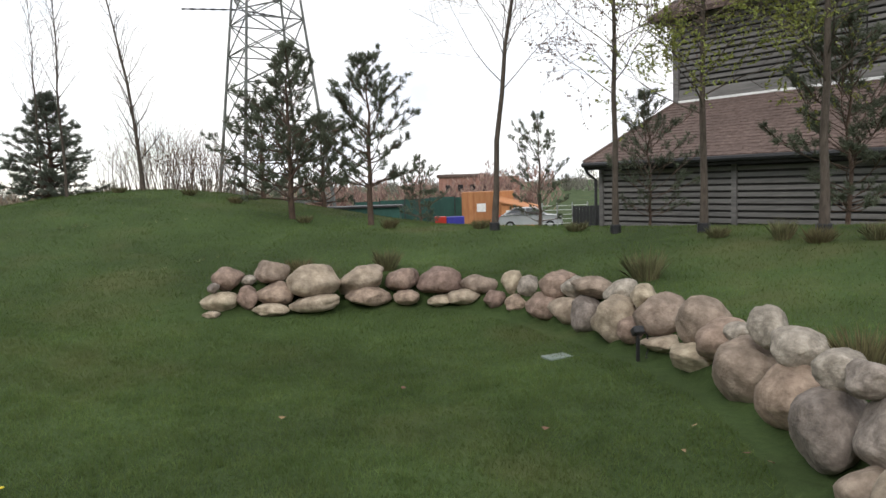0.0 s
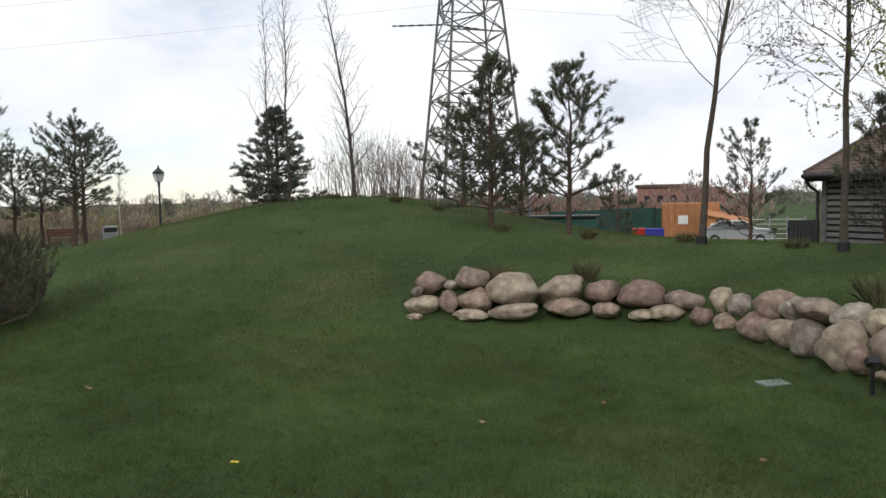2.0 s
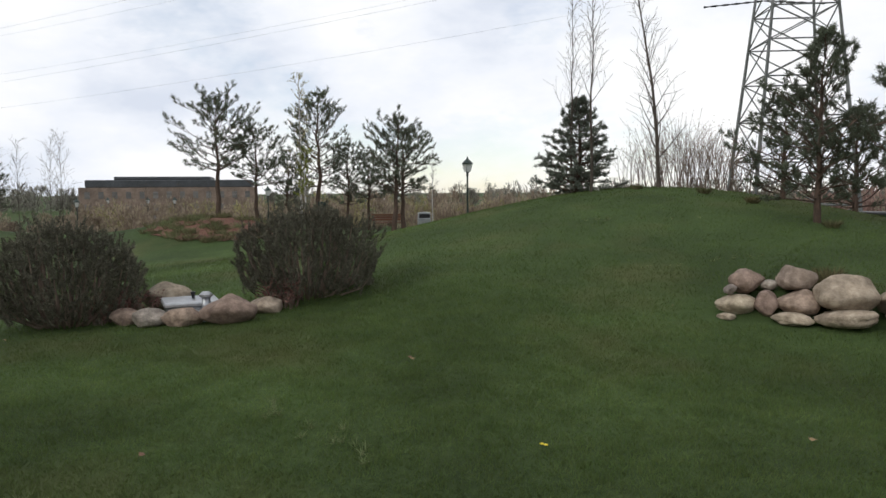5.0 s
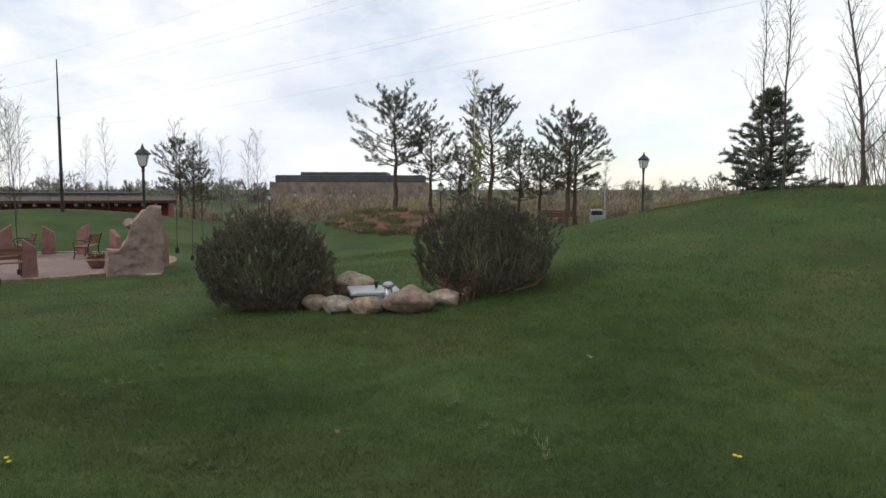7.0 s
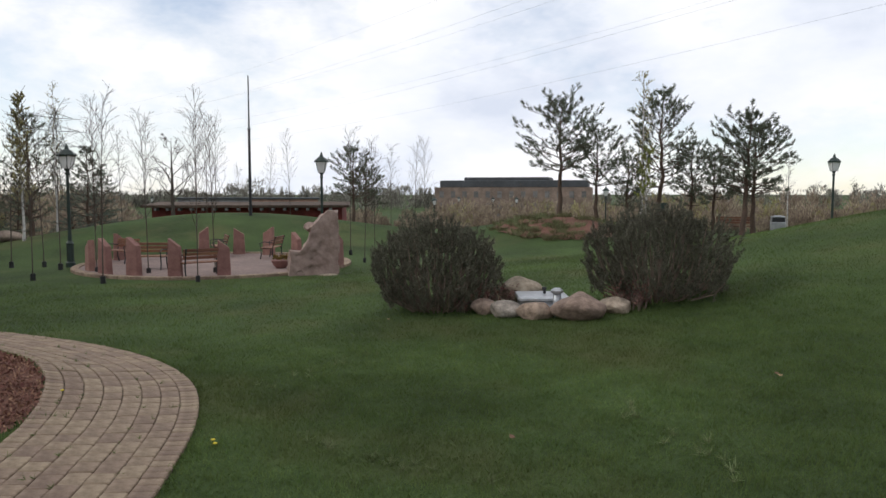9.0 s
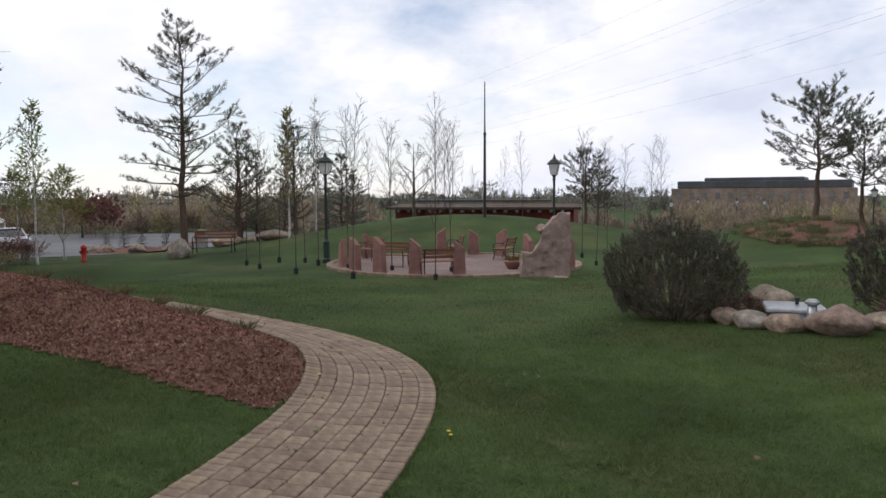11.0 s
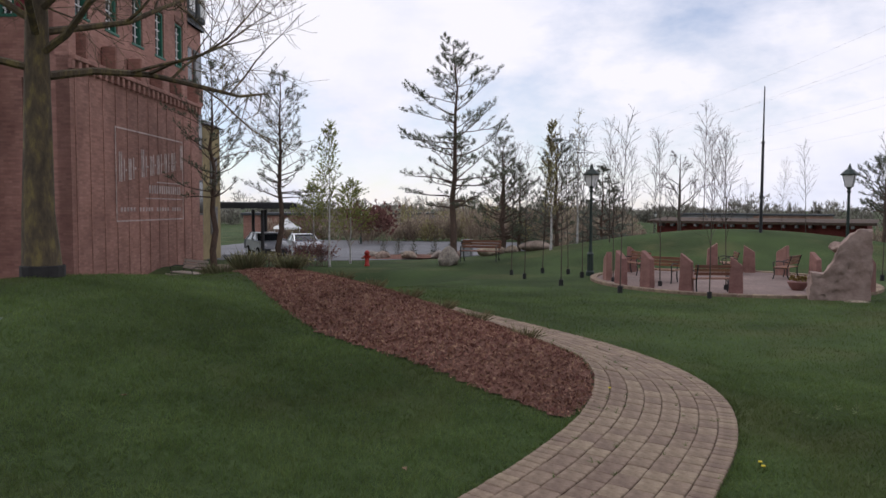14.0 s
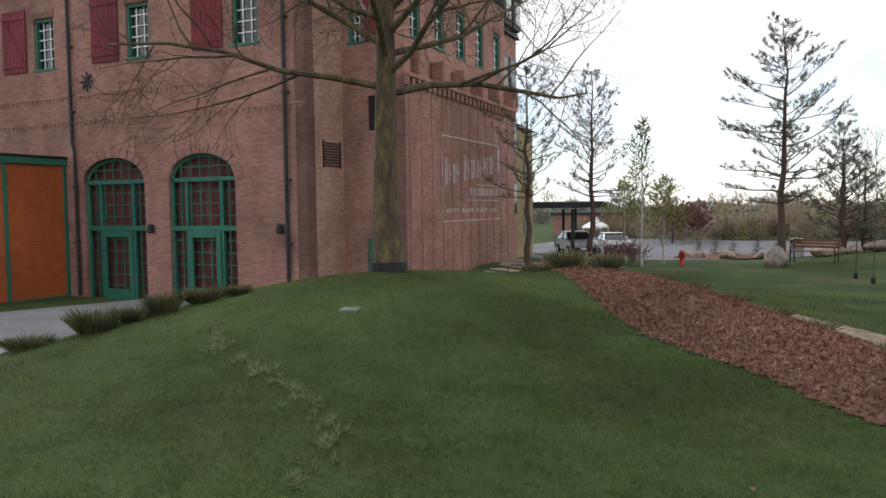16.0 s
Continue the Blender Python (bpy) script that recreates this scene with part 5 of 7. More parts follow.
# ---- circular seating plaza ----
PLZ = (-22.0, 3.6)
plaza = tagged(new("plaza", Geo().lathe([(3.75, -0.6), (3.75, -0.425), (3.55, -0.42), (0.01, -0.42)], 48).mesh("plaza", PLAZA)), "round paved seating place with a stone edge", "plaza", kind="structure")
plaza.matrix_basis = pose(*PLZ, 0)
g = Geo()
for k in range(72):
    q = 2 * math.pi * k / 72
    ob = part("kerb_stone", Geo().box(-0.1, -0.155, -0.1, 0.1, 0.155, 0.06, 0.012).mesh("kerb_stone", PAVER) if k == 0 else kerb_me, PAVER, plaza, m=pose(3.68 * math.cos(q), 3.68 * math.sin(q), -0.44, 0, 0, math.degrees(q)))
    kerb_me = ob.data


def slab(x, y, w, h, seed):
    """An upright sandstone slab with a slanting top."""
    r = random.Random(seed)
    tilt = 0.16 * r.choice((-1, 1))
    t = 0.09
    a, b = w / 2, w / 2 * 0.82
    g = Geo().add([(-a, -t, -0.1), (a, -t, -0.1), (a, t, -0.1), (-a, t, -0.1), (-b, -t * 0.9, h - tilt), (b, -t * 0.9, h + tilt * 0.3), (b, t * 0.9, h + tilt * 0.3), (-b, t * 0.9, h - tilt)], [(3, 2, 1, 0), (4, 5, 6, 7), (0, 1, 5, 4), (1, 2, 6, 5), (2, 3, 7, 6), (3, 0, 4, 7)])
    ob = new("sandstone_slab", g.mesh("sandstone_slab", SANDSTONE))
    bev = ob.modifiers.new("worn edges", "BEVEL")
    bev.width, bev.segments = 0.02, 2
    ob.matrix_basis = pose(x, y, -0.43, 0, 0, math.degrees(math.atan2(y - PLZ[1], x - PLZ[0])) + 90 + r.uniform(-8, 8))
    return tagged(ob, "upright red sandstone slab with a slanting top", "stone slab", "slabs round the plaza")


for i, (x, y, w, h) in enumerate([(-21.58, 0.29, 0.55, 0.86), (-20.37, 0.59, 0.5, 0.84), (-19.53, 1.19, 0.48, 0.9), (-18.94, 2.06, 0.42, 0.88), (-18.77, 3.17, 0.42, 0.82), (-24.54, 1.17, 0.5, 0.86), (-25.27, 3.74, 0.45, 0.86), (-25.07, 4.83, 0.5, 0.92), (-24.28, 5.62, 0.5, 0.86), (-22.70, 6.09, 0.5, 0.86), (-19.58, 6.38, 0.5, 0.86)]):
    slab(x, y, w * 0.8, h * 0.9, i)


def bench(x, y, turn, label, group="plaza benches", width=1.25, wood=WOOD):
    """A park bench: wooden slats on dark iron ends."""
    t = thing("park_bench", pose(x, y, -0.43 if group == "plaza benches" else lz(x, y), 0, 0, turn) @ Matrix.Scale(0.82 if group == "plaza benches" else 1.0, 4), label, "bench", group)
    for i in range(5):
        part("seat_slat", Geo().box(-width / 2, -0.24 + 0.095 * i, 0.42, width / 2, -0.165 + 0.095 * i, 0.45, 0.006), wood, t)
    for i in range(3):
        part("back_slat", Geo().box(-width / 2, 0.225 + 0.03 * i, 0.54 + 0.11 * i, width / 2, 0.25 + 0.03 * i, 0.63 + 0.11 * i, 0.006), wood, t)
    for s in (-1, 1):
        u = s * (width / 2 - 0.08)
        g = Geo()
        g.tube([(u, -0.27, 0), (u, -0.22, 0.2), (u, -0.25, 0.41), (u, 0.2, 0.41), (u, 0.33, 0.86)], [0.022] * 5, 6)
        g.tube([(u, 0.27, 0), (u, 0.2, 0.2), (u, 0.2, 0.42)], [0.022] * 3, 6)
        g.tube([(u, -0.24, 0.42), (u, -0.28, 0.6), (u, -0.1, 0.66), (u, 0.24, 0.62)], [0.018] * 4, 6)
        part("end_frame", g, DARK, t)
    return t


bench(-18.9, 2.66, -80, "wooden bench with dark iron ends seen from behind")
bench(-21.30, 1.66, 60, "wooden bench with dark iron ends facing the plaza")
bench(-23.64, 1.17, 30, "wooden bench with dark iron ends facing the plaza")
bench(-24.40, 4.06, -4, "wooden bench with dark iron ends facing the plaza")
bench(-23.09, 5.42, -32, "wooden bench with dark iron ends facing the plaza")
bench(-29.09, -4.33, 82, "brown wooden bench beside the tall pine", "lawn benches", 1.6)
bench(-21.82, -13.37, 60, "pale wooden bench at the foot of the brick wall", "lawn benches", 1.5, PALEWOOD)
bench(-23.33, -13.56, 60, "pale wooden bench at the foot of the brick wall", "lawn benches", 1.5, PALEWOOD)


# the pitted standing rock
MXY = (-18.16, 5.24)
bm = bmesh.new()
bmesh.ops.create_cube(bm, size=1.0)
bmesh.ops.subdivide_edges(bm, edges=bm.edges[:], cuts=34, use_grid_fill=True)
for v in bm.verts:
    u, dpt, hh = v.co.x + 0.5, v.co.y, v.co.z + 0.5
    top = float(np.interp(u, [0, 0.22, 0.29, 0.38, 0.44, 0.57, 0.62, 0.71, 0.75, 1], [0.70, 0.67, 0.76, 1.0, 1.3, 1.45, 1.54, 1.58, 1.67, 1.67]))
    z = hh * top
    lean = 0.10 * z
    x = (u - 0.5) * (1.24 - 0.05 * z) + 0.2 * lean
    y = dpt * (0.52 - 0.12 * z)
    k = 0.05 * noise.noise(Vector((x * 3, y * 3, z * 3))) + 0.03 * noise.noise(Vector((x * 7, y * 7, z * 7))) - 0.16 * max(0, noise.noise(Vector((x * 8 + 9, y * 8, z * 8))) - 0.3)
    p = Vector((x, y, z))
    c = Vector((0.0, 0, 0.7))
    v.co = p + (p - c).normalized() * k * 1.3
me = bpy.data.meshes.new("standing_rock")
bm.to_mesh(me)
bm.free()
me.materials.append(PALESTONE)
me.shade_smooth()
rock = new("standing_rock", me)
rock.matrix_basis = pose(*MXY, -0.52, 0, 0, 76)
part("knob", boulder_mesh("knob", 0.34, 0.34, 0.26, PALESTONE, 7), PALESTONE, rock, m=pose(-0.07, 0.0, 1.27))
tagged(rock, "tall pale pink standing rock with pits and a stepped side", "rock")
boulder(-17.48, 5.39, -0.42, 0.55, 0.12, "t", "flat stone at the foot of the standing rock", "standing stone pieces")
pot = thing("flower_pot", pose(-19.93, 4.87, -0.43), "terracotta bowl planted with red and yellow flowers", "flower pot")
part("bowl", Geo().lathe([(0.12, 0), (0.2, 0.1), (0.25, 0.2), (0.26, 0.22), (0.2, 0.2)], 16), SANDSTONE, pot, soft=True)
rr = random.Random(4)
part("flowers", leaf_mesh("flowers", [(Vector((rr.uniform(-0.18, 0.18), rr.uniform(-0.18, 0.18), 0.24 + rr.uniform(0, 0.1))), Vector((0, 0, 1))) for _ in range(60)], 6, 0.05, 0.018, 4, POTFLOWER, 1.1, 0.05), POTFLOWER, pot)

pole = thing("flagpole", pose(-31.63, 6.67, lz(-31.63, 6.67)), "tall thin dark mast on the grassy bank", "mast")
part("mast", Geo().tube([(0, 0, 0), (0, 0, 1.2), (0, 0, 3.6), (0, 0, 3.61), (0, 0, 5.8)], [0.07, 0.06, 0.05, 0.035, 0.022], 8), DARK, pole)
part("collar", Geo().lathe([(0.09, 1.4), (0.09, 1.46)], 8), DARK, pole)
part("collar", Geo().lathe([(0.075, 3.55), (0.075, 3.63)], 8), DARK, pole)


# saplings in the lawn with black guards
def sapling_mesh(h, seed):
    r = random.Random(seed)
    g, tips = Geo(), []
    pts, _ = curve_pts(Vector((0, 0, 0)), Vector((0, 0, 1)), h, r, 7, 0.06, 0.03)
    g.tube(pts, [max(0.004, 0.017 * (1 - i / 7.5)) for i in range(8)], 6, False)
    for i in range(16):
        f = 0.32 + 0.66 * i / 16
        j = min(6, int(f * 7))
        q = 2.4 * i
        limbs(g, pts[j].lerp(pts[j + 1], f * 7 - j), Vector((math.cos(q), math.sin(q), 1.7)), h * 0.25 * (1.15 - f * 0.7), 0.009, 1, r, tips, (6, 5), thin=0.0038)
    return g.mesh("stem", BARK)


sap = [sapling_mesh(4.2, 200 + i) for i in range(3)]
guard_me = Geo().lathe([(0.06, 0), (0.06, 0.17), (0.045, 0.17), (0.045, 0.02)], 10).mesh("trunk_guard", DARK)
for i, (x, y, s) in enumerate([(-24.10, -2.64, 1.0), (-22.63, -2.12, 0.95), (-20.28, -0.98, 1.0), (-22.62, -0.41, 1.05), (-21.14, 0.43, 0.9), (-18.45, 0.46, 1.0), (-20.21, 1.58, 0.95), (-17.71, 2.39, 0.9), (-19.62, 3.11, 0.95), (-24.78, -1.68, 1.05), (-23.92, 8.30, 1.0), (-20.91, 7.65, 0.8), (-24.42, -0.84, 1.0), (-20.93, 8.00, 0.8)]):
    t = thing("sapling", placed(x, y, 47 * i, s, 0), "thin leafless sapling with a black trunk guard", "sapling", "lawn saplings")
    part("stem", sap[i % 3], TWIG, t)
    part("trunk_guard", guard_me, DARK, t)
for i, (x, y, s) in enumerate([(-33.25, 2.69, 1.0), (-34.00, 4.84, 1.3), (-33.38, 5.53, 1.0), (-33.16, 8.79, 0.9), (-31.37, 0.75, 1.2), (-33.32, 1.81, 0.9), (-35.33, 8.39, 0.8), (-33.51, 13.87, 0.95), (-34.85, 15.77, 1.1), (-33.72, 15.82, 1.1), (-35.85, 5.59, 1.1), (-37.60, 7.45, 0.7), (-35.72, 13.75, 1.1)]):
    t = thing("sapling", placed(x, y, 71 * i, s), "thin leafless young tree on the grassy bank", "sapling", "bank saplings")
    part("stem", sap[i % 3], TWIG, t)
bare_tree("bare_tree", -38.10, 4.37, 4.4, 0.11, 0.28, "gnarled bare tree on the bank", 41, mains=12, reach=0.36, lift=0.5, level=2, kids=(5, 4, 4), thin=0.009)


# ---- pines and birches across the lawn ----
PINE_TALL = dict(h=6.2, rad=0.13, clear=0.42, crown=1.95, whorls=9, per=8, n=18, needle=0.12, width=0.010, up=0.55, bunch=2, dense=1.0)
pines = [conifer("scots_pine", -27.05, 19.21, "Scots pine with a bare trunk and clumped crown", dict(PINE_TALL, h=5.0, clear=0.44), 61, group="pines on the far lawn")]
pines.append(conifer("scots_pine", -24.35, 22.49, "tall Scots pine with a clumped crown", dict(PINE_TALL, h=5.7, clear=0.32, whorls=11, crown=1.6), 62, group="pines on the far lawn"))
pines.append(conifer("scots_pine", -21.97, 24.77, "leaning Scots pine with a spreading crown", dict(PINE_TALL, h=4.9, clear=0.36, crown=1.6), 63, group="pines on the far lawn", lean=-4))
for src, x, y, s, turn in ((0, -26.87, 21.10, 0.82, 130), (1, -24.48, 24.49, 0.68, 80), (2, -21.95, 25.44, 0.9, 200), (0, -24.84, 26.22, 0.72, 10), (1, -27.51, 23.46, 0.66, 220), (2, -35.09, 12.49, 0.75, 60), (0, -36.74, 13.80, 0.6, 150)):
    copy_thing(pines[src], placed(x, y, turn, s))
bare_tree("birch", -24.11, 21.26, 6.4, 0.06, 0.25, "white-stemmed birch with first yellow-green leaves", 64, bark=BARK_BIRCH, mains=18, reach=0.16, lift=1.0, level=1, kids=(6, 5), buds=LEAF_OLIVE, bud_n=5, bud_len=0.07)
bare_tree("birch", -23.63, 21.05, 3.2, 0.05, 0.3, "white-stemmed birch with first yellow-green leaves", 65, bark=BARK_BIRCH, mains=14, reach=0.16, lift=1.0, level=1, kids=(6, 5), buds=LEAF, bud_n=7, bud_len=0.08)
bare_tree("birch", -23.73, 29.80, 4.4, 0.04, 0.3, "thin leafless birch beyond the pines", 66, bark=BARK_BIRCH, mains=14, reach=0.16, lift=1.0, level=1, kids=(6, 5))

big_pine = conifer("scots_pine", -28.54, -5.27, "tall straight Scots pine with layered open branches", dict(h=8.5, rad=0.15, clear=0.26, crown=1.8, whorls=15, per=6, n=10, needle=0.11, width=0.009, up=0.32, bunch=3, dense=1.1), 67)
mid_pine = conifer("scots_pine", -28.01, -12.17, "tall slender Scots pine with a light crown", dict(h=7.6, rad=0.13, clear=0.36, crown=1.45, whorls=13, per=6, n=11, needle=0.11, width=0.009, up=0.6, bunch=2, dense=0.9), 68)
copy_thing(mid_pine, placed(-25.15, -13.56, 100, 0.98))
dark_pine = conifer("scots_pine", -33.17, -3.88, "dense dark pine behind the lawn bench", dict(h=5.0, rad=0.12, clear=0.14, crown=1.3, whorls=12, per=6, n=10, needle=0.12, width=0.010, up=0.5, bunch=2), 69)
for x, y, s, turn in ((-35.24, -3.23, 0.8, 200), (-34.33, -1.49, 0.95, 100), (-34.18, -3.91, 0.9, 10)):
    copy_thing(dark_pine, placed(x, y, turn, s))
dark_spruce = conifer("spruce", -40.32, 0.72, "dark spruce beside the bank", dict(h=4.6, rad=0.1, clear=0.02, crown=1.5, whorls=14, per=8, n=12, needle=0.10, width=0.011, dense=1.0, shape="spruce", bunch=2), 70, needles=NEEDLE_BLUE)
for x, y, s, turn in ((-41.29, 1.36, 0.8, 50), (-42.24, -3.44, 0.6, 90), (-42.33, 0.02, 0.7, 150), (-42.33, -2.35, 0.75, 10)):
    copy_thing(dark_spruce, placed(x, y, turn, s))
bare_tree("birch", -31.32, -1.64, 5.4, 0.05, 0.2, "birch coming into bronze leaf", 71, bark=BARK_BIRCH, mains=22, reach=0.12, lift=1.2, level=1, kids=(6, 5), buds=LEAF_OLIVE, bud_n=9, bud_len=0.09)
bare_tree("birch", -34.38, -0.56, 6.2, 0.05, 0.25, "tall thin birch with a white stem", 72, bark=BARK_BIRCH, mains=20, reach=0.12, lift=1.2, level=1, kids=(6, 5), buds=LEAF_OLIVE, bud_n=2, bud_len=0.06)
bare_tree("birch", -27.75, -10.06, 5.6, 0.045, 0.25, "young birch in light green leaf", 73, bark=BARK_BIRCH, mains=30, reach=0.18, lift=0.9, level=1, kids=(7, 6), buds=LEAF, bud_n=7, bud_len=0.07)
bare_tree("birch", -30.86, -10.19, 3.4, 0.045, 0.2, "young birch in light green leaf", 74, bark=BARK_BIRCH, mains=30, reach=0.4, lift=0.6, level=1, kids=(8, 7), buds=LEAF, bud_n=8, bud_len=0.07)
bare_tree("birch", -34.11, -13.06, 3.6, 0.045, 0.2, "young birch in light green leaf", 75, bark=BARK_BIRCH, mains=30, reach=0.4, lift=0.6, level=1, kids=(8, 7), buds=LEAF, bud_n=8, bud_len=0.07)
for i, (x, y) in enumerate([(-28.05, -10.70), (-28.36, -11.29), (-27.77, -12.72), (-25.61, -12.64), (-25.88, -10.78)]):
    shrub("red_shrub", x, y, 0.8 if i < 2 else 0.45, 1.4, 26, "low twiggy shrub with reddish shoots", 130 + i, LEAF_RED if i < 2 else LEAF_OLIVE, 5, 0.06)
shrub("red_shrub", -72.56, -20.82, 3.4, 4.6, 40, "large round shrub in dark red leaf", 140, LEAF_RED, 14, 0.24)

# the tree on the near mound
oak = bare_tree("mound_tree", -8.20, -6.93, 7.4, 0.2, 0.325, "leafless tree with spreading lichened limbs on the mound", 205, bark=BARK_MOSS, mains=44, reach=0.44, lift=0.28, level=3, limb=0.35, kids=(8, 6, 5), guard=False, thin=0.003, wobble=0.25)
part("trunk_guard", Geo().lathe([(0.25, -0.05), (0.25, 0.17), (0.235, 0.18), (0.23, 0.02)], 14), GREYDARK, oak, "black plastic trunk guard")


# ---- bush belt and woods in the distance: countless, so stuff ----
def thicket(name, spots, label, leaves, seed, h, size=0.3, n=420, upright=0.5):
    """Separate bushes at the given places, each of uneven height and width: twigs that fan up from the ground, and small leaves."""
    rs = np.random.RandomState(seed)
    pts, ways = [], []
    for x, y in spots:
        hh = h * rs.uniform(0.45, 1.2)
        wide = hh * rs.uniform(0.3, 0.75)
        q, u, f = rs.rand(n) * 6.283, np.sqrt(rs.rand(n)), rs.rand(n) ** 0.8
        bulge = np.sin(np.pi * np.clip(0.12 + 0.8 * f, 0, 1)) ** 0.7
        lump = 1 + 0.3 * np.sin(3 * q + rs.rand() * 6) * np.cos(5 * f + rs.rand() * 6)
        pts.append(np.stack([x + wide * u * bulge * lump * np.cos(q), y + wide * u * bulge * lump * np.sin(q), lz(x, y) + hh * f * lump], 1))
        ways.append(np.stack([0.5 * u * np.cos(q), 0.5 * u * np.sin(q), upright + rs.rand(n)], 1))
    p, w = np.concatenate(pts), np.concatenate(ways)
    w /= np.linalg.norm(w, axis=1)[:, None]
    me = leaf_mesh(name, list(zip(p, w)), 2, size, size * 0.13, seed, leaves, 0.55, size)
    return tagged(new(name, me), label, "bushes", kind="stuff")


def arc(b0, b1, d0, d1, n, seed):
    """Places along a far arc, by bearing in degrees left of the first view and distance."""
    r = random.Random(seed)
    out = []
    for i in range(n):
        b, d = radians(b0 + (b1 - b0) * (i + r.random()) / n), r.uniform(d0, d1)
        out.append((-d * math.sin(b), d * math.cos(b)))
    return out


thicket("bush_belt", arc(31, 64, 62, 95, 26, 1), "belt of pale olive bushes in spring leaf", LEAF_OLIVE, 1, 2.9, 0.30, 300)
thicket("bush_belt", arc(31, 64, 60, 90, 60, 11), "belt of grey-brown leafless bushes", LEAF_BELT, 11, 2.4, 0.36, 300, 1.2)
thicket("bush_belt", arc(28, 66, 58, 66, 46, 2), "belt of low brown leafless bushes", LEAF_BELT, 2, 1.6, 0.28, 300, 1.2)
thicket("bush_belt", arc(64, 92, 60, 90, 44, 3), "belt of brown leafless bushes", LEAF_BELT, 3, 1.9, 0.30, 300, 1.0)
thicket("bush_belt", arc(-8, 14, 66, 90, 30, 4), "belt of reddish leafless bushes beyond the fence", LEAF_ROSE, 4, 3.4, 0.5, 170, 1.4)
thicket("bush_belt", arc(12, 32, 48, 60, 30, 5), "belt of mixed brown bushes behind the mound", LEAF_BELT, 5, 2.8, 0.4, 220, 1.4)
thicket("far_woods", arc(60, 122, 150, 210, 100, 6), "distant line of woods", LEAF_FAR, 6, 4.6, 0.7, 360)
thicket("far_woods", arc(-40, 62, 170, 230, 110, 7), "distant line of woods", LEAF_FAR, 7, 4.4, 0.7, 360)
thicket("bush_belt", arc(90, 108, 78, 110, 16, 8), "olive bushes beyond the car park", LEAF_OLIVE, 8, 3.6, 0.34, 360)
thicket("bush_belt", arc(86, 108, 80, 115, 24, 12), "grey-brown leafless trees beyond the car park", LEAF_BELT, 12, 3.6, 0.45, 260, 1.2)
thicket("bush_belt", arc(88, 114, 80, 88, 44, 13), "low brown hedge beyond the car park", LEAF_BELT, 13, 2.6, 0.34, 300, 0.8)
for i in range(16):
    b, d = radians(30 + 2.1 * i), 60 + (i * 7) % 22
    x, y = -d * math.sin(b), d * math.cos(b)
    t = thing("sapling", placed(x, y, 31 * i, 0.9 + 0.05 * (i % 5)), "thin leafless young tree in the bush belt", "sapling", "belt saplings")
    part("stem", sap[i % 3], TWIG, t)
rm = random.Random(15)
for i in range(96):
    q, u = rm.uniform(0, 6.283), math.sqrt(rm.random())
    grass_clump(-23.9 + 3.2 * u * math.cos(q), 16.6 + 2.1 * u * math.sin(q), rm.uniform(0.16, 0.3), rm.uniform(0.4, 0.7), "green tuft in the mulched mound", 300 + i, GREENTUFT if i % 3 else PALEBLADE, 90)
far_walk = smooth_line([(-46.30, 19.51), (-40.89, 21.54), (-37.11, 24.00), (-35.53, 27.89)], 0.5)
tagged(new("pavement", band("pavement", far_walk, 0.9, 0.03, PAVER)), "pale footpath across the far lawn", "path", kind="structure")
side_walk = smooth_line([(-27.5, -15.2), (-24.6, -12.2), (-23.0, -11.0), (-20.6, -9.9)], 0.4)
tagged(new("pavement", band("pavement", side_walk, 0.95, 0.035, PAVER)), "pale footpath leading along the brick wall", "path", kind="structure")
tent = thing("white_tent", pose(-74.37, -30.89, lz(-74.37, -30.89)), "white peaked tent in the distance", "tent")
part("canopy", Geo().lathe([(1.6, 1.4), (1.5, 1.6), (0.5, 2.1), (0.05, 2.6)], 4), WHITE, tent)
for tx, ty in ((1.4, 0), (-1.4, 0), (0, 1.4), (0, -1.4)):
    part("pole", Geo().tube([(tx, ty, 0), (tx, ty, 1.5)], [0.05, 0.05], 5), WHITE, tent)


# ---- slatted grey house ----
HM = Matrix.Translation((4.70, 21.57, 0)) @ Matrix.Rotation(math.atan2(-0.795, 0.606), 4, "Z")
house = thing("slatted_house", HM, "grey slatted wooden house with a brown shingled skirt roof", "house")
HL = 17.0
BAY = 4.2
EV, RT, IN, UX, UT = 2.04, 3.75, 2.5, 0.88, 6.75
# backing walls coloured near-black for the shade between the slats
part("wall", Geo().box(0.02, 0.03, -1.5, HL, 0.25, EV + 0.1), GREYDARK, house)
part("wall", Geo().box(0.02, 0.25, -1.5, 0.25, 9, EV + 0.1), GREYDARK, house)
for b in range(5):
    x0 = 0.12 + BAY * b
    part("post", Geo().box(x0 - 0.12, -0.05, -1.5, x0 + 0.02, 0.03, EV + 0.08, 0.01), GREYWOOD, house)
slat_me = Geo().box(0, -0.02, 0, BAY - 0.15, 0.028, 0.108, 0.008).mesh("slat", GREYWOOD)
for b in range(4):
    for k in range(13):
        part("slat", slat_me, GREYWOOD, house, m=pose(0.143 + BAY * b, 0, -0.12 + 0.163 * k))
side_slat = Geo().box(0, -0.02, 0, 8.6, 0.02, 0.108, 0.008).mesh("slat", GREYWOOD)
for k in range(13):
    part("slat", side_slat, GREYWOOD, house, m=pose(0, 8.7, -0.12 + 0.163 * k, 0, 0, -90))
g = Geo()
v = [(-0.2, -0.45, EV), (HL, -0.45, EV), (HL, IN, RT), (UX, IN, RT), (-0.2, 9.4, EV), (UX, 9.0, RT)]
lo = [(a, b, c - 0.1) for a, b, c in v]
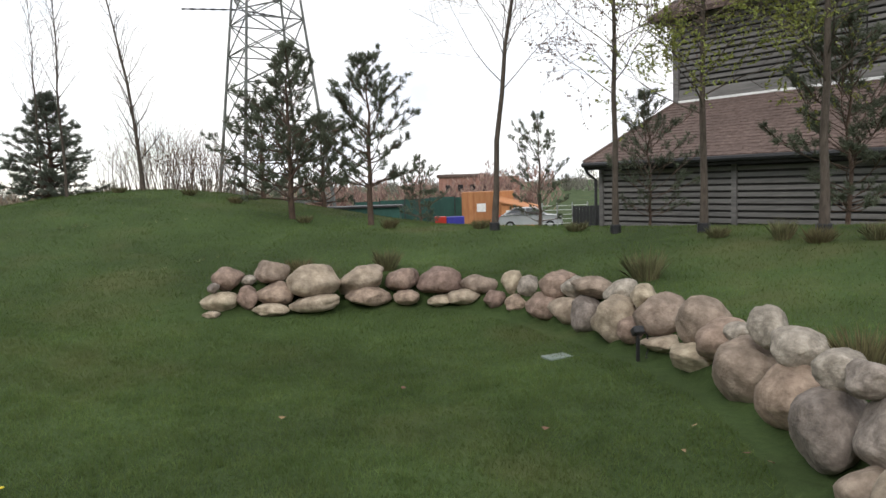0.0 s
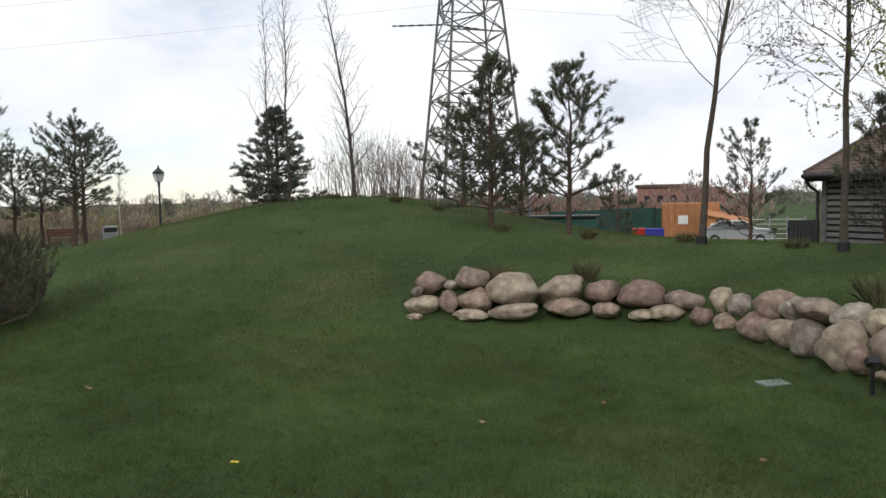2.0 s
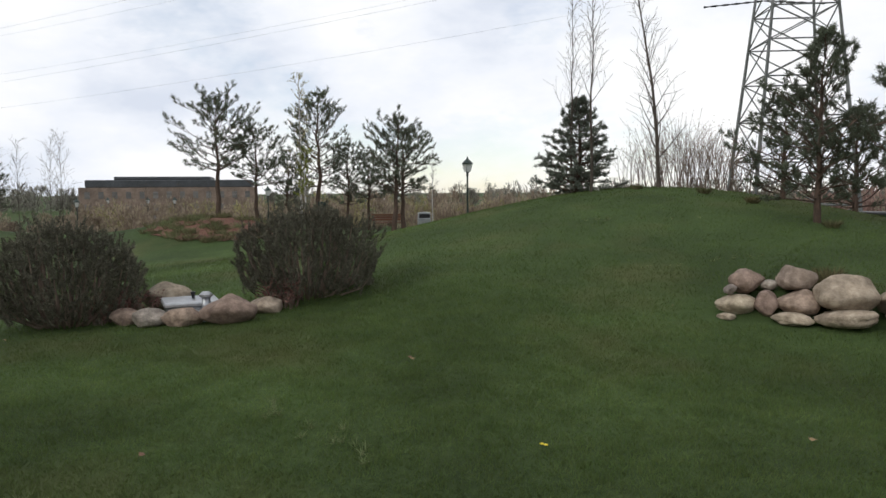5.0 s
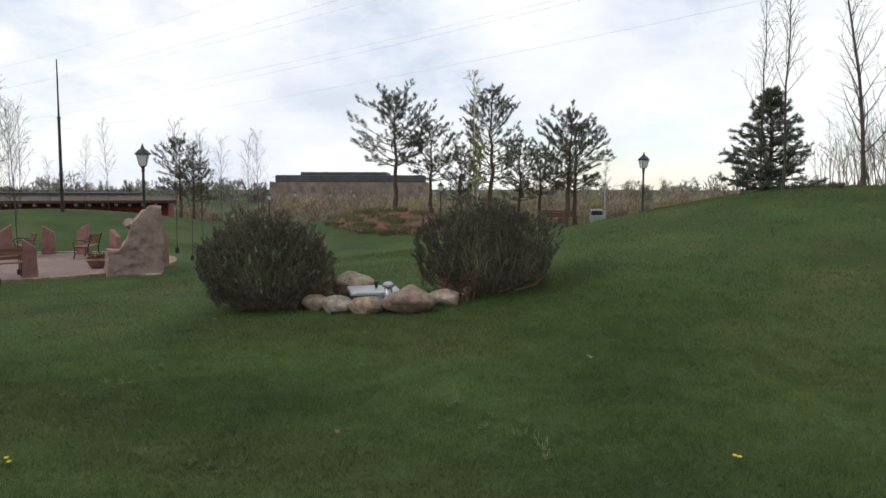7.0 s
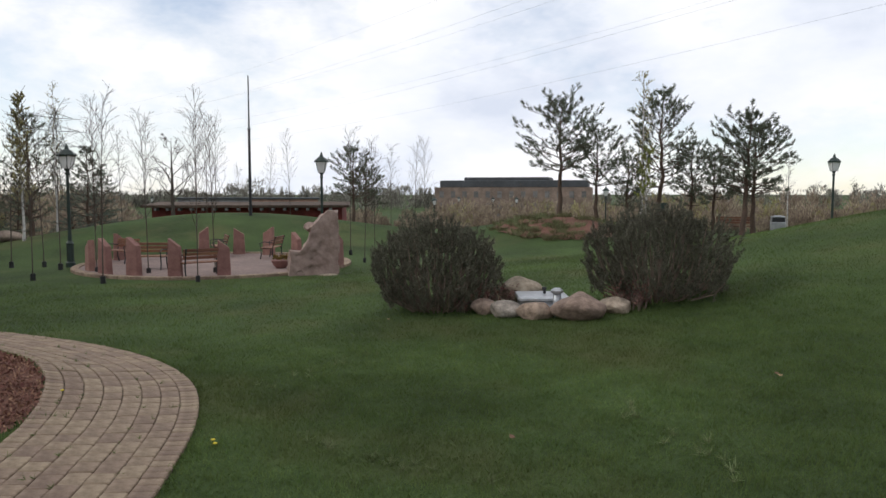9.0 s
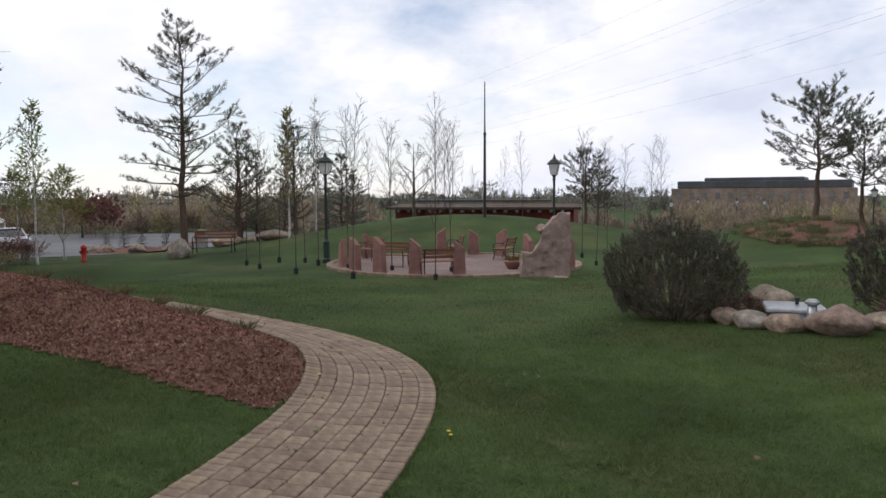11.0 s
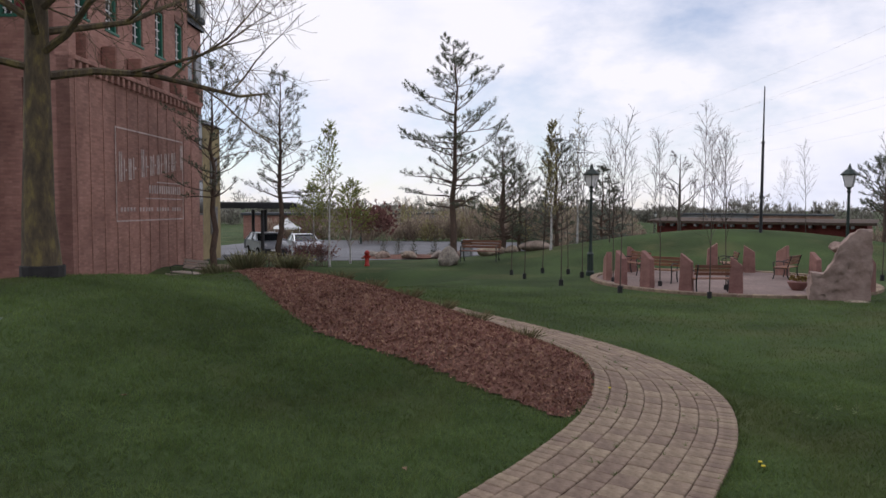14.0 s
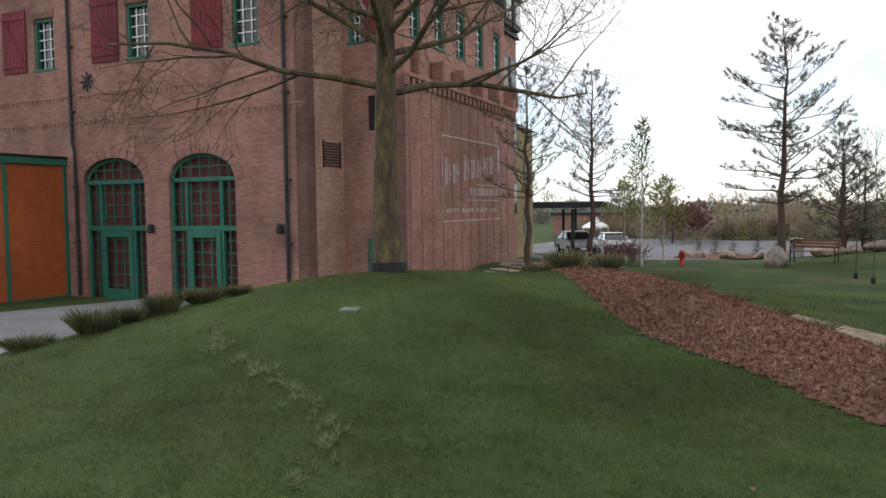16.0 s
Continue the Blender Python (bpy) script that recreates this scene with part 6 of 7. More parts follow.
g.add(v + lo, [(0, 1, 2, 3), (4, 0, 3, 5), (7, 6, 9, 8), (6, 10, 11, 9), (0, 6, 7, 1), (4, 10, 6, 0)])
part("skirt_roof", g, SHINGLE, house)
rsh = random.Random(12)
rows = 20
for k in range(rows):
    # each course is a row of loose tabs of uneven length and lift
    g = Geo()
    f0, f1 = k / rows, (k + 1) / rows
    y0, z0 = -0.47 + (IN + 0.47) * f0, EV + (RT - EV) * f0
    y1, z1 = -0.47 + (IN + 0.47) * f1, EV + (RT - EV) * f1
    u = -0.2 + (UX + 0.2) * f0
    while u < HL - 0.1:
        w = rsh.uniform(0.16, 0.4)
        e = rsh.uniform(0.016, 0.034)
        d = rsh.uniform(-0.012, 0.012)
        a, b = u + 0.004, min(HL, u + w)
        g.add([(a, y0 + d, z0 + e), (b, y0 + d, z0 + e), (b, y1, z1 + 0.012), (a, y1, z1 + 0.012), (a, y0 + d, z0), (b, y0 + d, z0)], [(0, 1, 2, 3), (4, 5, 1, 0), (5, 2, 1), (4, 0, 3)])
        u += w
    tagged(part("shingle_course", g, SHINGLE, house), kind="stuff")
part("hip_cap", Geo().tube([(-0.2, -0.47, EV + 0.03), (UX, IN, RT + 0.03)], [0.05, 0.05], 6), SHINGLE, house)
part("gutter", Geo().tube([(-0.2, -0.51, EV - 0.07), (HL, -0.51, EV - 0.07)], [0.07, 0.07], 8), DARK, house)
# fascia and upper wall carry the same shade in their colour
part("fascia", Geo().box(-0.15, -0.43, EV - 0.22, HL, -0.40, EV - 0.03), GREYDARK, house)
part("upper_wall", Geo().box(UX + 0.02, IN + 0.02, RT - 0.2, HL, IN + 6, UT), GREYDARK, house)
part("flashing", Geo().box(UX - 0.02, IN - 0.06, RT - 0.03, HL, IN + 0.01, RT + 0.05, 0.01), WHITE, house, "pale metal flashing strip")
part("skirting_band", Geo().box(UX, IN - 0.04, RT + 0.054, HL, IN + 0.018, RT + 0.36, 0.01), GREYWOOD, house)
part("corner_board", Geo().box(UX - 0.08, IN - 0.08, RT - 0.1, UX + 0.1, IN + 0.1, UT, 0.01), GREYWOOD, house)
slat_up = Geo().box(0, -0.03, 0, 5.2, 0.02, 0.108, 0.008).mesh("slat", GREYWOOD)
for b in range(3):
    for k in range(15):
        part("slat", slat_up, GREYWOOD, house, m=pose(UX + 0.13 + 5.25 * b, IN - 0.01, RT + 0.42 + 0.163 * k))
g = Geo()
v = [(UX - 0.6, IN - 0.6, 6.3), (HL, IN - 0.6, 6.3), (HL, IN + 3.0, 8.9), (UX + 2.0, IN + 3.0, 8.9), (UX - 0.6, IN + 6.6, 6.3), (HL, IN + 6.6, 6.3)]
lo = [(a, b, c - 0.16) for a, b, c in v]
g.add(v + lo, [(0, 1, 2, 3), (3, 2, 5, 4), (7, 6, 9, 8), (8, 9, 10, 11), (0, 6, 7, 1), (0, 3, 4), (6, 10, 9), (4, 10, 6, 0)])
part("upper_roof", g, SHINGLE, house)
part("downpipe", Geo().tube([(-0.12, -0.5, EV - 0.12), (-0.12, -0.4, EV - 0.3), (-0.08, -0.09, EV - 0.5), (-0.08, -0.09, -1.4)], [0.045] * 4, 6), DARK, house)

# gate, fences, orange store, toy boxes and parked car beyond the terrace
GM = pose(7.80, 39.23, lz(7.80, 39.23))
gate = thing("dark_gate", GM, "dark grey board gate beside the house", "gate")
for k in range(8):
    part("board", Geo().box(-0.72 + 0.18 * k, 0, -0.2, -0.55 + 0.18 * k, 0.04, 1.75, 0.008), DARK, gate)
part("rail", Geo().box(-0.75, 0.041, 1.2, 0.75, 0.09, 1.35), DARK, gate)
mesh_fence = thing("wire_fence", pose(7.02, 41.41, lz(7.02, 41.41)), "pale wire mesh fence with thin posts", "fence")
for k in range(7):
    part("wire", Geo().tube([(-1.3, 0, 0.3 + 0.25 * k), (1.3, 0, 0.3 + 0.25 * k)], [0.012, 0.012], 4), WHITE, mesh_fence)
for k in range(4):
    part("post", Geo().box(-1.3 + 0.85 * k, -0.03, -0.2, -1.24 + 0.85 * k, 0.03, 1.95, 0.006), STEEL, mesh_fence)
green = thing("green_fence", pose(-0.84, 55.99, lz(-0.84, 55.99), 0, 0, 4), "dark green sheet-covered site fence", "fence")
for k in range(5):
    part("panel", Geo().box(-5.6 + 1.9 * k, 0, 0.0, -3.75 + 1.9 * k, 0.05, 2.25 - 0.06 * abs(k - 3), 0.01), FENCE, green)
    part("post", Geo().box(-5.66 + 1.9 * k, -0.06, -0.3, -5.58 + 1.9 * k, 0.0, 2.3), DARK, green)
long_wall = thing("low_wall", pose(-5.33, 49.71, lz(-5.33, 49.71)), "low grey-green shed wall behind the pines", "shed")
part("wall", Geo().box(-2.6, 0, -0.3, 2.6, 2, 2.05, 0.03), FENCE, long_wall)
part("roof", Geo().box(-2.8, -0.2, 2.05, 2.8, 2.2, 2.2, 0.03), DARK, long_wall)
OX, OY = 4.40, 53.82
store = thing("orange_store", pose(OX, OY, lz(OX, OY), 0, 0, -4), "bright orange wooden storage shed with a sloping lean-to", "shed")
part("body", Geo().box(-2.8, 0, -0.3, 1.0, 2.6, 2.55, 0.02), STORE, store)
for k in range(9):
    part("batten", Geo().box(-2.8 + 0.42 * k, -0.05, -0.2, -2.71 + 0.42 * k, 0.0, 2.55), STORE, store)
part("lean_to", Geo().add([(0.1, -1.6, -0.3), (2.7, -1.6, -0.3), (2.7, 0, -0.3), (0.1, 0, -0.3), (0.1, -1.6, 1.75), (2.7, -1.6, 1.15), (2.7, 0, 1.35), (0.1, 0, 2.1)], [(3, 2, 1, 0), (4, 5, 6, 7), (0, 1, 5, 4), (1, 2, 6, 5), (2, 3, 7, 6), (3, 0, 4, 7)]), STORE, store)
part("lean_to_roof", Geo().add([(-0.1, -1.8, 1.85), (2.9, -1.8, 1.2), (2.9, 0.0, 1.45), (-0.1, 0.0, 2.25), (-0.1, -1.8, 1.77), (2.9, -1.8, 1.12)], [(0, 1, 2, 3), (4, 5, 1, 0)]), STORE, store)
for a, b, c, d in ((-1.7, -1.05, 1.1, 1.7), (0.4, 0.85, 1.0, 1.2), (1.3, 2.2, 0.7, 1.05), (0.95, 1.2, 0.85, 1.1)):
    part("notice", Geo().box(a, -1.62 if a > 0 else -0.07, c, b, -1.6 if a > 0 else -0.05, d), WHITE, store, "white notice with unreadable print")
BX, BY = 0.59, 46.99
boxes = thing("play_boxes", pose(BX, BY, lz(BX, BY)), "red, blue and yellow plastic play boxes", "boxes")
part("red_box", Geo().box(-0.95, 0, 0.55, -0.2, 0.8, 1.15, 0.03), HYDRANT, boxes)
part("blue_box", Geo().box(-0.18, 0, 0.55, 0.95, 0.8, 1.12, 0.03), BLUE, boxes)
part("yellow_box", Geo().box(-0.95, -0.1, -0.1, 0.3, 0.9, 0.53, 0.03), YELLOW, boxes)
part("orange_box", Geo().box(0.32, -0.1, -0.1, 0.9, 0.9, 0.53, 0.03), ORANGE, boxes)


def car(x, y, turn, label):
    """A parked hatchback."""
    t = thing("parked_car", pose(x, y, lz(x, y) + 0.03, 0, 0, turn), label, "car", "parked cars")
    prof = [(-2.05, 0.35), (-2.08, 0.72), (-1.85, 0.92), (-1.0, 1.0), (-0.95, 1.0), (0.95, 1.0), (1.9, 0.98), (2.05, 0.8), (2.08, 0.38)]
    g = Geo()
    n = len(prof)
    v = []
    for s, k in ((-0.78, 1), (-0.86, 0), (0.86, 0), (0.78, 1)):
        v += [(px * (0.985 if k else 1), s, pz) for px, pz in prof]
    f = []
    for r in range(3):
        f += [(r * n + i, r * n + i + 1, (r + 1) * n + i + 1, (r + 1) * n + i) for i in range(n - 1)]
    f += [tuple(range(n)), tuple(range(4 * n - 1, 3 * n - 1, -1))]
    g.add(v, f)
    part("body", g, CARPAINT, t)
    cab = [(-1.05, 0.98), (-0.35, 1.42), (0.95, 1.46), (1.75, 1.0)]
    g = Geo().add([(a, s * (0.8 - 0.14 * (z > 1.2)), z) for s in (-1, 1) for a, z in cab], [(0, 1, 2, 3), (7, 6, 5, 4), (0, 4, 5, 1), (2, 6, 7, 3)])
    part("glazing", g, GLASS, t)
    g = Geo().box(-0.42, -0.67, 1.41, 1.0, 0.67, 1.47, 0.02)
    for s in (-1, 1):
        for a, b, c, d in ((-1.05, 0.98, -0.35, 1.42), (0.95, 1.46, 1.75, 1.0), (0.3, 1.0, 0.28, 1.44)):
            g.tube([(a, s * (0.8 - 0.14 * (b > 1.2)), b), (c, s * (0.8 - 0.14 * (d > 1.2)), d)], [0.04, 0.04], 5)
    part("roof", g, CARPAINT, t)
    for a in (-1.3, 1.28):
        for s in (-1, 1):
            wv = part("wheel", Geo().lathe([(0.2, -0.09), (0.31, -0.1), (0.32, 0), (0.31, 0.1), (0.2, 0.09)], 16), TYRE, t, m=pose(a, s * 0.76, 0.31, 90, 0, 0))
            part("rim", Geo().lathe([(0.19, -0.1), (0.18, 0.1)], 12), STEEL, wv)
    for s in (-1, 1):
        part("headlight", Geo().box(-2.1, s * 0.62 - 0.16, 0.68, -1.95, s * 0.62 + 0.16, 0.84, 0.03), LAMPGLASS, t)
        part("tail_light", Geo().box(1.95, s * 0.68 - 0.1, 0.72, 2.09, s * 0.68 + 0.1, 0.95, 0.02), HYDRANT, t)
        part("mirror", Geo().box(-0.85, s * 0.95 - 0.08, 0.98, -0.72, s * 0.95 + 0.08, 1.1, 0.02), CARPAINT, t)
    part("bumper", Geo().box(-2.14, -0.8, 0.3, -1.98, 0.8, 0.55, 0.05), DARK, t)
    part("number_plate", Geo().box(-2.16, -0.24, 0.42, -2.141, 0.24, 0.52), WHITE, t)
    return t


car(5.93, 48.64, 172, "silver hatchback parked behind the grassy terrace")
car(-43.32, -19.59, math.degrees(math.atan2(*reversed((-43.32, -19.59)))) + 14, "silver hatchback parked under the canopy's edge")
car(-47.94, -18.89, math.degrees(math.atan2(*reversed((-47.94, -18.89)))) + 10, "white hatchback parked beside the drive")


# ---- steel pylon with lines ----
def pylon(x, y, turn, scale, label):
    t = thing("pylon", pose(x, y, lz(x, y) - 0.5, 0, 0, turn) @ Matrix.Scale(scale, 4), label, "pylon", "power line pylons")
    half = lambda z: 3.55 - 0.092 * z if z < 21 else max(0.35, 1.62 - 0.14 * (z - 21))  # noqa: E731
    levels = [0, 3.2, 6.2, 9.0, 11.6, 14.0, 16.2, 18.4, 21, 24, 27, 29.5]
    for sx, sy in ((-1, -1), (1, -1), (1, 1), (-1, 1)):
        part("leg", Geo().tube([(sx * half(z), sy * half(z), z) for z in levels], [0.14 - 0.003 * z for z in levels], 4), PYLON, t)
    for k, (a, b) in enumerate(zip(levels, levels[1:])):
        for s in range(4):
            c0, c1 = ((-1, -1), (1, -1), (1, 1), (-1, 1))[s], ((1, -1), (1, 1), (-1, 1), (-1, -1))[s]
            for p, q in ((a, b), (b, a)):
                part("brace", Geo().tube([(c0[0] * half(p), c0[1] * half(p), p), (c1[0] * half(q), c1[1] * half(q), q)], [0.05, 0.05], 4), PYLON, t)
            part("strut", Geo().tube([(c0[0] * half(b), c0[1] * half(b), b), (c1[0] * half(b), c1[1] * half(b), b)], [0.05, 0.05], 4), PYLON, t)
    for z, l in ((18.4, 6.5), (23, 8.5), (27, 6.0)):
        for s in (-1, 1):
            g = Geo()
            tip = (s * l, 0, z + 0.2)
            for sy in (-1, 1):
                g.tube([(s * half(z), sy * half(z), z), tip], [0.07, 0.05], 4)
                g.tube([(s * half(z + 1.6), sy * half(z + 1.6), z + 1.6), tip], [0.06, 0.05], 4)
            part("crossarm", g, PYLON, t)
        for s in (-1, 1):
            for w in (-1, 1):
                part("insulator", Geo().tube([(s * l, 0, z + 0.1)] + [(s * l, w * 0.4 * i, z + 0.1 - 0.03 * i) for i in range(1, 12)], [0.03] + [0.085 if i % 2 else 0.04 for i in range(1, 12)], 6), DARK, t)
    return t


T1X, T1Y = -12.15, 54.66
T2X, T2Y = -300.33, -2.98
pylon_turn = math.degrees(math.atan2(T2Y - T1Y, T2X - T1X)) + 110
near_pylon = pylon(T1X, T1Y, pylon_turn, 1.0, "tall grey steel lattice pylon behind the trees")
copy_thing(near_pylon, placed(T2X, T2Y, pylon_turn, 1.15, 0.5))
q = radians(pylon_turn)
for z, l in ((18.5, 6.5), (23.1, 8.5), (27.1, 6.0)):
    for s in (-1, 1):
        ox, oy = s * l * math.cos(q), s * l * math.sin(q)
        for far, sag in (((T2X, T2Y, 1.15 * z - 2), 6.0), ((T1X * 2 - T2X, T1Y * 2 - T2Y, z + 4), 9.0)):
            a, b = Vector((T1X + ox, T1Y + oy, z - 1)), Vector((far[0] + ox, far[1] + oy, far[2]))
            pts = [a.lerp(b, i / 24) - Vector((0, 0, 4 * sag * (i / 24) * (1 - i / 24))) for i in range(25)]
            ob = new("power_line", Geo().tube(pts, [0.009] * 25, 4).mesh("power_line", CABLE))
            tagged(ob, "thin sagging overhead power line", "cable", "power lines")

# ---- far buildings ----
RX, RY = (-49.16, 4.48)
R2X, R2Y = (-44.8, 15.3)
red_len = math.hypot(R2X - RX, R2Y - RY)
red = thing("red_longhouse", pose(RX, RY, 0, 0, 0, math.degrees(math.atan2(R2Y - RY, R2X - RX))), "long low dark red house with a turf roof", "house")
part("wall", Geo().box(0, 0, -3, red_len, 7, 0.75), REDHOUSE, red)
part("roof", Geo().add([(-0.5, -0.6, 0.85), (red_len + 0.5, -0.6, 0.85), (red_len + 0.5, 3.5, 1.02), (-0.5, 3.5, 1.02), (-0.5, -0.6, 0.7), (red_len + 0.5, -0.6, 0.7)], [(0, 1, 2, 3), (4, 5, 1, 0)]), TURF, red)
for k in range(16):
    part("rafter_end", Geo().box(0.3 + k * red_len / 16.5, -0.62, 0.52, 0.45 + k * red_len / 16.5, 0.0, 0.66), GREYWOOD, red)
FX, FY = -96.58, 62.78
far = thing("brick_block", pose(FX, FY, 0, 0, 0, 50.5), "distant brown brick block with a dark stepped roof", "building")
part("wall", Geo().box(-14.0, 0, -4, 10.5, 12, 2.5), BRICK_FAR, far)
part("roof", Geo().box(-13.2, 0.3, 2.5, 10.0, 11, 3.6, 0.1), SLATE, far)
part("roof", Geo().box(-9.5, 1.5, 3.6, 4.0, 10, 4.1, 0.1), SLATE, far)
for z in (-2.6, -0.9, 0.9):
    for k in range(13):
        part("window", Geo().box(-13.2 + 1.85 * k, -0.06, z, -12.5 + 1.85 * k, 0.02, z + 1.0), GREYWOOD, far)
FX, FY = 5.94, 109.84
far = thing("far_brick_house", pose(FX, FY, 0, 0, 0, 0), "distant red brick house beyond the fence", "house")
part("wall", Geo().box(-6, 0, -4, 6, 8, 2.3), BRICK, far)
part("roof", Geo().box(-6.3, -0.3, 2.3, 1.0, 8, 2.8, 0.1), SHINGLE, far)
for k in range(6):
    part("window", Geo().box(-5 + 1.8 * k, -0.06, 0.2, -4.2 + 1.8 * k, 0.02, 1.2), GLASS, far)
for tx, d, w, h, words, m_ in ((500, 95, 9, 0.9, "distant red brick shop building", BRICK), (730, 120, 12, 0.8, "distant pale flat building", CONCRETE), (1265, 130, 11, 0.9, "distant grey flat building behind the longhouse", CONCRETE), (1380, 140, 12, 0.8, "distant tan flat building behind the longhouse", BRICK_LIGHT)):
    p0 = {500: (-88.04, -37.09), 730: (-117.41, -26.91), 1265: (-128.38, 21.92), 1380: (-135.56, 35.67)}[tx]
    b = thing("far_building", pose(*p0, 0, 0, 0, math.degrees(math.atan2(p0[1], p0[0])) + 90), words, "building")
    part("wall", Geo().box(-w / 2, 0, -4, w / 2, 6, h - 0.3), m_, b)
    part("roof", Geo().box(-w / 2 - 0.3, -0.3, h - 0.3, w / 2 + 0.3, 6.3, h, 0.05), m_ if m_ is WHITE else SLATE, b)

# ---- by the drive ----
hyd = thing("fire_hydrant", pose(-28.48, -8.76, lz(-28.48, -8.76)), "red enamelled fire hydrant on the lawn edge", "hydrant")
part("barrel", Geo().lathe([(0.11, 0), (0.11, 0.05), (0.085, 0.07), (0.085, 0.46), (0.11, 0.48), (0.11, 0.54), (0.07, 0.6), (0.02, 0.63)], 12), HYDRANT, hyd, soft=True)
for s in (-1, 1):
    part("outlet", Geo().tube([(0, 0, 0.38), (0, s * 0.14, 0.38)], [0.045, 0.045], 8), HYDRANT, hyd)
boulder(-28.10, -5.40, lz(-28.10, -5.40) + 0.3, 0.78, 0.82, "g", "large round boulder beside the tall pine", "boulders by the drive")
for x, y, w, h in ((-32.32, -2.31, 1.4, 0.5), (-33.16, -4.04, 0.7, 0.5), (-33.23, -3.45, 0.6, 0.4), (-32.11, -4.37, 0.9, 0.5)):
    boulder(x, y, lz(x, y) + h * 0.3, w, h, "t", "flat tan boulder beside the drive", "boulders by the drive")
IX, IY = -40.37, -9.43
isl = Geo().lathe([(2.2, -0.1), (2.2, 0.1), (1.9, 0.16), (0.02, 0.3)], 24)
ob = new("traffic_island", isl.mesh("traffic_island", MULCH))
ob.matrix_basis = pose(IX, IY, lz(IX, IY)) @ Matrix.Diagonal((0.9, 1.4, 1.0, 1.0))
tagged(ob, "low mulched traffic island with boulders and shrubs", "traffic island", kind="structure")
for i in range(9):
    q = 2 * math.pi * i / 9
    x, y = IX + 1.5 * math.cos(q), IY + 2.4 * math.sin(q)
    boulder(x, y, lz(x, y) + 0.2, 0.8, 0.5, "tgr"[i % 3], "pale boulder on the traffic island", "boulders on the island")
for i in range(5):
    x, y = IX - 0.6 + 0.5 * (i % 3), IY - 2.0 + 1.0 * i
    copy_thing(dark_spruce, placed(x, y, 40 * i, 0.22 + 0.03 * (i % 2), 0))
def bin_thing(x, y, turn, s, label):
    t = thing("litter_bin", pose(x, y, lz(x, y), 0, 0, turn) @ Matrix.Scale(s, 4), label, "bin", "litter bins")
    part("body", Geo().box(-0.26, -0.2, 0, 0.26, 0.2, 0.62, 0.03), STEEL, t)
    g = Geo()
    g.tube([(-0.26, 0, 0.6), (-0.24, 0, 0.78), (-0.12, 0, 0.86), (0.12, 0, 0.86), (0.24, 0, 0.78), (0.26, 0, 0.6)], [0.03] * 6, 6)
    g.box(-0.24, -0.2, 0.8, 0.24, 0.2, 0.86, 0.02)
    part("hood", g, STEEL, t)
    part("opening", Geo().box(-0.22, -0.17, 0.63, 0.22, 0.17, 0.79), DARK, t)
    return t


bin_thing(-19.99, 24.47, 50, 1.0, "brushed steel litter bin with a hood")
bin_thing(-35.94, -5.88, 80, 1.0, "brushed steel litter bin beside the drive")
SGX, SGY = -22.07, 20.53
sg = thing("dark_sign", pose(SGX, SGY, lz(SGX, SGY), 0, 0, 48), "small dark green square sign on a post", "sign")
part("post", Geo().tube([(0, 0.03, 0), (0, 0.03, 1.0)], [0.025, 0.025], 6), DARK, sg)
part("panel", Geo().box(-0.16, 0, 0.72, 0.16, 0.03, 1.06, 0.01), DARKGREEN, sg)
bench(-24.14, 26.86, 50, "dark wooden bench under the far pines", "lawn benches", 1.6)

# ---- lawn blades near the path, fallen leaves and flowers ----
rs = np.random.RandomState(9)
# evenly sown, denser on the near lawn than on the slopes beyond it
near_n, wide_n = 540000, 460000
bx = np.r_[rs.uniform(-8.5, 2.4, near_n) + rs.normal(size=near_n), rs.uniform(-18.0, 6.0, wide_n) + 1.6 * rs.normal(size=wide_n)]
by = np.r_[rs.uniform(-7.5, 8.5, near_n) + 1.7 * rs.normal(size=near_n), rs.uniform(-11.0, 18.0, wide_n) + 1.6 * rs.normal(size=wide_n)]
rad_ = np.r_[np.full(near_n, 5.0), np.full(wide_n, 11.0)]
ws = wall_side(bx, by)
keep = (line_distance(bx, by, [tuple(p) for p in path_mid[::4]]) > 0.55) & ~inside(bx, by, MULCH_EDGE) & ~((np.abs(ws) < 0.28) & (bx > -3.1)) & (by > -11.4)
bx, by, rad_ = bx[keep], by[keep], rad_[keep]
bz = land(bx, by)
n = len(bx)
clump = 0.5 + 0.5 * np.sin(5.1 * bx + 2.2 * np.sin(3.7 * by)) * np.sin(4.3 * by + 1.9 * np.sin(4.9 * bx))
h = rs.uniform(0.015, 0.04, n) * (0.7 + 0.8 * clump)
q = rs.rand(n) * 6.283
lx, ly = rs.normal(size=n) * 0.022, rs.normal(size=n) * 0.022
wd = 0.0019 + 0.0005 * rad_ / 2
v = np.stack([np.stack([bx - wd * np.cos(q), by - wd * np.sin(q), bz - 0.004], 1), np.stack([bx + wd * np.cos(q), by + wd * np.sin(q), bz - 0.004], 1), np.stack([bx + lx, by + ly, bz + h], 1)], 1).reshape(-1, 3)
tagged(new("lawn_blades", arrays_mesh("lawn_blades", v, np.arange(3 * n).reshape(-1, 3), BLADE)), "short mown grass blades", "grass", kind="stuff")
# uneven tufts that lap over the path's edges, and weeds in its joints
k = rs.randint(60, len(path_mid) - 40, 1500)
td = np.gradient(path_mid, axis=0)
td /= np.hypot(td[:, 0], td[:, 1])[:, None]
o = np.where(rs.rand(1500) < 0.88, rs.choice([-1, 1], 1500) * (0.575 + 0.03 * rs.normal(size=1500)), (rs.randint(0, 7, 1500) - 3) * 0.1405)
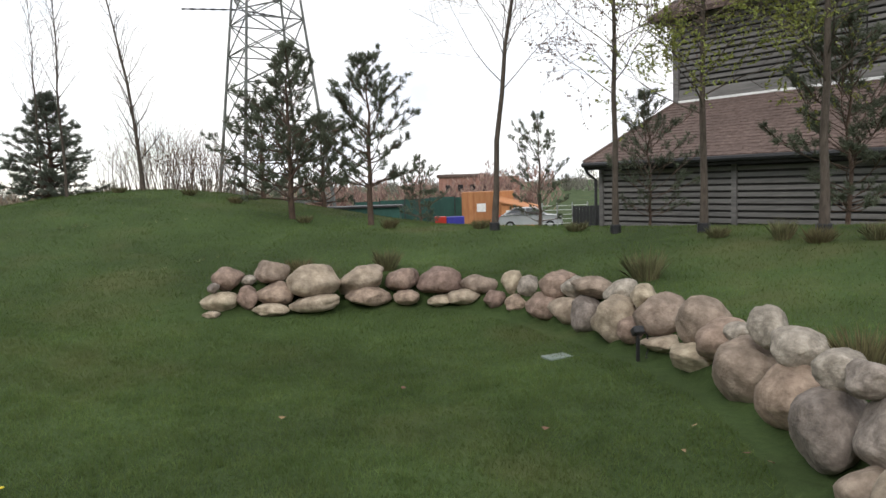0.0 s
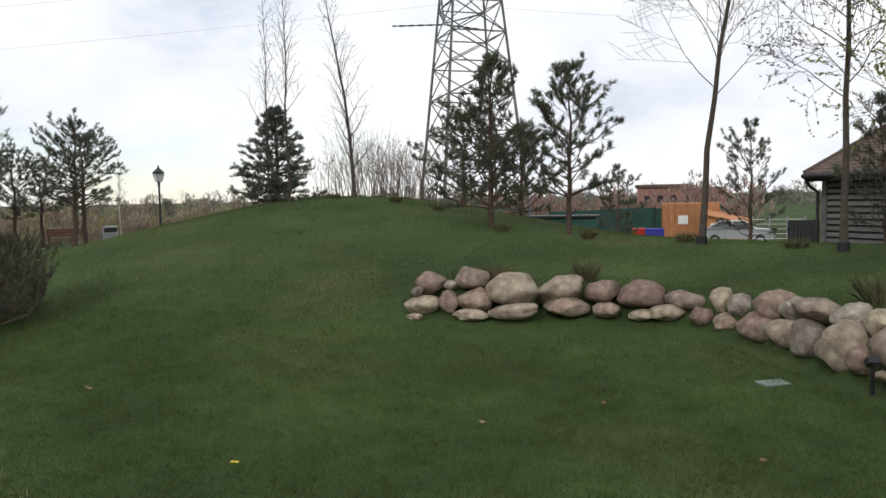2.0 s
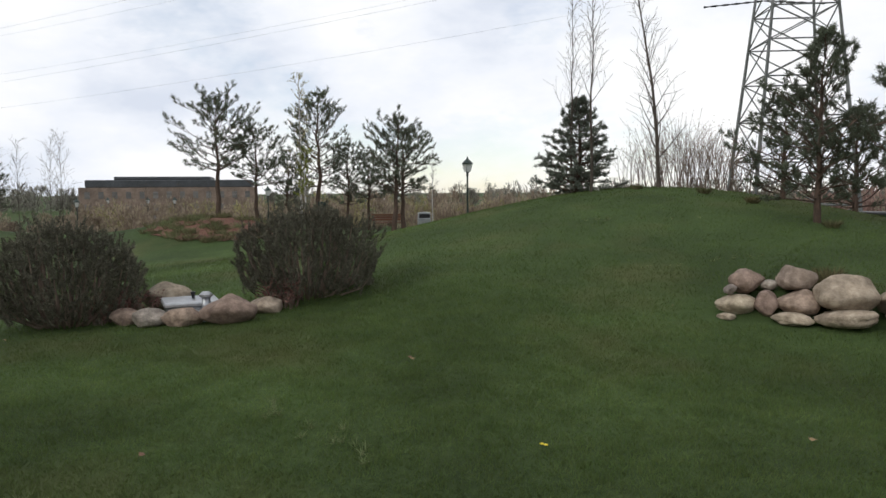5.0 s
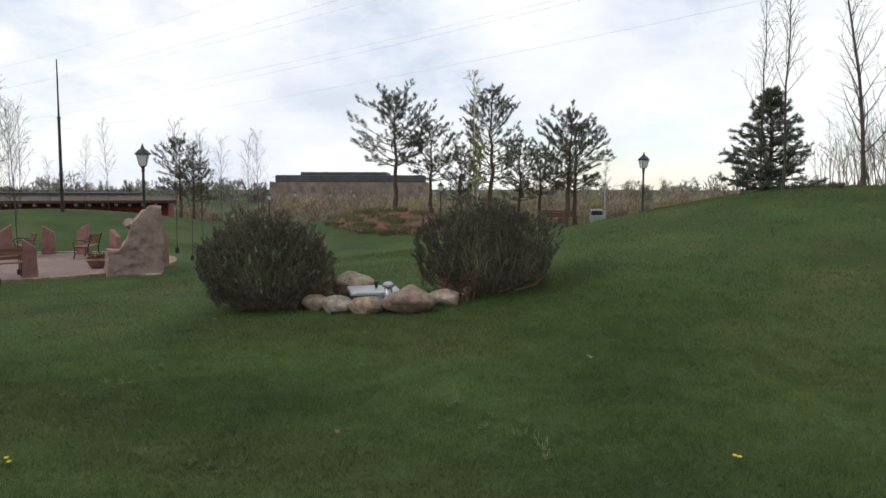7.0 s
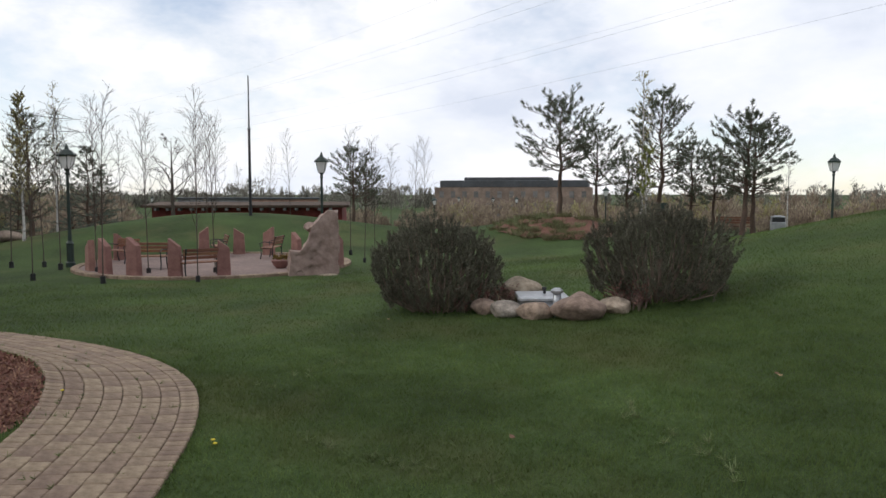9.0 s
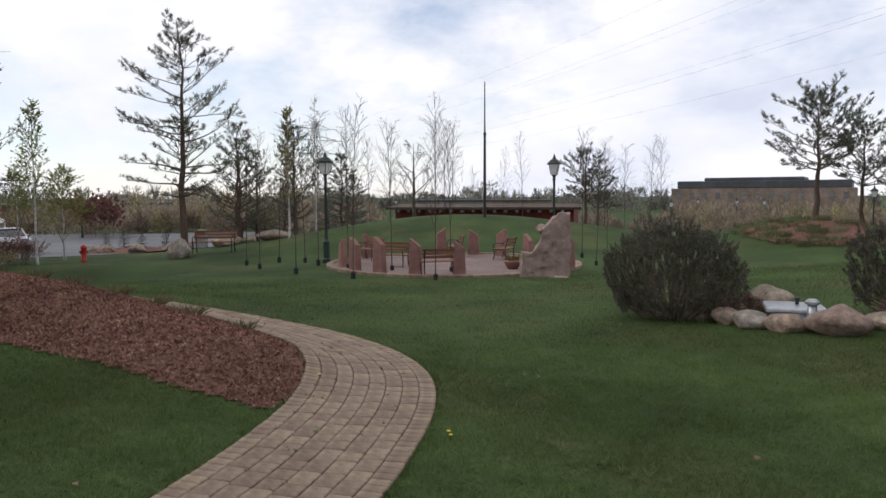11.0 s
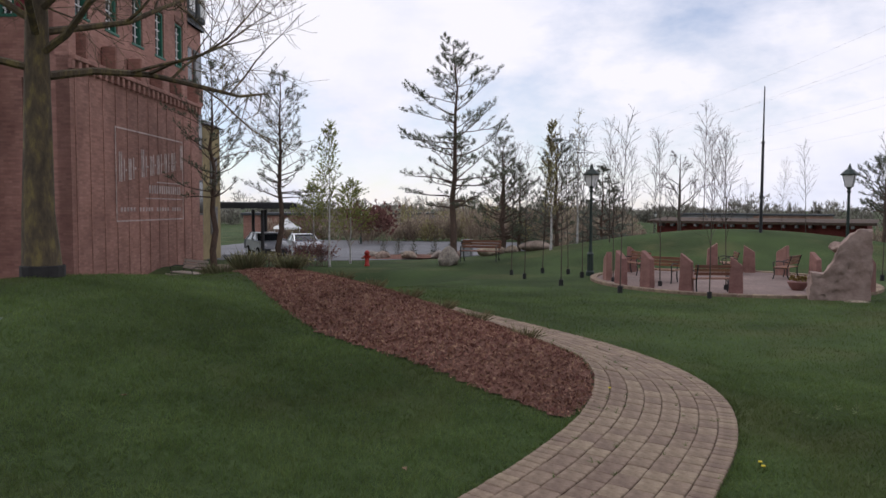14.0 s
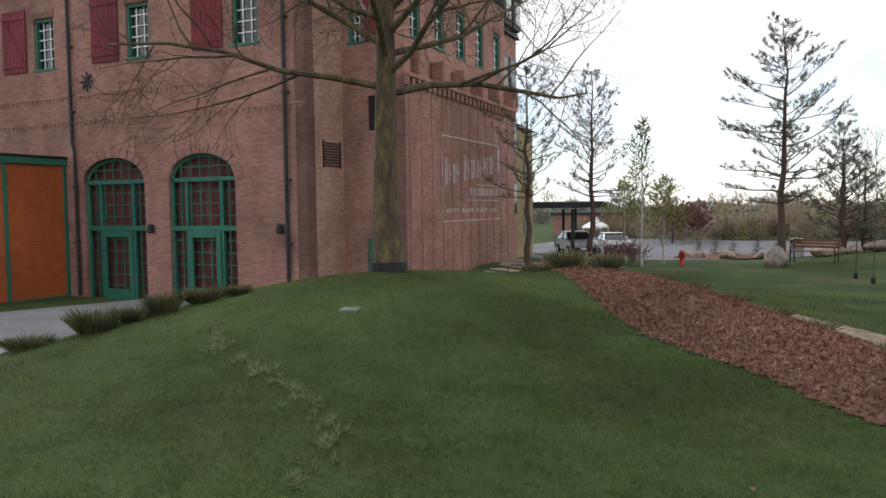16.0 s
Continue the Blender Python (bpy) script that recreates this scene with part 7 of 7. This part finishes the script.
ex, ey = path_mid[k, 0] - td[k, 1] * o + 0.02 * rs.normal(size=1500), path_mid[k, 1] + td[k, 0] * o + 0.02 * rs.normal(size=1500)
wet = ~inside(ex, ey, MULCH_EDGE)
ex, ey, o = ex[wet], ey[wet], o[wet]
edge_tufts = [((a, b, c), (0, 0, 1)) for a, b, c in zip(ex, ey, land(ex, ey) + np.where(np.abs(o) < 0.5, 0.018, 0.0))]
tagged(new("edge_grass", leaf_mesh("edge_grass", edge_tufts, 9, 0.045, 0.003, 18, BLADE, 1.3, 0.01)), "short grass lapping over the path edges", "grass", kind="stuff")
# pale tussocks left along old seams in the turf
tus = []
for (ax, ay), (cx, cy), k in (((-5.09, -6.86), (-4.51, -5.88), 26), ((-4.51, -5.88), (-4.06, -4.35), 34), ((-4.06, -4.35), (-3.8, -3.91), 12), ((-3.8, -3.91), (-3.1, -3.65), 20), ((-3.1, 3.2), (-4.7, 3.5), 16), ((-5.0, 1.2), (-3.6, 1.9), 16), ((-5.2, 9.4), (-2.9, 12.2), 14), ((-7.6, 2.8), (-6.6, 1.2), 10), ((-1.0, 3.5), (-0.8, 3.7), 3), ((-7.5, 12.5), (-4.5, 14), 12)):
    for i in range(k):
        f = rs.rand()
        tus.append((ax + (cx - ax) * f + rs.normal() * 0.06, ay + (cy - ay) * f + rs.normal() * 0.06))
tx, ty = np.array(tus).T
tufts = [((a, b, c), (0, 0, 1)) for a, b, c in zip(tx, ty, land(tx, ty))]
tagged(new("pale_tussocks", leaf_mesh("pale_tussocks", tufts, 16, 0.078, 0.003, 17, PALEBLADE, 1.1, 0.02)), "scattered pale tussocks of coarse grass", "grass", kind="stuff")
leaf_me = Geo().add([(-0.03, 0, 0.01), (-0.006, -0.015, 0.0), (0.03, 0, 0.014), (-0.006, 0.016, 0.01)], [(0, 1, 2, 3)]).mesh("fallen_leaf", DEADLEAF)
for i, (x, y) in enumerate([(0.64, 4.61), (1.36, 4.09), (1.76, 3.86), (1.69, 4.01), (1.57, 4.52), (-3.47, 8.87), (-0.34, 5.91), (-4.41, 2.36), (-4.67, 5.28), (-9.46, 3.60), (-4.43, -1.55), (-6.29, -2.46), (-4.90, -3.66), (-3.09, -5.40), (-1.18, 5.17), (-4.73, 5.31)]):
    ob = new("fallen_leaf", leaf_me)
    ob.matrix_basis = pose(x, y, lz(x, y) + 0.035, 8, 12, 53 * i)
    tagged(ob, "dry brown fallen leaf on the grass", "leaf", "fallen leaves")
for i, (x, y) in enumerate([(-2.47, 3.95), (-5.12, 0.58), (-5.20, 0.58), (-2.50, 3.95), (-6.67, -0.29)]):
    t = thing("dandelion", pose(x, y, lz(x, y)), "yellow dandelion in the grass", "flower", "dandelions")
    part("flower", Geo().lathe([(0.004, 0.04), (0.015, 0.046), (0.012, 0.051), (0.003, 0.053)], 10), FLOWER, t)
    part("stalk", Geo().tube([(0, 0, 0), (0, 0, 0.045)], [0.003, 0.003], 4), BLADE, t)
# bark chips
rs2 = np.random.RandomState(31)
N = 90000
cx, cy = rs2.uniform(-13.2, -5.6, N), rs2.uniform(-6.4, -0.4, N)
k = inside(cx + rs2.normal(size=N) * 0.03, cy + rs2.normal(size=N) * 0.03, MULCH_EDGE)
cx, cy = cx[k], cy[k]
n = len(cx)
cz = land(cx, cy) + 0.018 + 0.014 * rs2.rand(n)
a = rs2.rand(n) * 6.283
l, w2 = rs2.uniform(0.006, 0.015, n), rs2.uniform(0.0025, 0.006, n)
u = np.stack([np.cos(a) * l, np.sin(a) * l, rs2.normal(size=n) * 0.007], 1)
s = np.stack([-np.sin(a) * w2, np.cos(a) * w2, rs2.normal(size=n) * 0.006], 1)
c = np.stack([cx, cy, cz], 1)
v = np.stack([c - u - s, c + u - s, c + u + s, c - u + s], 1).reshape(-1, 3)
tagged(new("bark_chips", arrays_mesh("bark_chips", v, np.arange(4 * n).reshape(-1, 4), CHIP)), "loose reddish bark chips", "mulch", kind="stuff")

# ---- pavers of the footpath ----
paver_me = [Geo().box(-0.099, -0.068, -0.03, 0.099, 0.068, 0.026, 0.006).mesh("paver", PAVER), Geo().box(-0.076, -0.068, -0.03, 0.076, 0.068, 0.026, 0.006).mesh("paver", PAVER)]
edge_me = Geo().box(-0.046, -0.068, -0.03, 0.046, 0.068, 0.026, 0.006).mesh("paver", PAVER)
rest, count = Geo(), 0
rp = random.Random(77)
fine = smooth_line(PATH_LINE, 0.02)
seg = np.r_[0, np.cumsum(np.hypot(*np.diff(fine, axis=0).T))]
tang = np.gradient(fine, axis=0)
tang /= np.hypot(tang[:, 0], tang[:, 1])[:, None]
for row in range(8):
    off = (row - 3.5) * 0.1405
    line = fine + np.stack([-tang[:, 1], tang[:, 0]], 1) * off
    ls = np.r_[0, np.cumsum(np.hypot(*np.diff(line, axis=0).T))]
    s = 0.1 * rp.random()
    while s < ls[-1] - 0.2:
        kind = edge_me if row in (0, 7) else paver_me[rp.random() < 0.3]
        ln = {0: 0.20, 1: 0.154}.get(paver_me.index(kind) if kind in paver_me else -1, 0.094)
        x, y = np.interp(s + ln / 2, ls, line[:, 0]), np.interp(s + ln / 2, ls, line[:, 1])
        s += ln
        dx, dy = np.interp(s - ln / 2, ls, tang[:, 0]), np.interp(s - ln / 2, ls, tang[:, 1])
        z = lz(x, y)
        e = 0.2
        ua = Vector((dx * e, dy * e, lz(x + dx * e, y + dy * e) - z)).normalized()
        ub = Vector((-dy * e, dx * e, lz(x - dy * e, y + dx * e) - z)).normalized()
        uc = ua.cross(ub).normalized()
        m = Matrix((ua, ub, uc)).transposed().to_4x4()
        m.translation = Vector((x, y, z + 0.004 + rp.uniform(-0.003, 0.003)))
        m = m @ pose(0, 0, 0, rp.uniform(-0.8, 0.8), rp.uniform(-0.8, 0.8), rp.uniform(-1.2, 1.2))
        if count < 300 and -7.6 < x < -4.0:
            part("paver", kind, PAVER, footpath, m=m)
            count += 1
        else:
            rest.add([m @ p.co for p in kind.vertices], [tuple(p.vertices) for p in kind.polygons])
PAVER_REST = mat("further pavers", [(0.175, 0.124, 0.084), (0.232, 0.168, 0.116), (0.285, 0.214, 0.152)], size=16, rough=0.9, bump=0.35, stain=0.12, stain_size=3, island=0.17)
rest_ob = part("pavers", rest, PAVER_REST, footpath)
tagged(rest_ob, "further tan concrete pavers", kind="stuff")
